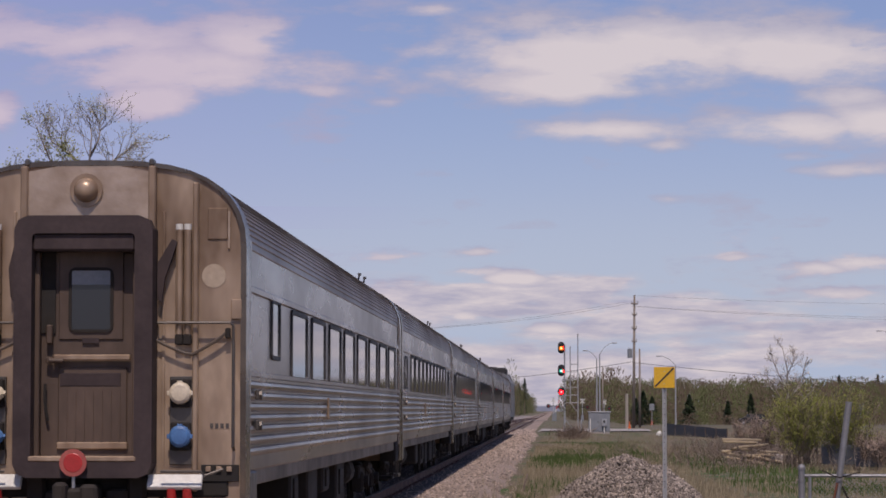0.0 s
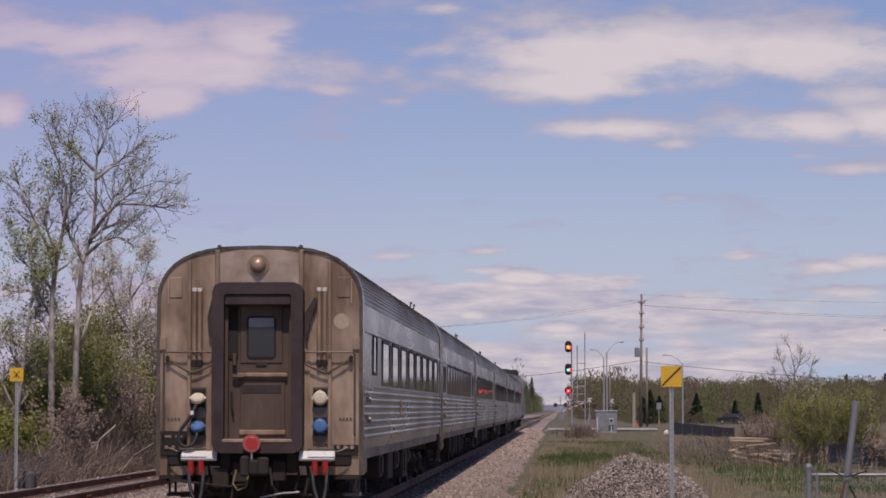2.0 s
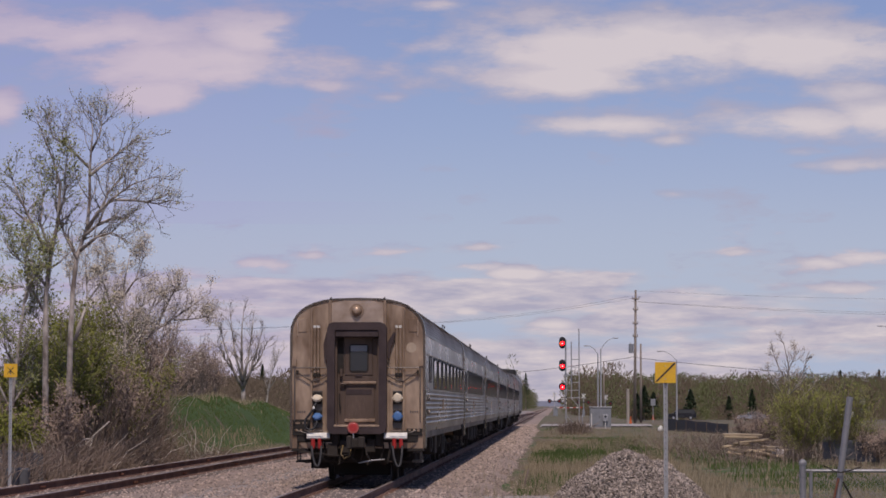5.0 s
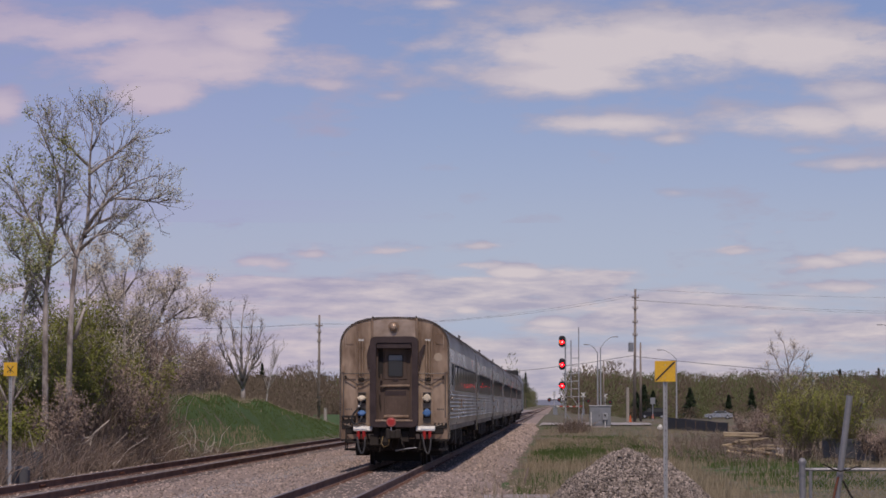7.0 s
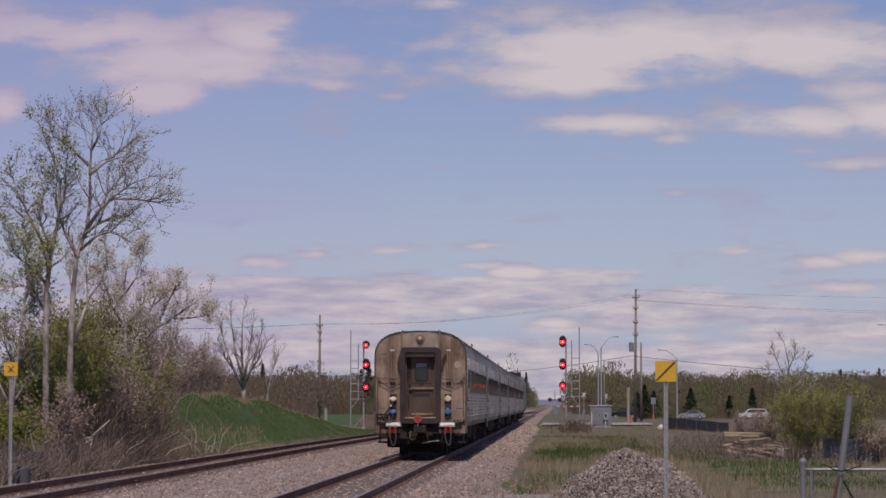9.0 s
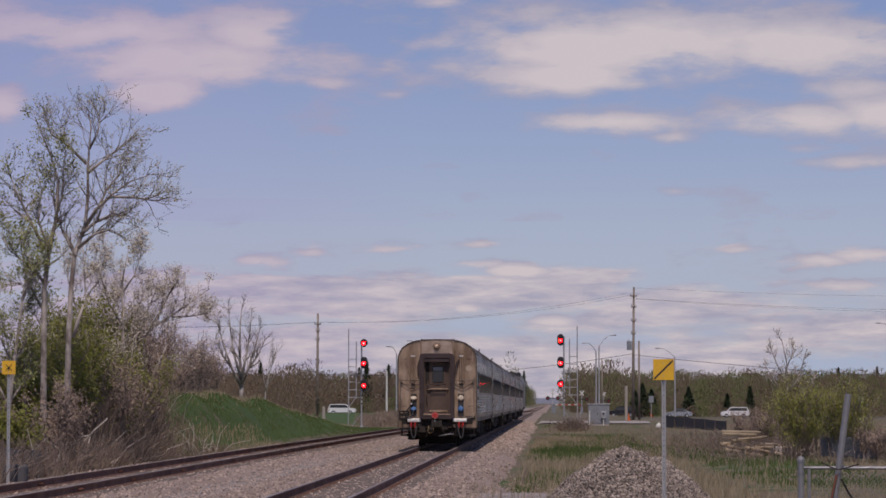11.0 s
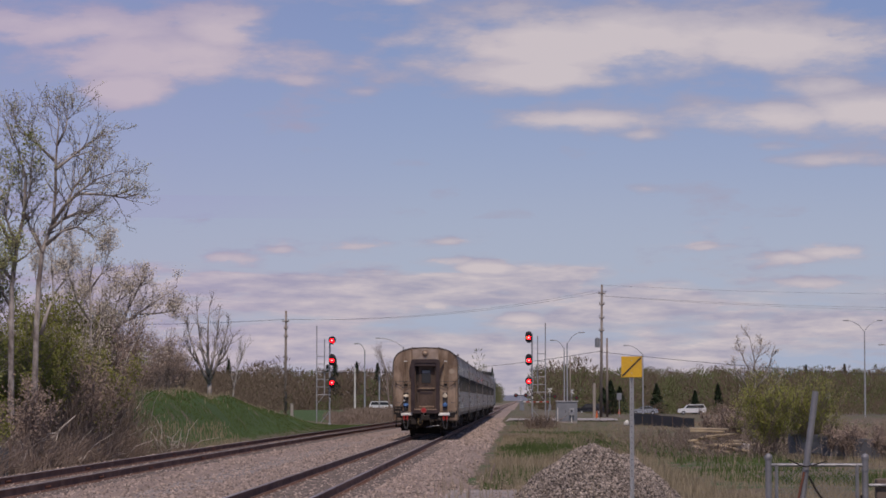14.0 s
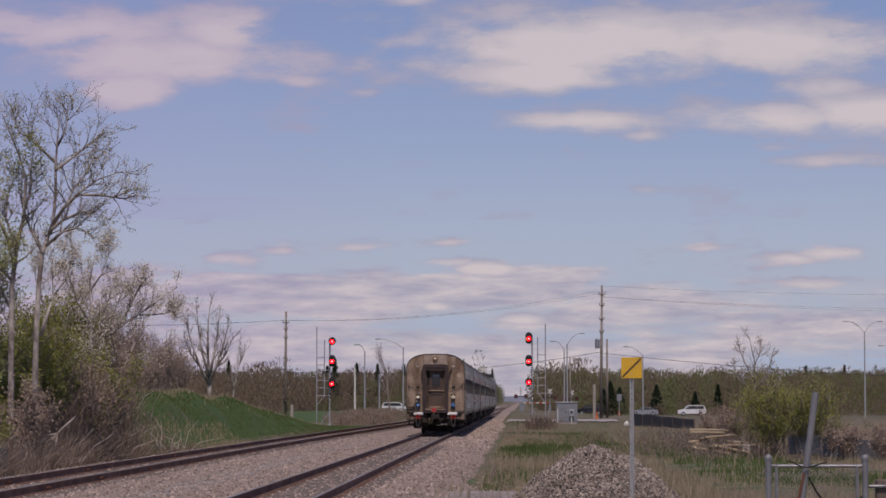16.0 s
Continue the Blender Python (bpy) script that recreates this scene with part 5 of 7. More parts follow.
    tagged(part("wooden_post", Geo().box((4.08, y0 + 0.1, zg + 0.52), (0.20, 0.14, 1.42), ch=0.012), BROWNPOST), "square brown wooden fence post beside the gate", "post")


BROWNPOST = surface("brown_post", (0.19, 0.145, 0.115), (0.12, 0.09, 0.07), 2, 25, 0.9, 0, 0.4, (3, 3, 0.3))
chain_fence()


# ---- stones ----
def rock(g, c, r, rng):
    s = [r * rng.uniform(0.65, 1.25) for _ in range(3)]
    rot = Euler((rng.uniform(0, 6.28), rng.uniform(0, 6.28), rng.uniform(0, 6.28))).to_matrix()
    vs = [(1, 0, 0), (-1, 0, 0), (0, 1, 0), (0, -1, 0), (0, 0, 1), (0, 0, -1)]
    vs = [rot @ Vector((x * s[0] * rng.uniform(0.8, 1.15), y * s[1] * rng.uniform(0.8, 1.15), z * s[2])) + Vector(c) for x, y, z in vs]
    g.add(vs, [(0, 2, 4), (2, 1, 4), (1, 3, 4), (3, 0, 4), (2, 0, 5), (1, 2, 5), (3, 1, 5), (0, 3, 5)])


def gravel_pile(x, y):
    z0 = ground_z(x, y)
    p = thing("gravel_pile", "heap of grey crushed stone beside the track", "gravel pile", at=pose(x, y, z0 - 0.05))
    rng = random.Random(3)

    def top(a, b):
        r = math.hypot(a * 0.95 + 0.05, b * 1.0)
        h = 1.22 - 0.47 * r ** 1.75
        return max(0.0, h + 0.16 * noise.noise((a * 1.3, b * 1.3, 2)) + 0.05 * noise.noise((a * 4, b * 4, 6)))
    core = Geo()
    n = 40
    for j in range(n + 1):
        for i in range(n + 1):
            a, b = -2.6 + 5.2 * i / n, -2.6 + 5.2 * j / n
            core.v.append(Vector((a, b, top(a, b) - 0.05)))
    core.f = [(j * (n + 1) + i, j * (n + 1) + i + 1, (j + 1) * (n + 1) + i + 1, (j + 1) * (n + 1) + i) for j in range(n) for i in range(n)]
    part("heap_core", core, PILESTONE, p, smooth=True)
    big = Geo()
    for _ in range(25000):
        a, b = rng.uniform(-2.1, 2.1), rng.uniform(-2.1, 0.5)
        h = top(a, b)
        if h > 0.02 or rng.random() < 0.2:
            rock(big, (a, b, h + rng.uniform(-0.01, 0.025)), rng.choice((0.016, 0.021, 0.026, 0.034)), rng)
    tagged(part("loose_stone", big, PILESTONE, p), kind="stuff")


gravel_pile(1.50, 51.5)


def scattered_stones(name, n, place, size, seed, mat, label):
    rng = random.Random(seed)
    g = Geo()
    for _ in range(n):
        x, y, z = place(rng)
        rock(g, (x, y, z), rng.choice(size), rng)
    tagged(part(name, g, mat), label, "ballast", kind="stuff")


def near_first(rng, a, b):
    return a + (b - a) * rng.random() ** 2.2


def on_bed(rng):
    y = near_first(rng, 40, 150)
    if rng.random() < 0.55:
        x = rng.uniform(-3.1, 3.1)
        prof = bed_profile(2.5)
        c = MAIN
    else:
        x = rng.uniform(-2.8, 2.8)
        prof = bed_profile(2.2)
        c = second_track(y)
    z = float(np.interp(x, [q[0] for q in prof], [q[1] for q in prof]))
    return c + x, y, z + 0.005


scattered_stones("ballast_stones", 33000, on_bed, (0.022, 0.03, 0.042), 21, STONE, "loose pinkish grey crushed stones on the track bed")
scattered_stones("ballast_stones", 4500, lambda r: (lambda x, y: (MAIN + x, y, float(np.interp(x, [q[0] for q in bed_profile(2.5)], [q[1] for q in bed_profile(2.5)]))))(r.uniform(0.9, 3.1), r.uniform(110, 260)), (0.04, 0.055, 0.075), 24, STONE, "coarse loose stones on the far ballast shoulder")
scattered_stones("ballast_stones", 13000, lambda r: (lambda x, y: (x, y, strip_z(x, y) + 0.003))(r.uniform(-9.2, -6.3), near_first(r, 42, 140)), (0.018, 0.026, 0.036), 22, STONE, "loose stones on the strip between the tracks")
scattered_stones("ballast_stones", 3500, lambda r: (r.uniform(-2.2, 0.8), near_first(r, 40, 75), -0.335), (0.012, 0.016, 0.024), 23, STONE, "small stones on the gravel apron")


# ---- grass and weeds ----
def blades(name, n, place, height, width, mat, seed, label, lean=0.35):
    rng = random.Random(seed)
    g = Geo()
    for _ in range(n):
        x, y, k = place(rng)
        if k <= 0:
            continue
        z = ground_z(x, y) - 0.03
        h = height * k * rng.uniform(0.45, 1.2)
        a = rng.uniform(0, math.tau)
        w = width * rng.uniform(0.6, 1.3)
        dx, dy = math.cos(a) * h * lean * rng.random(), math.sin(a) * h * lean * rng.random()
        g.add([Vector((x - w, y, z)), Vector((x + w, y, z)), Vector((x + dx * 0.4 + w * 0.6, y + dy * 0.4, z + h * 0.6)), Vector((x + dx, y + dy, z + h)), Vector((x + dx * 0.4 - w * 0.6, y + dy * 0.4, z + h * 0.6))], [(0, 1, 2, 3, 4)])
    tagged(part(name, g, mat), label, "grass", kind="stuff")


def right_meadow(rng):
    y = near_first(rng, 50, 240)
    x = rng.uniform(-1.2, 6 + y * 0.12)
    if x < -0.9 + 0.4 * noise.noise((y * 0.2, 1, 1)) or (y < 62 and x < 0.5):
        return x, y, 0
    k = 0.6 + 0.8 * noise.noise((x * 0.3, y * 0.12, 8))
    return x, y, max(0.15, k)


def green_patch(x, y):
    return noise.noise((x * 0.22 + 3, y * 0.05, 14)) + 0.75 * math.exp(-((x - 0.6) / 1.6) ** 2 - ((y - 106) / 20) ** 2) + 1.0 * math.exp(-((x - 7.8) / 2.6) ** 2 - ((y - 88) / 16) ** 2) + 0.7 * math.exp(-((x - 3.8) / 1.4) ** 2 - ((y - 125) / 20) ** 2)


def right_green(rng):
    x, y, k = right_meadow(rng)
    return x, y, k if green_patch(x, y) > 0.25 else 0


def right_dry(rng):
    x, y, k = right_meadow(rng)
    return x, y, k if green_patch(x, y) < 0.45 or rng.random() < 0.25 else 0


blades("dry_grass", 40000, right_dry, 0.40, 0.010, GRASSDRY, 31, "tall dry straw-coloured grass and weeds")
blades("green_grass", 34000, right_green, 0.32, 0.02, GRASSGREEN, 32, "fresh green spring grass in patches")
blades("verge_grass", 15000, lambda r: (lambda x, y: (x, y, 0.9 if green_patch(x, y) < 0.5 and x > -0.95 + 0.5 * noise.noise((y * 0.25, 3, 1)) and (y > 62 or x > 0.5) else 0))(r.uniform(-1.3, 4.5), r.uniform(52, 150)), 0.34, 0.012, GRASSDRY, 37, "dry grass thick along the ballast edge")
blades("green_grass", 15000, lambda r: (lambda x, y: (x, y, 1.0 if green_patch(x, y) > 0.2 and x > -0.9 + 0.4 * noise.noise((y * 0.25, 3, 1)) else 0))(r.uniform(-1.2, 4.5), r.uniform(60, 160)), 0.26, 0.02, GRASSGREEN, 38, "fresh green grass beside the ballast")
blades("weed_stalks", 420, lambda r: (r.uniform(-1.8, 3.5), r.uniform(44, 75), 1.0 if r.random() < 0.7 else 0), 0.75, 0.008, GRASSDRY, 33, "dead brown weed stalks", 0.3)
blades("bank_grass", 60000, lambda r: (lambda x, y: (x, y, 1.0 if noise.noise((x * 0.5, y * 0.2, 2)) > -0.45 else 0))(r.uniform(-21, -12.9), r.uniform(84, 222)), 0.11, 0.022, GRASSGREEN, 34, "short green grass on the bank")
blades("bank_dry_grass", 2200, lambda r: (lambda x, y: (x, y, 1.0))(r.gauss(-16.9, 0.6), r.uniform(105, 215)), 0.30, 0.02, GRASSDRY, 35, "dry grass on the crest of the bank")
blades("verge_grass", 9000, lambda r: (lambda y: (second_track(y) - r.uniform(2.5, 4.5), y, 0.8))(near_first(r, 48, 130)), 0.35, 0.014, GRASSDRY, 36, "dry grass along the second track")


# ---- trees and shrubs ----
def grow(rng, wood, tips, p, d, r, length, level, top, spread, bend, up, guide=None, reach=1.0):
    """one limb as a bent tapering rod, and its side limbs"""
    n = 6 if level == 0 else 4
    pts, rs = [p.copy()], [r]
    if guide:
        n = len(guide) - 1
        pts = [Vector((q[0], q[1], q[2] * 0.9)) for q in guide]
        rs = [max(0.012, r * (1 - 0.90 * (i / n) ** 1.2)) for i in range(n + 1)]
        d = (pts[-1] - pts[0]).normalized()
    for i in range(0 if guide else n):
        d = (d + Vector((rng.gauss(0, bend), rng.gauss(0, bend), rng.gauss(0, bend * 0.6) + up * 0.12))).normalized()
        p = p + d * (length / n)
        pts.append(p.copy())
        rs.append(max(0.007, r * (1 - 0.72 * (i + 1) / n)))
    wood.tube(pts, rs, 8 if level == 0 else (5 if level == 1 else 3))
    if level >= top:
        tips.extend(pts[1:])
        return
    kids = {0: 17 if guide else 12, 1: 8, 2: 5}.get(level, 4)
    for k in range(kids):
        f = rng.uniform((0.30 if guide else 0.28) if level == 0 else 0.2, 1.0) * n
        i = min(n - 1, int(f))
        q = pts[i].lerp(pts[i + 1], f - i)
        a = rng.uniform(0, math.tau)
        side = d.orthogonal().normalized()
        side = (Matrix.Rotation(a, 3, d) @ side)
        dd = (d * (1 - spread) + side * spread + Vector((0, 0, 0.25 * up))).normalized()
        grow(rng, wood, tips, q, dd, rs[i] * rng.uniform(0.42, 0.62), length * rng.uniform(0.34, 0.56) * (1.1 - 0.35 * f / n) * (reach if level == 0 else 1.0), level + 1, top, spread, max(0.1, bend * 1.15), up)


def leaf_cloud(rng, tips, per, size, scatter):
    g = Geo()
    for p in tips:
        for _ in range(per if isinstance(per, int) else (1 if rng.random() < per else 0)):
            c = p + Vector((rng.gauss(0, scatter), rng.gauss(0, scatter), rng.gauss(0, scatter)))
            s = size * rng.uniform(0.55, 1.3)
            u = Vector((rng.gauss(0, 1), rng.gauss(0, 1), rng.gauss(0, 1))).normalized()
            w = u.orthogonal().normalized()
            g.add([c - u * s, c + w * s * 0.55, c + u * s, c - w * s * 0.55], [(0, 1, 2, 3)])
    return g


def tree(name, label, category, x, y, h, seed, wood_mat, leaf_mat, r=0.14, lean=(0, 0), per=3, size=0.05, top=3, spread=0.6, bend=0.12, up=0.5, scatter=0.12, stems=1, fan=0.3, z0=None, group="", guide=None, reach=1.0):
    rng = random.Random(seed)
    t = thing(name, label, category, at=pose(x, y, (ground_z(x, y) if z0 is None else z0) - 0.1), group=group)
    wood, tips = Geo(), []
    for k in range(stems):
        a = rng.uniform(0, math.tau)
        off = Vector((math.cos(a), math.sin(a), 0)) * (0.25 * (stems > 1) * rng.random())
        d = Vector((lean[0] + fan * math.cos(a) * (stems > 1), lean[1] + fan * math.sin(a) * (stems > 1), 1)).normalized()
        grow(rng, wood, tips, off, d, r * rng.uniform(0.7, 1.0), h * rng.uniform(0.75, 1.0) if stems > 1 else h * 0.95, 0 if stems == 1 else 1, top, spread, bend, up, guide, reach)
    part("trunk" if stems == 1 else "stem", wood, wood_mat, t, smooth=True)
    if leaf_mat and per:
        part("crown", leaf_cloud(rng, tips, per, size, scatter), leaf_mat, t)
    return t


def spray(rng, wood, tips, pts, r0, r1, kids, length, spread, up, depth, lo=0.2):
    """a limb along the points, with side limbs on it down to the twigs"""
    n = len(pts) - 1
    rs = [r0 + (r1 - r0) * (i / n) ** 0.8 for i in range(n + 1)]
    wood.tube(pts, rs, 8 if r0 > 0.08 else (5 if r0 > 0.03 else 3))
    if depth == 0:
        tips.extend(pts[1:])
        return
    for _ in range(kids):
        f = rng.uniform(lo, 1.0)
        i = min(n - 1, int(f * n))
        q = pts[i].lerp(pts[i + 1], f * n - i)
        d = (pts[i + 1] - pts[i]).normalized()
        side = Matrix.Rotation(rng.uniform(0, math.tau), 3, d) @ d.orthogonal().normalized()
        dd = (d * (1 - spread) + side * spread + Vector((0, 0, up))).normalized()
        ln = length * rng.uniform(0.55, 1.15) * (1.2 - 0.55 * f)
        out = [q]
        for _k in range(4):
            dd = (dd + Vector((rng.gauss(0, 0.22), rng.gauss(0, 0.22), rng.gauss(0, 0.18) + up * 0.15))).normalized()
            out.append(out[-1] + dd * (ln / 4))
        spray(rng, wood, tips, out, max(0.007, rs[i] * 0.5), 0.005, 6, ln * 0.6, spread, up, depth - 1)


def limbed_tree(label, x, y, seed, bark, leaf, trunk, limbs, per, size, scatter, z0=None, group="", kids=12, twig=1.0, trunk_kids=12, lo=0.45, dead=()):
    """a tree on a known trunk and main limbs: (radius, points) each"""
    rng = random.Random(seed)
    t = thing("tree", label, "tree", at=pose(x, y, (ground_z(x, y) if z0 is None else z0) - 0.1), group=group)
    wood, tips = Geo(), []
    r, pts = trunk
    spray(rng, wood, tips, [Vector((px, 0.15 * math.sin(pz), pz)) for px, pz in pts], r, 0.012, trunk_kids, twig * 1.35, 0.55, 0.28, 2, lo)
    for r, pts in limbs:
        lean = rng.uniform(-0.35, 0.35)
        spray(rng, wood, tips, [Vector((px, lean * k, pz)) for k, (px, pz) in enumerate(pts)], r, 0.01, kids, twig, 0.52, 0.22, 2, 0.25)
    for r, pts in dead:
        wood.tube([Vector((px, -0.05, pz)) for px, pz in pts], [r, r * 0.9, r * 0.35], 6)
    part("trunk", wood, bark, t, smooth=True)
    if leaf:
        part("crown", leaf_cloud(rng, tips, per, size, scatter), leaf, t)
    return t


TREES = "spring trees beyond the second track"
limbed_tree("tall grey-barked tree with sparse young leaves", -14.75, 80, 4, BARK, LEAFPALE,
            (0.125, ((0.0, 0), (0.06, 1.3), (0.02, 2.50), (0.10, 4.40), (0.15, 5.80), (0.23, 6.81), (0.53, 7.70), (0.61, 8.59), (0.62, 9.41), (0.67, 10.00), (0.73, 10.60), (0.65, 11.21))),
            ((0.075, ((0.57, 7.63), (0.94, 8.14), (1.41, 8.53), (2.04, 8.93), (2.88, 9.18))), (0.06, ((0.60, 9.26), (1.10, 9.72), (1.48, 10.09), (1.86, 10.46))),
             (0.06, ((0.42, 7.39), (0.95, 7.81), (1.49, 8.00), (1.90, 7.91))), (0.06, ((0.35, 6.98), (0.91, 7.39), (1.42, 7.49), (1.88, 7.26))),
             (0.055, ((0.59, 9.53), (0.03, 10.09), (-0.44, 10.42), (-0.62, 11.02))), (0.05, ((0.94, 8.14), (1.16, 8.70), (1.57, 9.26), (1.75, 9.72))),
             (0.05, ((1.41, 8.53), (2.07, 8.51), (2.67, 8.42), (3.16, 8.56))), (0.05, ((0.26, 6.74), (-0.18, 7.49), (-0.53, 8.42), (-0.53, 9.44))), (0.04, ((0.67, 10.00), (0.91, 10.46), (0.99, 10.84), (0.92, 11.16)))),
            1, 0.032, 0.05, group=TREES, kids=14, twig=1.4, dead=((0.07, ((0.22, 4.25), (0.36, 4.75), (0.52, 5.25))),))
limbed_tree("tall tree with grey bark and small green leaves", -15.42, 80, 9, BARK, LEAF,
            (0.135, ((0.0, 0), (-0.07, 0.9), (-0.03, 1.9), (0.0, 3.8), (0.0, 5.69), (0.12, 7.0), (0.30, 7.83), (0.38, 9.0), (0.15, 9.8), (-0.1, 10.4), (-0.32, 10.95))),
            ((0.07, ((0.0, 6.9), (-0.5, 7.9), (-0.87, 8.66), (-1.2, 9.5))), (0.05, ((0.3, 7.8), (0.55, 8.5), (0.65, 9.2), (0.75, 9.9))), (0.05, ((0.12, 6.9), (-0.25, 7.8), (-0.2, 8.8), (-0.45, 9.6))),
             (0.05, ((0.0, 5.9), (-0.6, 6.5), (-1.1, 6.9), (-1.5, 7.6))), (0.045, ((-0.02, 5.0), (-0.35, 5.7), (-0.8, 5.9), (-1.2, 5.8))), (0.04, ((0.0, 4.4), (-0.3, 4.9), (-0.6, 5.1)))),
            2, 0.040, 0.08, group=TREES, twig=1.15, kids=14)
limbed_tree("spreading tree leaning out with pale catkins", -14.6, 95, 19, BARK, LEAFGREY,
            (0.09, ((-0.6, 0), (-0.5, 2.0), (-0.36, 3.9), (0.24, 4.5), (0.95, 4.97), (1.66, 5.45), (2.26, 5.9))),
            ((0.05, ((-0.4, 3.7), (-0.2, 4.6), (0.2, 5.4), (0.5, 6.2))), (0.05, ((0.1, 4.4), (0.6, 5.2), (1.0, 5.9), (1.3, 6.2))), (0.04, ((0.9, 4.9), (1.4, 4.9), (1.9, 4.95), (2.4, 5.1)))),
            4, 0.032, 0.09, group=TREES, twig=0.85, trunk_kids=14, kids=13)
limbed_tree("slim grey tree among the shrubs with pale catkins", -15.1, 92, 23, BARK, LEAFGREY,
            (0.08, ((0, 0), (0.1, 2.4), (0.15, 4.4), (0.1, 5.8), (0.3, 7.0))),
            ((0.045, ((0.1, 3.4), (0.5, 4.3), (0.8, 5.2), (1.1, 6.0))), (0.045, ((0.15, 4.2), (-0.3, 5.0), (-0.5, 5.8), (-0.7, 6.5))), (0.04, ((0.1, 5.4), (0.5, 6.0), (0.7, 6.6), (0.8, 7.2)))),
            4, 0.032, 0.09, group=TREES, twig=0.85, trunk_kids=12, kids=13)
tree("tree", "leafy young tree at the edge of the thicket", "tree", -16.5, 80, 7.0, 13, BARK, LEAF, 0.10, (-0.03, 0), 2, 0.04, 3, 0.45, 0.08, 0.6, 0.14, group=TREES, reach=0.55)
limbed_tree("slender grey tree with silvery catkins", -16.5, 93, 27, BARK, LEAFGREY,
            (0.08, ((0, 0), (-0.05, 2.2), (0.1, 4.0), (0.0, 5.6), (-0.1, 6.8))),
            ((0.045, ((0.0, 3.0), (0.5, 4.0), (0.9, 4.9), (1.0, 5.8))), (0.045, ((0.1, 3.9), (-0.4, 4.6), (-0.7, 5.4), (-0.8, 6.3))), (0.04, ((0.05, 4.8), (0.5, 5.4), (0.7, 6.2), (0.6, 6.9)))),
            4, 0.032, 0.09, group=TREES, twig=0.95, trunk_kids=14, kids=13)
tree("tree", "low spreading tree with pale brown catkins", "tree", -14.9, 90, 5.2, 17, BARK, LEAFGREY, 0.045, (0.05, 0), 4, 0.034, 3, 0.5, 0.12, 0.5, 0.14, stems=6, fan=0.28, group=TREES)
limbed_tree("bare vase-shaped tree with pale bark behind the bank", -17.9, 152, 21, BARK, None,
            (0.17, ((0, 0), (0.02, 0.9), (-0.03, 1.9), (-0.1, 3.2), (-0.05, 4.6), (0.05, 6.0))),
            ((0.11, ((0.0, 1.2), (-0.5, 2.2), (-1.0, 3.6), (-1.35, 5.2))), (0.11, ((0.0, 1.3), (0.45, 2.3), (0.85, 3.6), (1.2, 4.9))), (0.10, ((-0.02, 1.7), (-0.4, 3.0), (-0.6, 4.4), (-0.75, 5.8))),
             (0.10, ((0.0, 1.6), (0.3, 3.0), (0.5, 4.4), (0.6, 5.7))), (0.085, ((-0.5, 2.2), (-1.1, 3.0), (-1.5, 3.9))), (0.085, ((0.45, 2.3), (0.95, 2.9), (1.4, 3.9)))),
            0, 0.03, 0.05, group=TREES, twig=1.1, kids=15, trunk_kids=12)
tree("tree", "slender bare sapling behind the bank", "tree", -17.0, 156, 3.4, 22, BIRCH, None, 0.07, (0.02, 0), 0, 0.05, 2, 0.35, 0.08, 0.8, group=TREES)

_rng = random.Random(77)
for k in range(32):
    y = 82 + 1.3 * k if k < 26 else 73 + 1.1 * (k - 26) + _rng.uniform(-1, 1)
    x = -14.1 - _rng.uniform(0.0, 2.6) - (0.9 if y > 92 else 0.0) - (1.2 if y > 100 else 0.0)
    green = y < 97 and _rng.random() < 0.75
    tall = 0.55 if y < 81 else (1.0 if y < 97 else 0.7)
    tree("shrub", "green leafing shrub in the thicket" if green else "bare brown shrub in the thicket", "shrub", x, y, _rng.uniform(2.8, 4.4) * tall, 100 + k, BROWNBARK, LEAFBUSH if green else BUD, 0.028,
         (0, 0), 5 if green else 2, 0.045 if green else 0.04, 3, 0.36, 0.12, 0.7, 0.13, stems=7, fan=0.28, group="shrubs in the thicket")

for k in range(16):
    y = 104 + 3.0 * k + _rng.uniform(-1, 1)
    tree("shrub", "bare brown shrub behind the bank", "shrub", -18.3 - _rng.uniform(0, 1.6), y, _rng.uniform(2.0, 3.0), 140 + k, BROWNBARK, BUD, 0.03, (0, 0), 2, 0.04, 3, 0.4, 0.14, 0.6, 0.13, stems=7, fan=0.32, group="shrubs behind the bank")


def brush(name, n, place, mat, seed, label, length=1.1, r=0.008, flop=1.0):
    """a tangle of thin dead stems"""
    rng = random.Random(seed)
    g = Geo()
    for _ in range(n):
        x, y = place(rng)
        p = Vector((x, y, ground_z(x, y) - 0.05))
        a = rng.uniform(0, math.tau)
        l = length * rng.uniform(0.5, 1.4)
        d = Vector((math.cos(a) * rng.uniform(0.1, 0.9) * flop, math.sin(a) * 0.6 * flop, rng.uniform(0.35, 1.0))).normalized() * l
        mid = p + d * 0.5 + Vector((0, 0, 0.12 * l))
        g.tube([p, mid, p + d + Vector((rng.gauss(0, 0.1), 0, -0.05))], [r * 1.3, r, r * 0.5], 3)
    tagged(part(name, g, mat), label, "brush", kind="stuff")


brush("sapling_thicket", 1500, lambda r: (lambda y: (r.uniform(-18.5, -13.9) - 0.16 * max(0, y - 88), y))(r.uniform(82, 116)), TWIGGY, 43, "upright bare saplings crowding the thicket", 2.4, 0.014, 0.35)
brush("brush_tangle", 6800, lambda r: (lambda y: (r.uniform(-17.0, -13.0) - 0.16 * max(0, y - 90), y))(r.uniform(60, 106)), TWIGGY, 41, "tangled dead brown brush under the trees", 1.2, 0.011)
brush("foot_tangle", 700, lambda r: (r.uniform(-15.2, -12.9), r.uniform(88, 108)), TWIGGY, 46, "low dead brush at the foot of the bank", 0.6, 0.010)
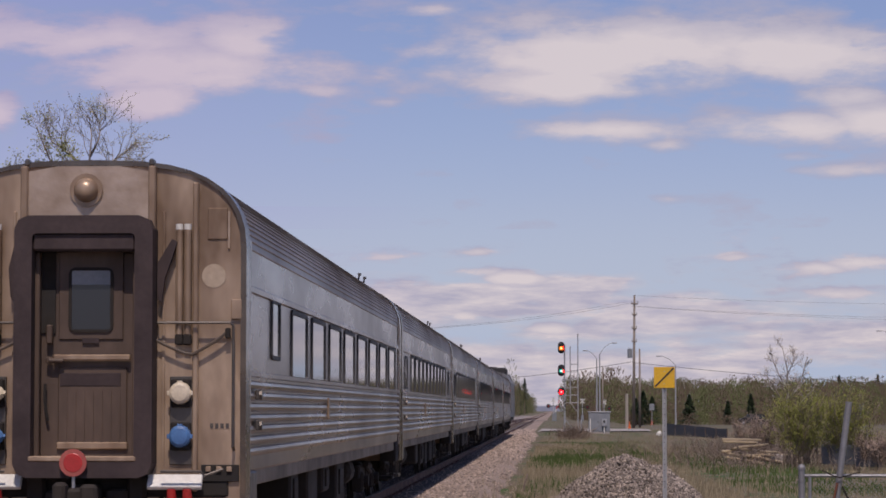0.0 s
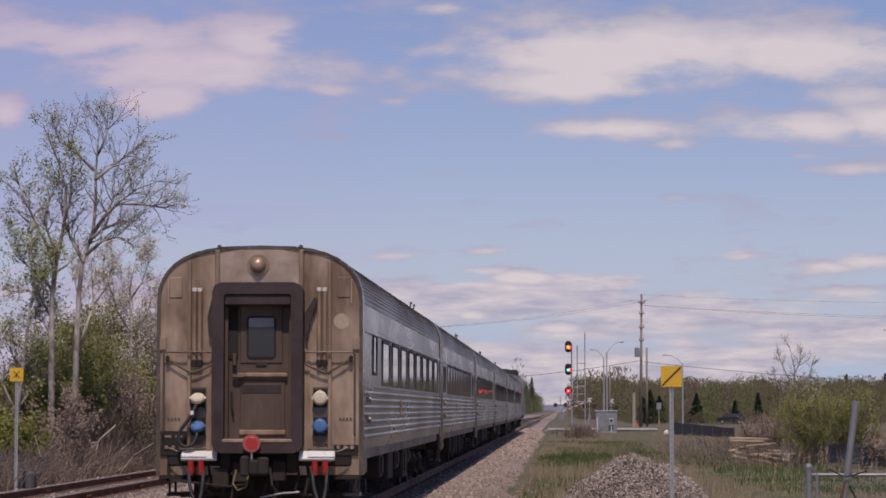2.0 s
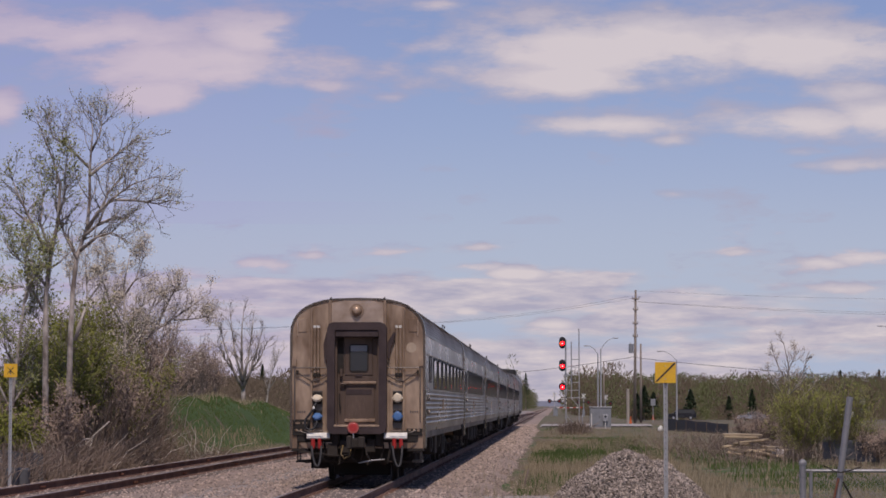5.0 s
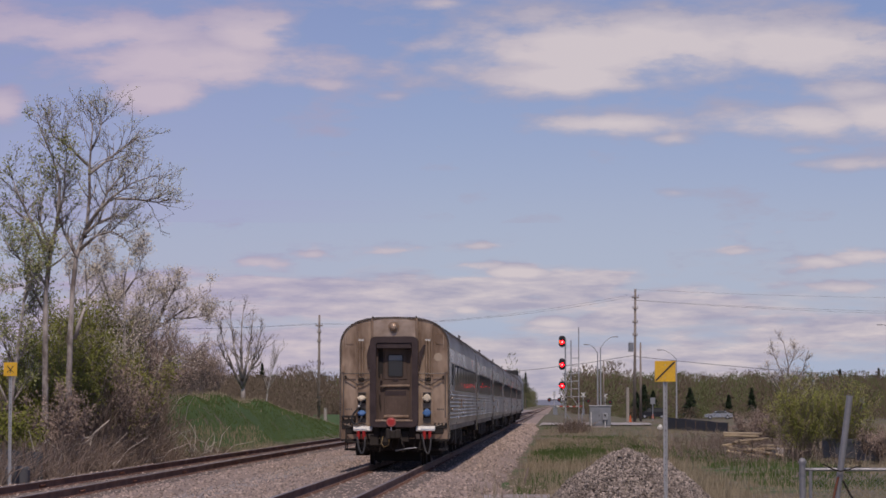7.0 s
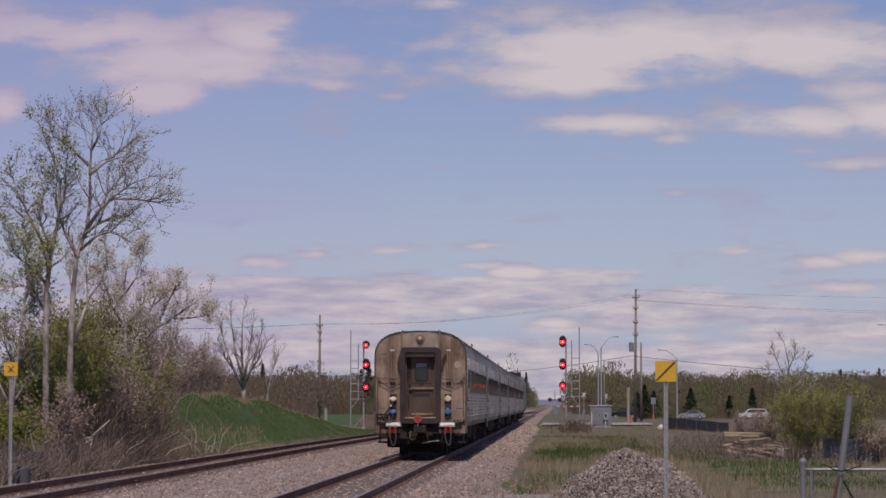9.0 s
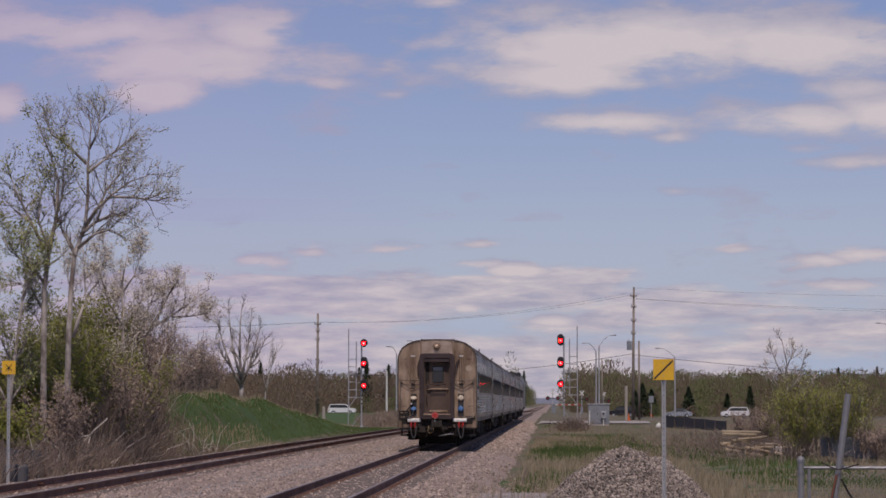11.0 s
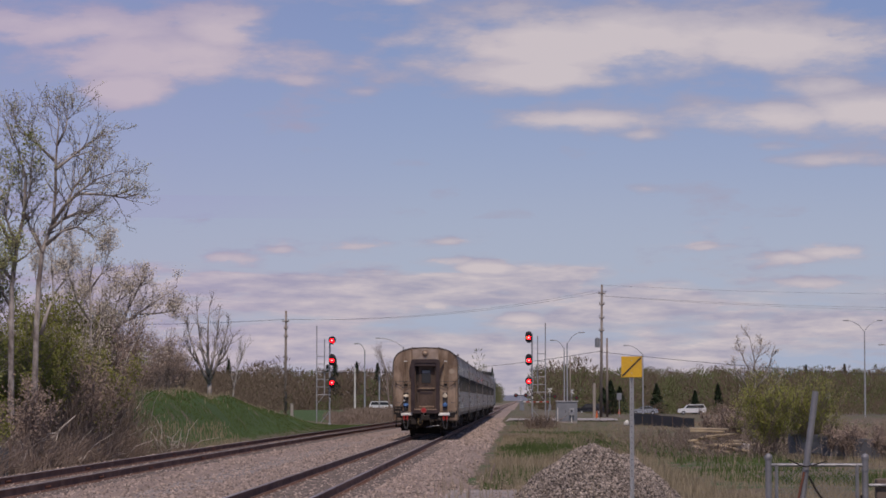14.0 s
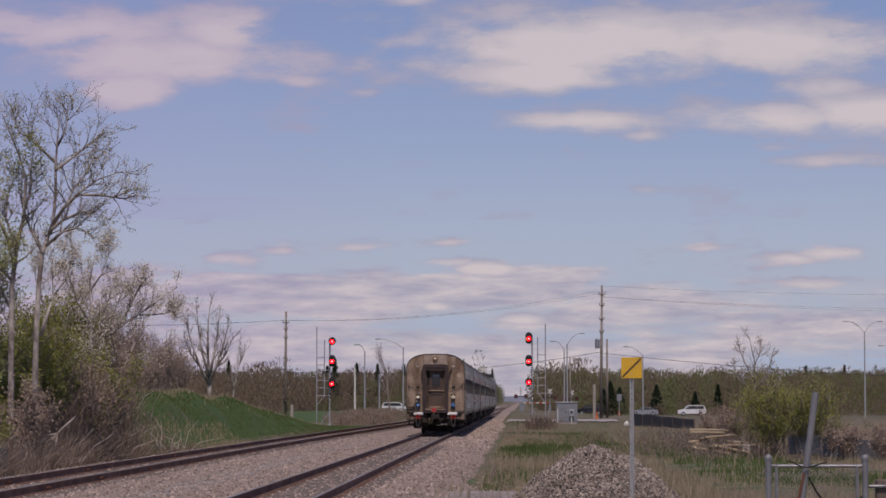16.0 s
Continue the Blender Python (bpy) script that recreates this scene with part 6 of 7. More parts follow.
brush("dead_branches", 120, lambda r: (r.uniform(-15.5, -13.2), r.uniform(64, 108)), DEADWOOD, 45, "bleached dead branches lying in the brush", 1.3, 0.016)
brush("brush_tangle", 1600, lambda r: (lambda y: (4.5 + r.gauss(0, 3.0) + y * 0.04, y))(r.uniform(90, 150)), TWIGGY, 42, "dead brown brush in the meadow", 0.9, 0.010)


def fallen_branch():
    t = thing("fallen_branch", "bleached fallen branch lying in the brush", "branch", at=pose(-14.7, 82, -0.35))
    g = Geo().tube([(-0.9, 0, 0.35), (-0.35, 0, 0.7), (0.2, 0, 0.85), (0.45, 0, 1.15), (0.9, 0, 1.55)], [0.03, 0.04, 0.035, 0.03, 0.015], 6)
    g.tube([(0.35, 0, 1.0), (0.25, 0, 0.5), (0.0, 0, 0.05)], [0.025, 0.025, 0.02], 6).tube([(-0.6, 0, 0.55), (-0.2, 0, 0.95), (0.35, 0, 1.02)], [0.015, 0.02, 0.025], 6).tube([(-0.35, 0, 0.7), (-0.15, 0, 0.25), (-0.1, 0, 0.0)], [0.02, 0.02, 0.02], 6)
    part("wood", g, DEADWOOD, t, smooth=True)


fallen_branch()
tagged(part("wooden_stake", Geo().tube([(-0.78, 66, -0.5), (-0.74, 66, -0.15), (-0.66, 66, 0.12)], [0.03, 0.026, 0.02], 6), BROWNBARK), "dark leaning wooden stake in the weeds", "stake")
tagged(part("wooden_stake", Geo().tube([(-1.02, 50.5, -0.5), (-1.0, 50.5, -0.1), (-1.0, 50.5, 0.05)], [0.02, 0.018, 0.012], 6), BROWNBARK), "thin dark stake beside the gravel", "stake")
tagged(part("dark_drum", Geo().box((-12.9, 63.5, -0.1), (0.55, 0.4, 0.6), ch=0.05), FENCEBLACK), "dark box lying in the brush", "box")

# the thicket to the right of the line
limbed_tree("small bare tree with fine grey twigs", 9.25, 106, 51, BARK, LEAFGREY,
            (0.075, ((0, 0), (0.03, 1.2), (-0.02, 2.2), (0.05, 3.0), (0.0, 3.8), (-0.2, 4.75))),
            ((0.04, ((0.0, 2.2), (-0.35, 2.8), (-0.65, 3.3), (-0.9, 3.6))), (0.04, ((0.03, 2.6), (0.4, 3.1), (0.6, 3.7), (0.75, 4.3))), (0.035, ((0.03, 2.0), (0.5, 2.5), (0.85, 2.9), (1.0, 3.2))),
             (0.035, ((0.04, 3.0), (-0.25, 3.5), (-0.5, 4.1), (-0.6, 4.5))), (0.03, ((0.0, 3.6), (0.25, 4.1), (0.35, 4.6)))),
            0.5, 0.03, 0.06, group="trees beside the meadow", twig=0.6, kids=9)
_rng = random.Random(91)
for k in range(18):
    x, y = 7.3 + 0.36 * k + _rng.uniform(-0.2, 0.2) + (1.6 if k < 4 else 0), 103 - 0.7 * k + _rng.uniform(-3, 3) + (20 if k < 4 else 0)
    green = 4 <= k <= 9
    tree("shrub", "yellow-green leafing shrub beside the meadow" if green else "bare brown shrub beside the meadow", "shrub", x, y, _rng.uniform(1.9, 2.6) if green else (1.7 if k < 4 else 1.1), 200 + k, BROWNBARK, LEAFBUSH if green else BUD, 0.025,
         (0, 0), 4 if green else 2, 0.030, 3, 0.34, 0.12, 0.75, 0.1, stems=8, fan=0.26, group="shrubs beside the meadow")


def timber_stack():
    s = thing("timber_stack", "weathered raw timber and pallets dumped in the grass", "timber pile", at=pose(7.45, 106, ground_z(7.45, 106) + 0.05))
    rng = random.Random(6)
    for k in range(17):
        l = rng.uniform(0.7, 1.8)
        x = rng.uniform(-0.8, 0.8) + 0.3
        z = 0.12 + 0.10 * (k // 2) * (1 - 0.35 * max(0, x))
        part("plank", Geo().box((0, 0, 0), (l, rng.uniform(0.12, 0.3), 0.07), ch=0.01), PALLET, s, at=pose(x, rng.uniform(-0.5, 0.5), z, rng.uniform(-8, 8), rng.uniform(-8, 16), rng.uniform(-50, 50)))
    part("block", Geo().box((0, 0, 0), (0.42, 0.3, 0.34), ch=0.03), PALECONC, s, "grey block", at=pose(1.35, -0.2, 0.18, 0, 8, 15))


timber_stack()
brush("brush_heap", 420, lambda r: (1.4 + r.gauss(0, 0.5), 196 + r.gauss(0, 1.0)), TWIGGY, 44, "heap of cut brown brush by the signal", 1.0, 0.02)
tagged(part("white_bag", Geo().spin([(0.05, 0), (0.2, 0.08), (0.22, 0.25), (0.12, 0.42), (0.03, 0.5)], pose(8.35, 214, -0.42, 0, 18), 9), WHITEPAINT), "crumpled white bag in the grass", "bag")


# ---- woods in the distance ----
def far_woods(name, n, place, mats, seed, label, size):
    """clumps of leaf and twig flakes heaped on many crowns"""
    rng = random.Random(seed)
    for mat, share in mats:
        g = Geo()
        for _ in range(int(n * share)):
            x, y, h, r = place(rng)
            z0 = ground_z(x, y)
            for j in range(120):
                a = rng.uniform(0, math.tau)
                k = rng.random() ** 0.5
                zz = h * (0.05 + 0.95 * rng.random())
                w = r * k * max(0.12, 1 - ((zz / h - 0.45) / 0.56) ** 2) ** 0.5
                c = Vector((x + math.cos(a) * w, y + math.sin(a) * w, z0 + zz))
                twig = j % 3 < 2 or zz > 0.75 * h
                s = size * rng.uniform(0.6, 1.5) * (1.5 if twig else 0.8)
                u = Vector((math.cos(a) * 0.45 + rng.gauss(0, 0.25), math.sin(a) * 0.3, 1.0)).normalized() if twig else Vector((rng.gauss(0, 1), rng.gauss(0, 1), rng.gauss(0, 1))).normalized()
                v = Vector((u.z, 0.2, -u.x)).normalized()
                t = 0.16 if twig else 0.6
                g.add([c - u * s, c + v * s * t, c + u * s, c - v * s * t], [(0, 1, 2, 3)])
        tagged(part(name, g, mat), label, "woods", kind="stuff")


far_woods("far_woods", 1500, lambda r: (lambda x, y: (x, y, 6.4 + 0.016 * (y - 470) + r.gauss(0, 0.7), 2.4))(r.uniform(3, 130), 470 + 180 * r.random()), ((WOODBROWN, 0.52), (WOODGREEN, 0.48)), 61, "brown and green spring woods beyond the road", 0.21)
far_woods("far_woods", 1300, lambda r: (lambda x, y: (x, y, 5.8 + 0.016 * (y - 462) + r.gauss(0, 0.8), 2.4))(r.uniform(-150, -18), 462 + 180 * r.random()), ((WOODBROWN, 0.8), (WOODGREEN, 0.2)), 62, "brown spring woods beyond the road and the bank", 0.23)
far_woods("far_woods", 260, lambda r: (lambda q, y: (-0.086 * y - q, y, 5.0 + r.gauss(0, 0.6), 1.8))(r.uniform(1, 32), r.uniform(235, 390)), ((WOODBROWN, 1.0),), 63, "brown thicket behind the bank", 0.11)
far_woods("far_woods", 160, lambda r: (lambda y: (-9.0 - r.uniform(0, 9) - 0.002 * y, y, 10.0 + r.gauss(0, 1.4), 2.5))(r.uniform(600, 1900)), ((WOODGREEN, 0.8), (WOODBROWN, 0.2)), 64, "trees along the line beyond the crossing", 0.25)
far_woods("far_woods", 160, lambda r: (lambda y: (3.6 + 0.002 * y + r.uniform(0, 10), y, 8.6 + r.gauss(0, 1.2), 2.5))(r.uniform(460, 1500)), ((WOODBROWN, 0.7), (WOODGREEN, 0.3)), 65, "bare trees along the line beyond the crossing", 0.25)
far_woods("far_bushes", 240, lambda r: (lambda x: (x, r.uniform(450, 462), 2.2 + r.gauss(0, 0.4), 1.6))(r.choice((r.uniform(-60, -13), r.uniform(4, 90)))), ((WOODBROWN, 0.75), (WOODGREEN, 0.25)), 66, "low brown bushes along the road", 0.15)
far_woods("far_bushes", 120, lambda r: (r.uniform(-17, -12.5), r.uniform(226, 300), 0.75 + r.gauss(0, 0.15), 1.0), ((TWIGGY, 1.0),), 67, "low greyish brush beyond the signal", 0.09)


def conifer(x, y, h, r, seed):
    rng = random.Random(seed)
    t = thing("conifer", "dark green conifer tree", "tree", at=pose(x, y, ground_z(x, y) - 0.1), group="conifers in the distance")
    part("trunk", Geo().cyl((0, 0, 0), (0, 0, h * 0.95), 0.03 * h ** 0.8, 0.02, 6), BROWNBARK, t)
    g = Geo()
    for _ in range(1300):
        k = rng.random() ** 0.7
        w = r * (1 - k) * (0.75 + 0.5 * ((k * 7) % 1.0)) * rng.random() ** 0.5 + 0.04
        a = rng.uniform(0, math.tau)
        c = Vector((math.cos(a) * w, math.sin(a) * w, h * (0.06 + 0.94 * k)))
        s = 0.27 * rng.uniform(0.6, 1.3)
        u = Vector((math.cos(a), math.sin(a), -0.45 + rng.gauss(0, 0.25))).normalized()
        v = Vector((-math.sin(a), math.cos(a), rng.gauss(0, 0.3))).normalized()
        g.add([c - u * s, c + v * s * 0.45, c + u * s, c - v * s * 0.45], [(0, 1, 2, 3)])
    part("crown", g, CONIFER, t)


for k, (x, y, h, r) in enumerate(((15.1, 452, 5.9, 2.3), (16.7, 454, 4.9, 2.0), (23.0, 454, 5.4, 2.0), (29.6, 455, 4.2, 1.2), (33.5, 455, 5.4, 1.3), (14.0, 456, 4.7, 1.9))):
    conifer(x, y, h, r, 300 + k)
for k, (x, y, h) in enumerate(((-33, 470, 9.5), (-31, 500, 9.2), (-26, 480, 8.6), (-53, 480, 9.4), (-23, 520, 9.2), (-38, 520, 9.0), (75, 620, 10.5), (64, 600, 10.0), (96, 620, 10.5), (100, 640, 10.2))):
    conifer(x, y, h, 1.9, 320 + k)
for k, (x, y, h, r) in enumerate(((-9.9, 900, 13.0, 3.2), (-11.6, 880, 11.0, 3.4), (-13.4, 900, 10.0, 3.2))):
    conifer(x, y, h, r, 340 + k)
tree("tree", "leafless tree behind the street lamps", "tree", -20.5, 415, 8.6, 73, BROWNBARK, None, 0.2, (0, 0), 0, 0.05, 3, 0.45, 0.1, 0.7)

# low far hills; their haze is in the material, not in the air
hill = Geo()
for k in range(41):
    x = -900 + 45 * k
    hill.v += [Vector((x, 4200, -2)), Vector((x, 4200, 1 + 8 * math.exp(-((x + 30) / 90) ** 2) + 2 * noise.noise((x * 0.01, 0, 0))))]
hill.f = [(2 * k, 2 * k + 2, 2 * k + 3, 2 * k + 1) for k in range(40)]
tagged(part("backdrop", hill, HAZEHILL), "far hills on the horizon, blue haze put into their colour", "hills", kind="structure")


# ---- road vehicles ----
def vehicle(name, label, x, z0, way, paint, boxy):
    """side-on road vehicle about 4.6 m long; way: +1 heads to +x"""
    v = thing(name, label, "car", at=pose(x, 440 if way < 0 else 443, z0, 0, 0, 0 if way > 0 else 180), group="cars waiting at the crossing")
    if boxy:
        side = [(-2.3, 0.35), (2.25, 0.35), (2.32, 0.6), (2.25, 0.95), (1.35, 1.08), (0.75, 1.66), (0.4, 1.74), (-1.9, 1.72), (-2.25, 1.15), (-2.34, 0.7)]
        glass = [(1.12, 1.10), (0.68, 1.60), (-1.85, 1.62), (-2.05, 1.12)]
    else:
        side = [(-2.25, 0.32), (2.25, 0.32), (2.3, 0.55), (2.15, 0.80), (1.1, 0.94), (0.3, 1.40), (-0.9, 1.42), (-1.65, 1.02), (-2.2, 0.96), (-2.3, 0.6)]
        glass = [(0.9, 0.97), (0.25, 1.34), (-0.85, 1.36), (-1.45, 1.0)]
    part("body", Geo().prism(side, -0.86, 0.86), paint, v)
    for s in (-1, 1):
        part("window", Geo().prism(glass, s * 0.865 - 0.008, s * 0.865 + 0.008), PANE, v)
        for wx in (-1.4, 1.42):
            w = part("wheel", Geo().cyl((wx, s * 0.70, 0.33), (wx, s * 0.90, 0.33), 0.33, n=16), TYRE, v)
            part("rim", Geo().cyl((wx, s * 0.895, 0.33), (wx, s * 0.91, 0.33), 0.19, n=12), GALV, w)
        part("headlight", Geo().box((2.24, s * 0.62, 0.75), (0.08, 0.34, 0.14), ch=0.02), WHITEPAINT, v)
        part("tail_light", Geo().box((-2.28, s * 0.66, 0.85), (0.08, 0.26, 0.2), ch=0.02), REDPAINT, v)
    part("windscreen", Geo().prism([(p[0] + 0.02, p[1]) for p in ([(1.3, 1.1), (0.76, 1.62), (0.74, 1.60), (1.26, 1.09)] if boxy else [(1.05, 0.97), (0.32, 1.37), (0.30, 1.35), (1.02, 0.96)])], -0.72, 0.72), PANE, v)
    return v


def at_px(px):
    return (px - 982) * 440 / 4700


SEDAN = vehicle("silver_sedan", "silver sedan waiting on the road", at_px(1198), -0.84, -1, CARSILVER, False)
SUV = vehicle("white_suv", "white sport utility car waiting on the road", at_px(1282), -0.84, -1, CARWHITE, True)
DARK = vehicle("dark_suv", "dark sport utility car stopped at the crossing", at_px(1103), -0.72, -1, CARDARK, True)
VAN = vehicle("white_suv", "white sport utility car coming to the crossing", at_px(757), -0.34, 1, CARWHITE, True)


# ---- clouds ----
def cloud_material(name, spots, low, seed):
    """white and grey cloud on clear air; u and v run in hundredths of the view across and up"""
    m = bpy.data.materials.new(name)
    m.use_nodes = True
    nt = m.node_tree
    nt.nodes.clear()

    def math_(op, a, b=None, c=None):
        n = nt.nodes.new("ShaderNodeMath")
        n.operation = op
        for i, v in enumerate((a, b, c)):
            if v is None:
                continue
            if isinstance(v, (int, float)):
                n.inputs[i].default_value = v
            else:
                nt.links.new(v, n.inputs[i])
        return n.outputs[0]

    co, sp = nt.nodes.new("ShaderNodeTexCoord"), nt.nodes.new("ShaderNodeSeparateXYZ")
    nt.links.new(co.outputs["Object"], sp.inputs["Vector"])
    u = math_("MULTIPLY", math_("ARCTAN2", sp.outputs["X"], sp.outputs["Y"]), 47.0)
    v = math_("MULTIPLY", sp.outputs["Z"], 47.0 / SKY_R)
    cb = nt.nodes.new("ShaderNodeCombineXYZ")
    nt.links.new(u, cb.inputs["X"])
    nt.links.new(v, cb.inputs["Y"])
    cb.inputs["Z"].default_value = seed

    def puff(scale, sx, sy, detail, rough=0.55):
        mp, n = nt.nodes.new("ShaderNodeMapping"), nt.nodes.new("ShaderNodeTexNoise")
        mp.inputs["Scale"].default_value = (sx, sy, 1)
        nt.links.new(cb.outputs[0], mp.inputs["Vector"])
        nt.links.new(mp.outputs["Vector"], n.inputs["Vector"])
        n.inputs["Scale"].default_value, n.inputs["Detail"].default_value, n.inputs["Roughness"].default_value = scale, detail, rough
        return n.outputs["Fac"]
    wob, fine = puff(0.62, 0.7, 1.8, 5), puff(2.2, 0.6, 1.8, 6, 0.55)
    dens = body = None
    for px, py, hw, hh, w in spots:
        dx = math_("MULTIPLY", math_("SUBTRACT", u, (px - 982) / 100), 100 / hw)
        for drop, grow_ in ((0.0, 1.2), (0.22, 1.0)):
            dy = math_("MULTIPLY", math_("SUBTRACT", v, (715 - py - drop * hh) / 100), 100 / (hh * grow_))
            r = math_("ADD", math_("MULTIPLY", dx, dx), math_("MULTIPLY", dy, dy))
            e = math_("MULTIPLY", math_("POWER", 2.718, math_("MULTIPLY", r, -0.8)), w)
            if drop:
                body = e if body is None else math_("MAXIMUM", body, e)
            else:
                dens = e if dens is None else math_("MAXIMUM", dens, e)
    ragged = math_("ADD", math_("MULTIPLY", math_("SUBTRACT", wob, 0.5), 1.6), math_("MULTIPLY", math_("SUBTRACT", fine, 0.5), 1.5 if low else 0.8))
    shape = math_("ADD", dens, ragged)
    glow = math_("ADD", body, math_("MULTIPLY", ragged, 0.55))
    # cloud tones turn pinkish to the left, copying the lens's tint
    side = ramp(nt, u, -9.0 if low else -7.0, -2.0 if low else 0.5)
    shade = mixed(nt, side, CLOUD_SHADE_TINTED, CLOUD_SHADE)
    white = mixed(nt, side, CLOUD_LIT_TINTED, CLOUD_LIT)
    if low:
        # the soft banded deck over the horizon, broken towards the open side
        bands, lumps = puff(0.9, 0.42, 2.2, 5, 0.55), puff(1.7, 0.5, 2.6, 5, 0.6)
        edge = math_("ADD", v, math_("MULTIPLY", math_("SUBTRACT", wob, 0.5), 1.1))
        layer = math_("ADD", math_("MULTIPLY", math_("SUBTRACT", bands, 0.42), 2.6), ramp(nt, edge, 2.55, 2.05, -0.6, 0.42))
        layer = math_("ADD", layer, ramp(nt, u, 0.5, 6.0, 0.10, -0.22))
        shape = math_("MAXIMUM", shape, layer)
        glow = math_("MAXIMUM", glow, ramp(nt, math_("ADD", lumps, math_("MULTIPLY", layer, 0.12)), 0.44, 0.78, 0.25, 0.85))
    cover = ramp(nt, shape, 0.16, 0.62)
    col = mixed(nt, ramp(nt, glow, 0.28, 0.85), shade, white)
    if low:
        # pale blue air between the low clouds
        haze = ramp(nt, v, 3.6, 1.0, 0.0, 0.8)
        col = mixed(nt, cover, (0.40, 0.55, 0.735), col)
        cover = math_("MAXIMUM", cover, haze)
    # lavender lens shading painted over the sky, thickening to one side
    lens_tint = ramp(nt, u, -2.0, -9.0, 0.0, 0.28)
    col = mixed(nt, math_("DIVIDE", cover, math_("MAXIMUM", math_("ADD", cover, lens_tint), 0.001)), (0.44, 0.40, 0.68), col)
    cover = math_("MAXIMUM", cover, lens_tint)
    em, tr, mx, out = nt.nodes.new("ShaderNodeEmission"), nt.nodes.new("ShaderNodeBsdfTransparent"), nt.nodes.new("ShaderNodeMixShader"), nt.nodes.new("ShaderNodeOutputMaterial")
    nt.links.new(col, em.inputs["Color"])
    nt.links.new(math_("MULTIPLY", cover, 0.93), mx.inputs[0])
    nt.links.new(tr.outputs[0], mx.inputs[1])
    nt.links.new(em.outputs[0], mx.inputs[2])
    nt.links.new(mx.outputs[0], out.inputs["Surface"])
    return m


SKY_R = 4500.0
CLOUD_SHADE, CLOUD_LIT = (0.445, 0.455, 0.555), (0.75, 0.71, 0.69)
# the same two tones with the lens's left-hand tint mixed in
CLOUD_SHADE_TINTED, CLOUD_LIT_TINTED = (0.45, 0.43, 0.555), (0.72, 0.64, 0.655)
HIGH = [(160, 55, 230, 42, 0.8), (450, 50, 90, 45, 0.95), (330, 105, 230, 50, 0.95), (285, 160, 95, 36, 1.0), (570, 145, 70, 13, 0.5), (10, 190, 42, 26, 0.9), (1090, 70, 310, 62, 1.0), (1430, 80, 200, 48, 0.95),
        (800, 75, 90, 26, 0.6), (1010, 130, 160, 34, 0.95), (1065, 215, 140, 22, 0.9), (1190, 245, 45, 12, 0.55), (1420, 212, 160, 28, 0.95), (1580, 205, 140, 36, 0.95), (1500, 292, 110, 13, 0.5), (770, 2, 80, 14, 0.5), (1420, 270, 60, 9, 0.45), (1190, 342, 34, 9, 0.45), (1490, 165, 130, 24, 0.5), (690, 168, 30, 8, 0.4), (425, 352, 24, 9, 0.4)]
LOW = [(690, 437, 120, 13, 0.55), (845, 430, 32, 8, 0.45), (465, 462, 55, 13, 0.72), (1315, 403, 50, 13, 0.6), (1375, 403, 30, 12, 0.5), (550, 447, 45, 8, 0.5), (925, 478, 75, 14, 0.95), (840, 466, 50, 10, 0.75), (1535, 450, 70, 16, 0.8), (1450, 462, 60, 12, 0.6), (1300, 442, 70, 9, 0.5), (825, 545, 34, 10, 0.95), (1500, 508, 90, 10, 0.65), (980, 570, 40, 10, 0.9)]


def cloud_sheet(r, v0, v1, mat, label):
    g = Geo()
    n, k = 48, 8
    for j in range(k + 1):
        for i in range(n + 1):
            a = radians(-32 + 64 * i / n)
            g.v.append(Vector((math.sin(a) * r, math.cos(a) * r, r * (v0 + (v1 - v0) * j / k) / 47)))
    g.f = [(j * (n + 1) + i, j * (n + 1) + i + 1, (j + 1) * (n + 1) + i + 1, (j + 1) * (n + 1) + i) for j in range(k) for i in range(n)]
    return tagged(part("cloud_backdrop", g, mat, smooth=True), label, "clouds", kind="structure")


CLOUDS_HIGH = cloud_sheet(SKY_R, 3.2, 12.0, cloud_material("high_cloud", HIGH, False, 1.7), "drifting white and lavender cumulus clouds")
CLOUDS_LOW = cloud_sheet(SKY_R + 60, 0.0, 3.6, cloud_material("low_cloud", LOW, True, 5.2), "low banded clouds towards the horizon")


# ---- what moves ----
def train_y(t):
    return 25.25 + 6.72 * t + 0.0135 * t * t


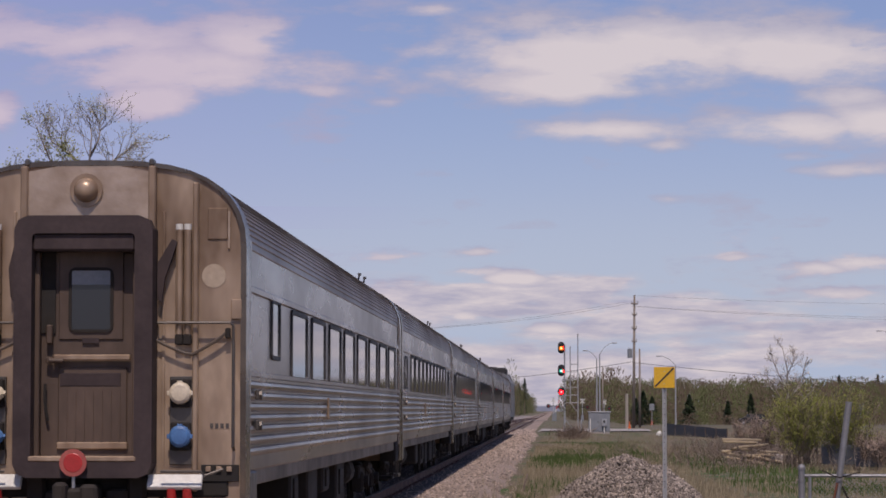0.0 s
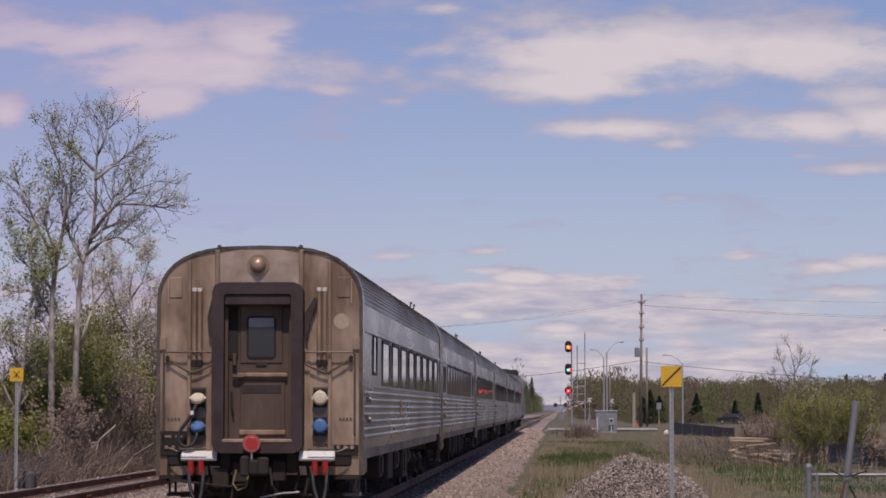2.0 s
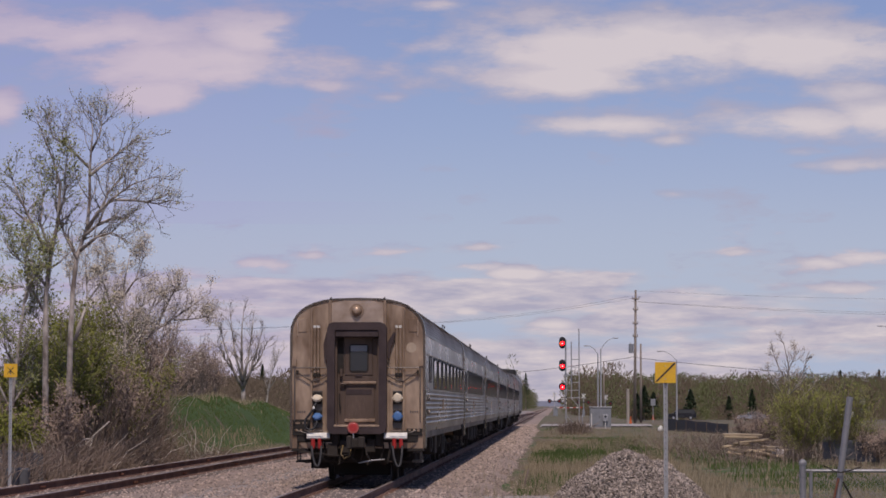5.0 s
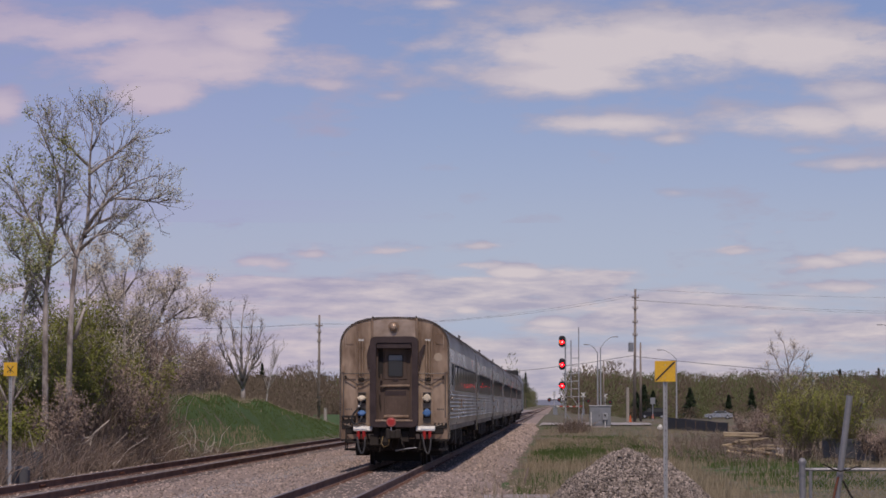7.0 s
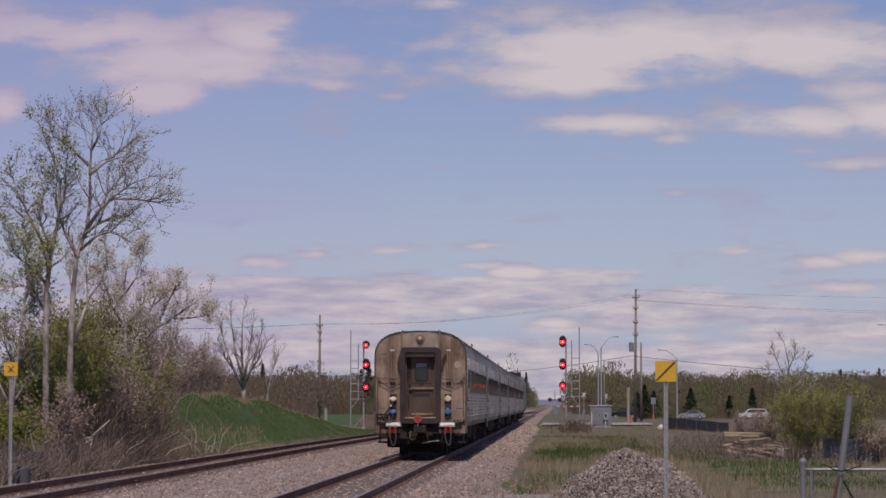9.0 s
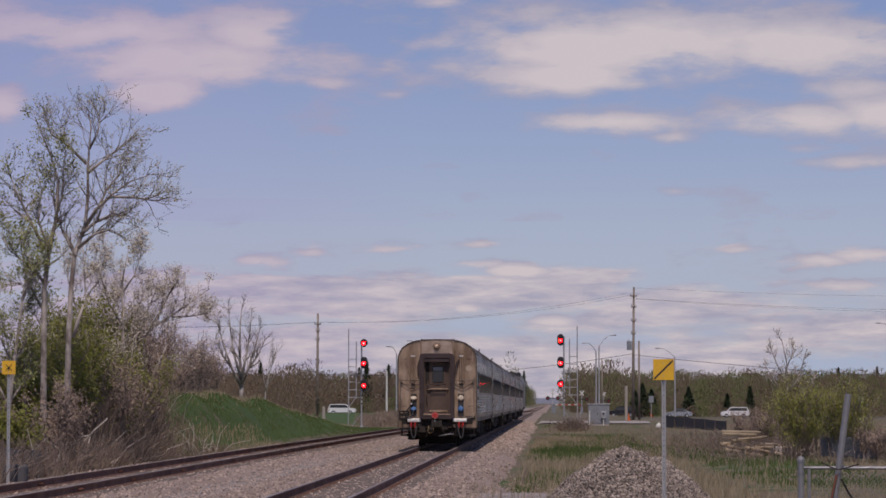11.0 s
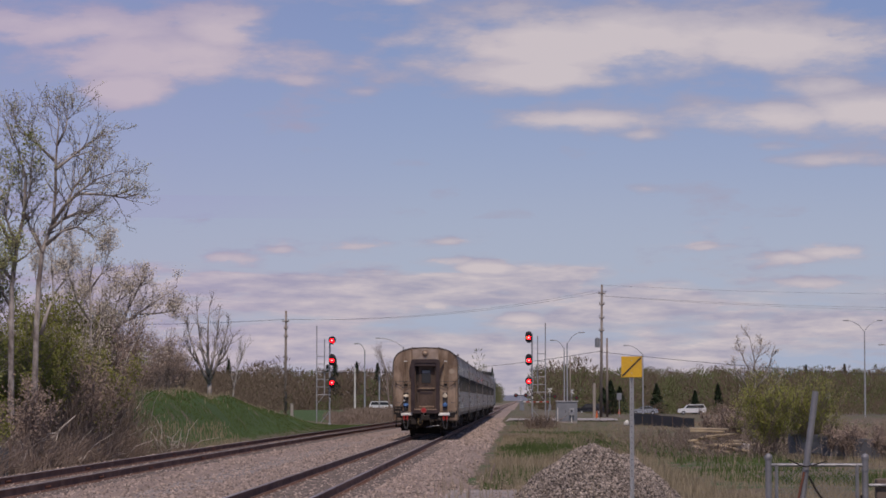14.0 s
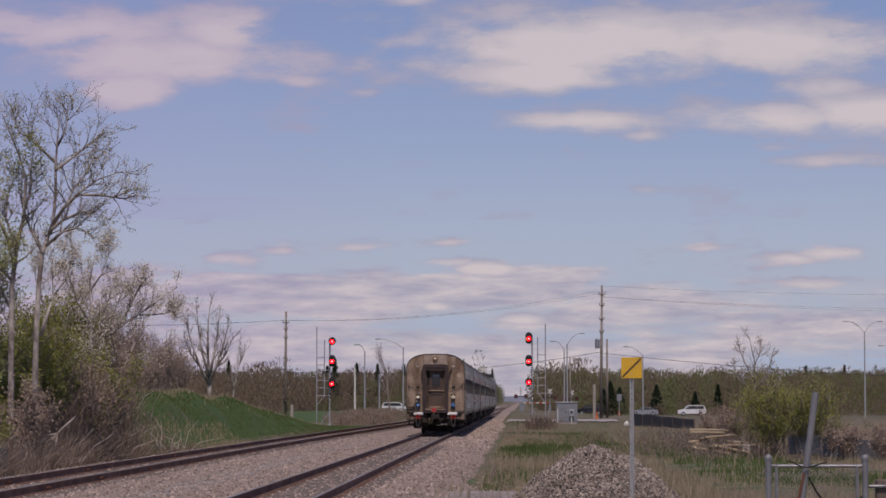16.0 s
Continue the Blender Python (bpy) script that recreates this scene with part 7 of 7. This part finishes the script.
def motions():
    steps = [0.5 * k for k in range(33)]
    for ob, off in TRAIN:
        walk(ob, [(t, pose(MAIN - 0.045 * (1 - smooth(0.0, 2.5, t)), train_y(t) + off, 0)) for t in steps])
    # wheels roll on the rails, turning about the axle
    ticks = [0.1 * k for k in range(161)]
    for ob in SETS:
        y = ob.location.y
        walk(ob, [(t, Matrix.Translation((0, y, 0.46)) @ Matrix.Rotation(-(train_y(t) - train_y(0)) / 0.46, 4, "X")) for t in ticks])
    # signal lenses: the middle one winks green, then both turn to red
    flips = [(0.0, 0), (0.2, 0), (0.35, 80), (0.65, 80), (0.8, 0), (1.2, 0), (1.35, 80), (1.65, 80), (1.8, 0), (2.2, 0), (2.35, 80), (2.65, 80), (2.8, 0), (3.3, 0), (3.37, -65), (3.45, -130), (16.0, -130)]
    walk(DRUM_MID, [(t, pose(0, -0.18, -0.06, 0, 0, a)) for t, a in flips])
    walk(DRUM_TOP, [(t, pose(0, -0.18, -0.06, 0, 0, a)) for t, a in ((0.0, 0), (3.3, 0), (3.37, -65), (3.45, -130), (16.0, -130))])
    walk(GATE_ARM, [(t, pose(0, 0, 1.5, 0, -a, 0)) for t, a in ((0.0, 72), (0.7, 58), (1.5, 35), (2.0, 22), (3.0, 9), (4.0, 0), (16.0, 0))])
    for ob, rows in ((SEDAN, ((0.0, 1480), (6.5, 1284), (7.5, 1256), (8.5, 1230), (9.5, 1214), (11.3, 1200), (12.0, 1198), (16.0, 1198))),
                     (SUV, ((0.0, 1700), (6.5, 1420), (8.5, 1345), (9.2, 1324), (11.3, 1298), (12.0, 1288), (12.6, 1282), (16.0, 1282))),
                     (DARK, ((0.0, 1330), (5.0, 1205), (6.5, 1168), (7.5, 1138), (8.5, 1104), (9.2, 1103), (16.0, 1103)))):
        walk(ob, [(t, pose(at_px(p), 440, ob.location.z, 0, 0, 180)) for t, p in rows])
    walk(VAN, [(t, pose(at_px(p), 443, VAN.location.z)) for t, p in ((0.0, -200), (9.0, 440), (11.3, 627), (12.0, 669), (12.5, 691), (13.0, 708), (13.5, 723), (14.0, 736), (15.0, 752), (16.0, 758))])
    walk(CLOUDS_HIGH, [(t, pose(0, 0, EYE[2], 0, 0, -0.014 * (t - 7))) for t in (0.0, 8.0, 16.0)])
    walk(CLOUDS_LOW, [(t, pose(0, 0, EYE[2], 0, 0, -0.005 * (t - 7))) for t in (0.0, 8.0, 16.0)])


motions()
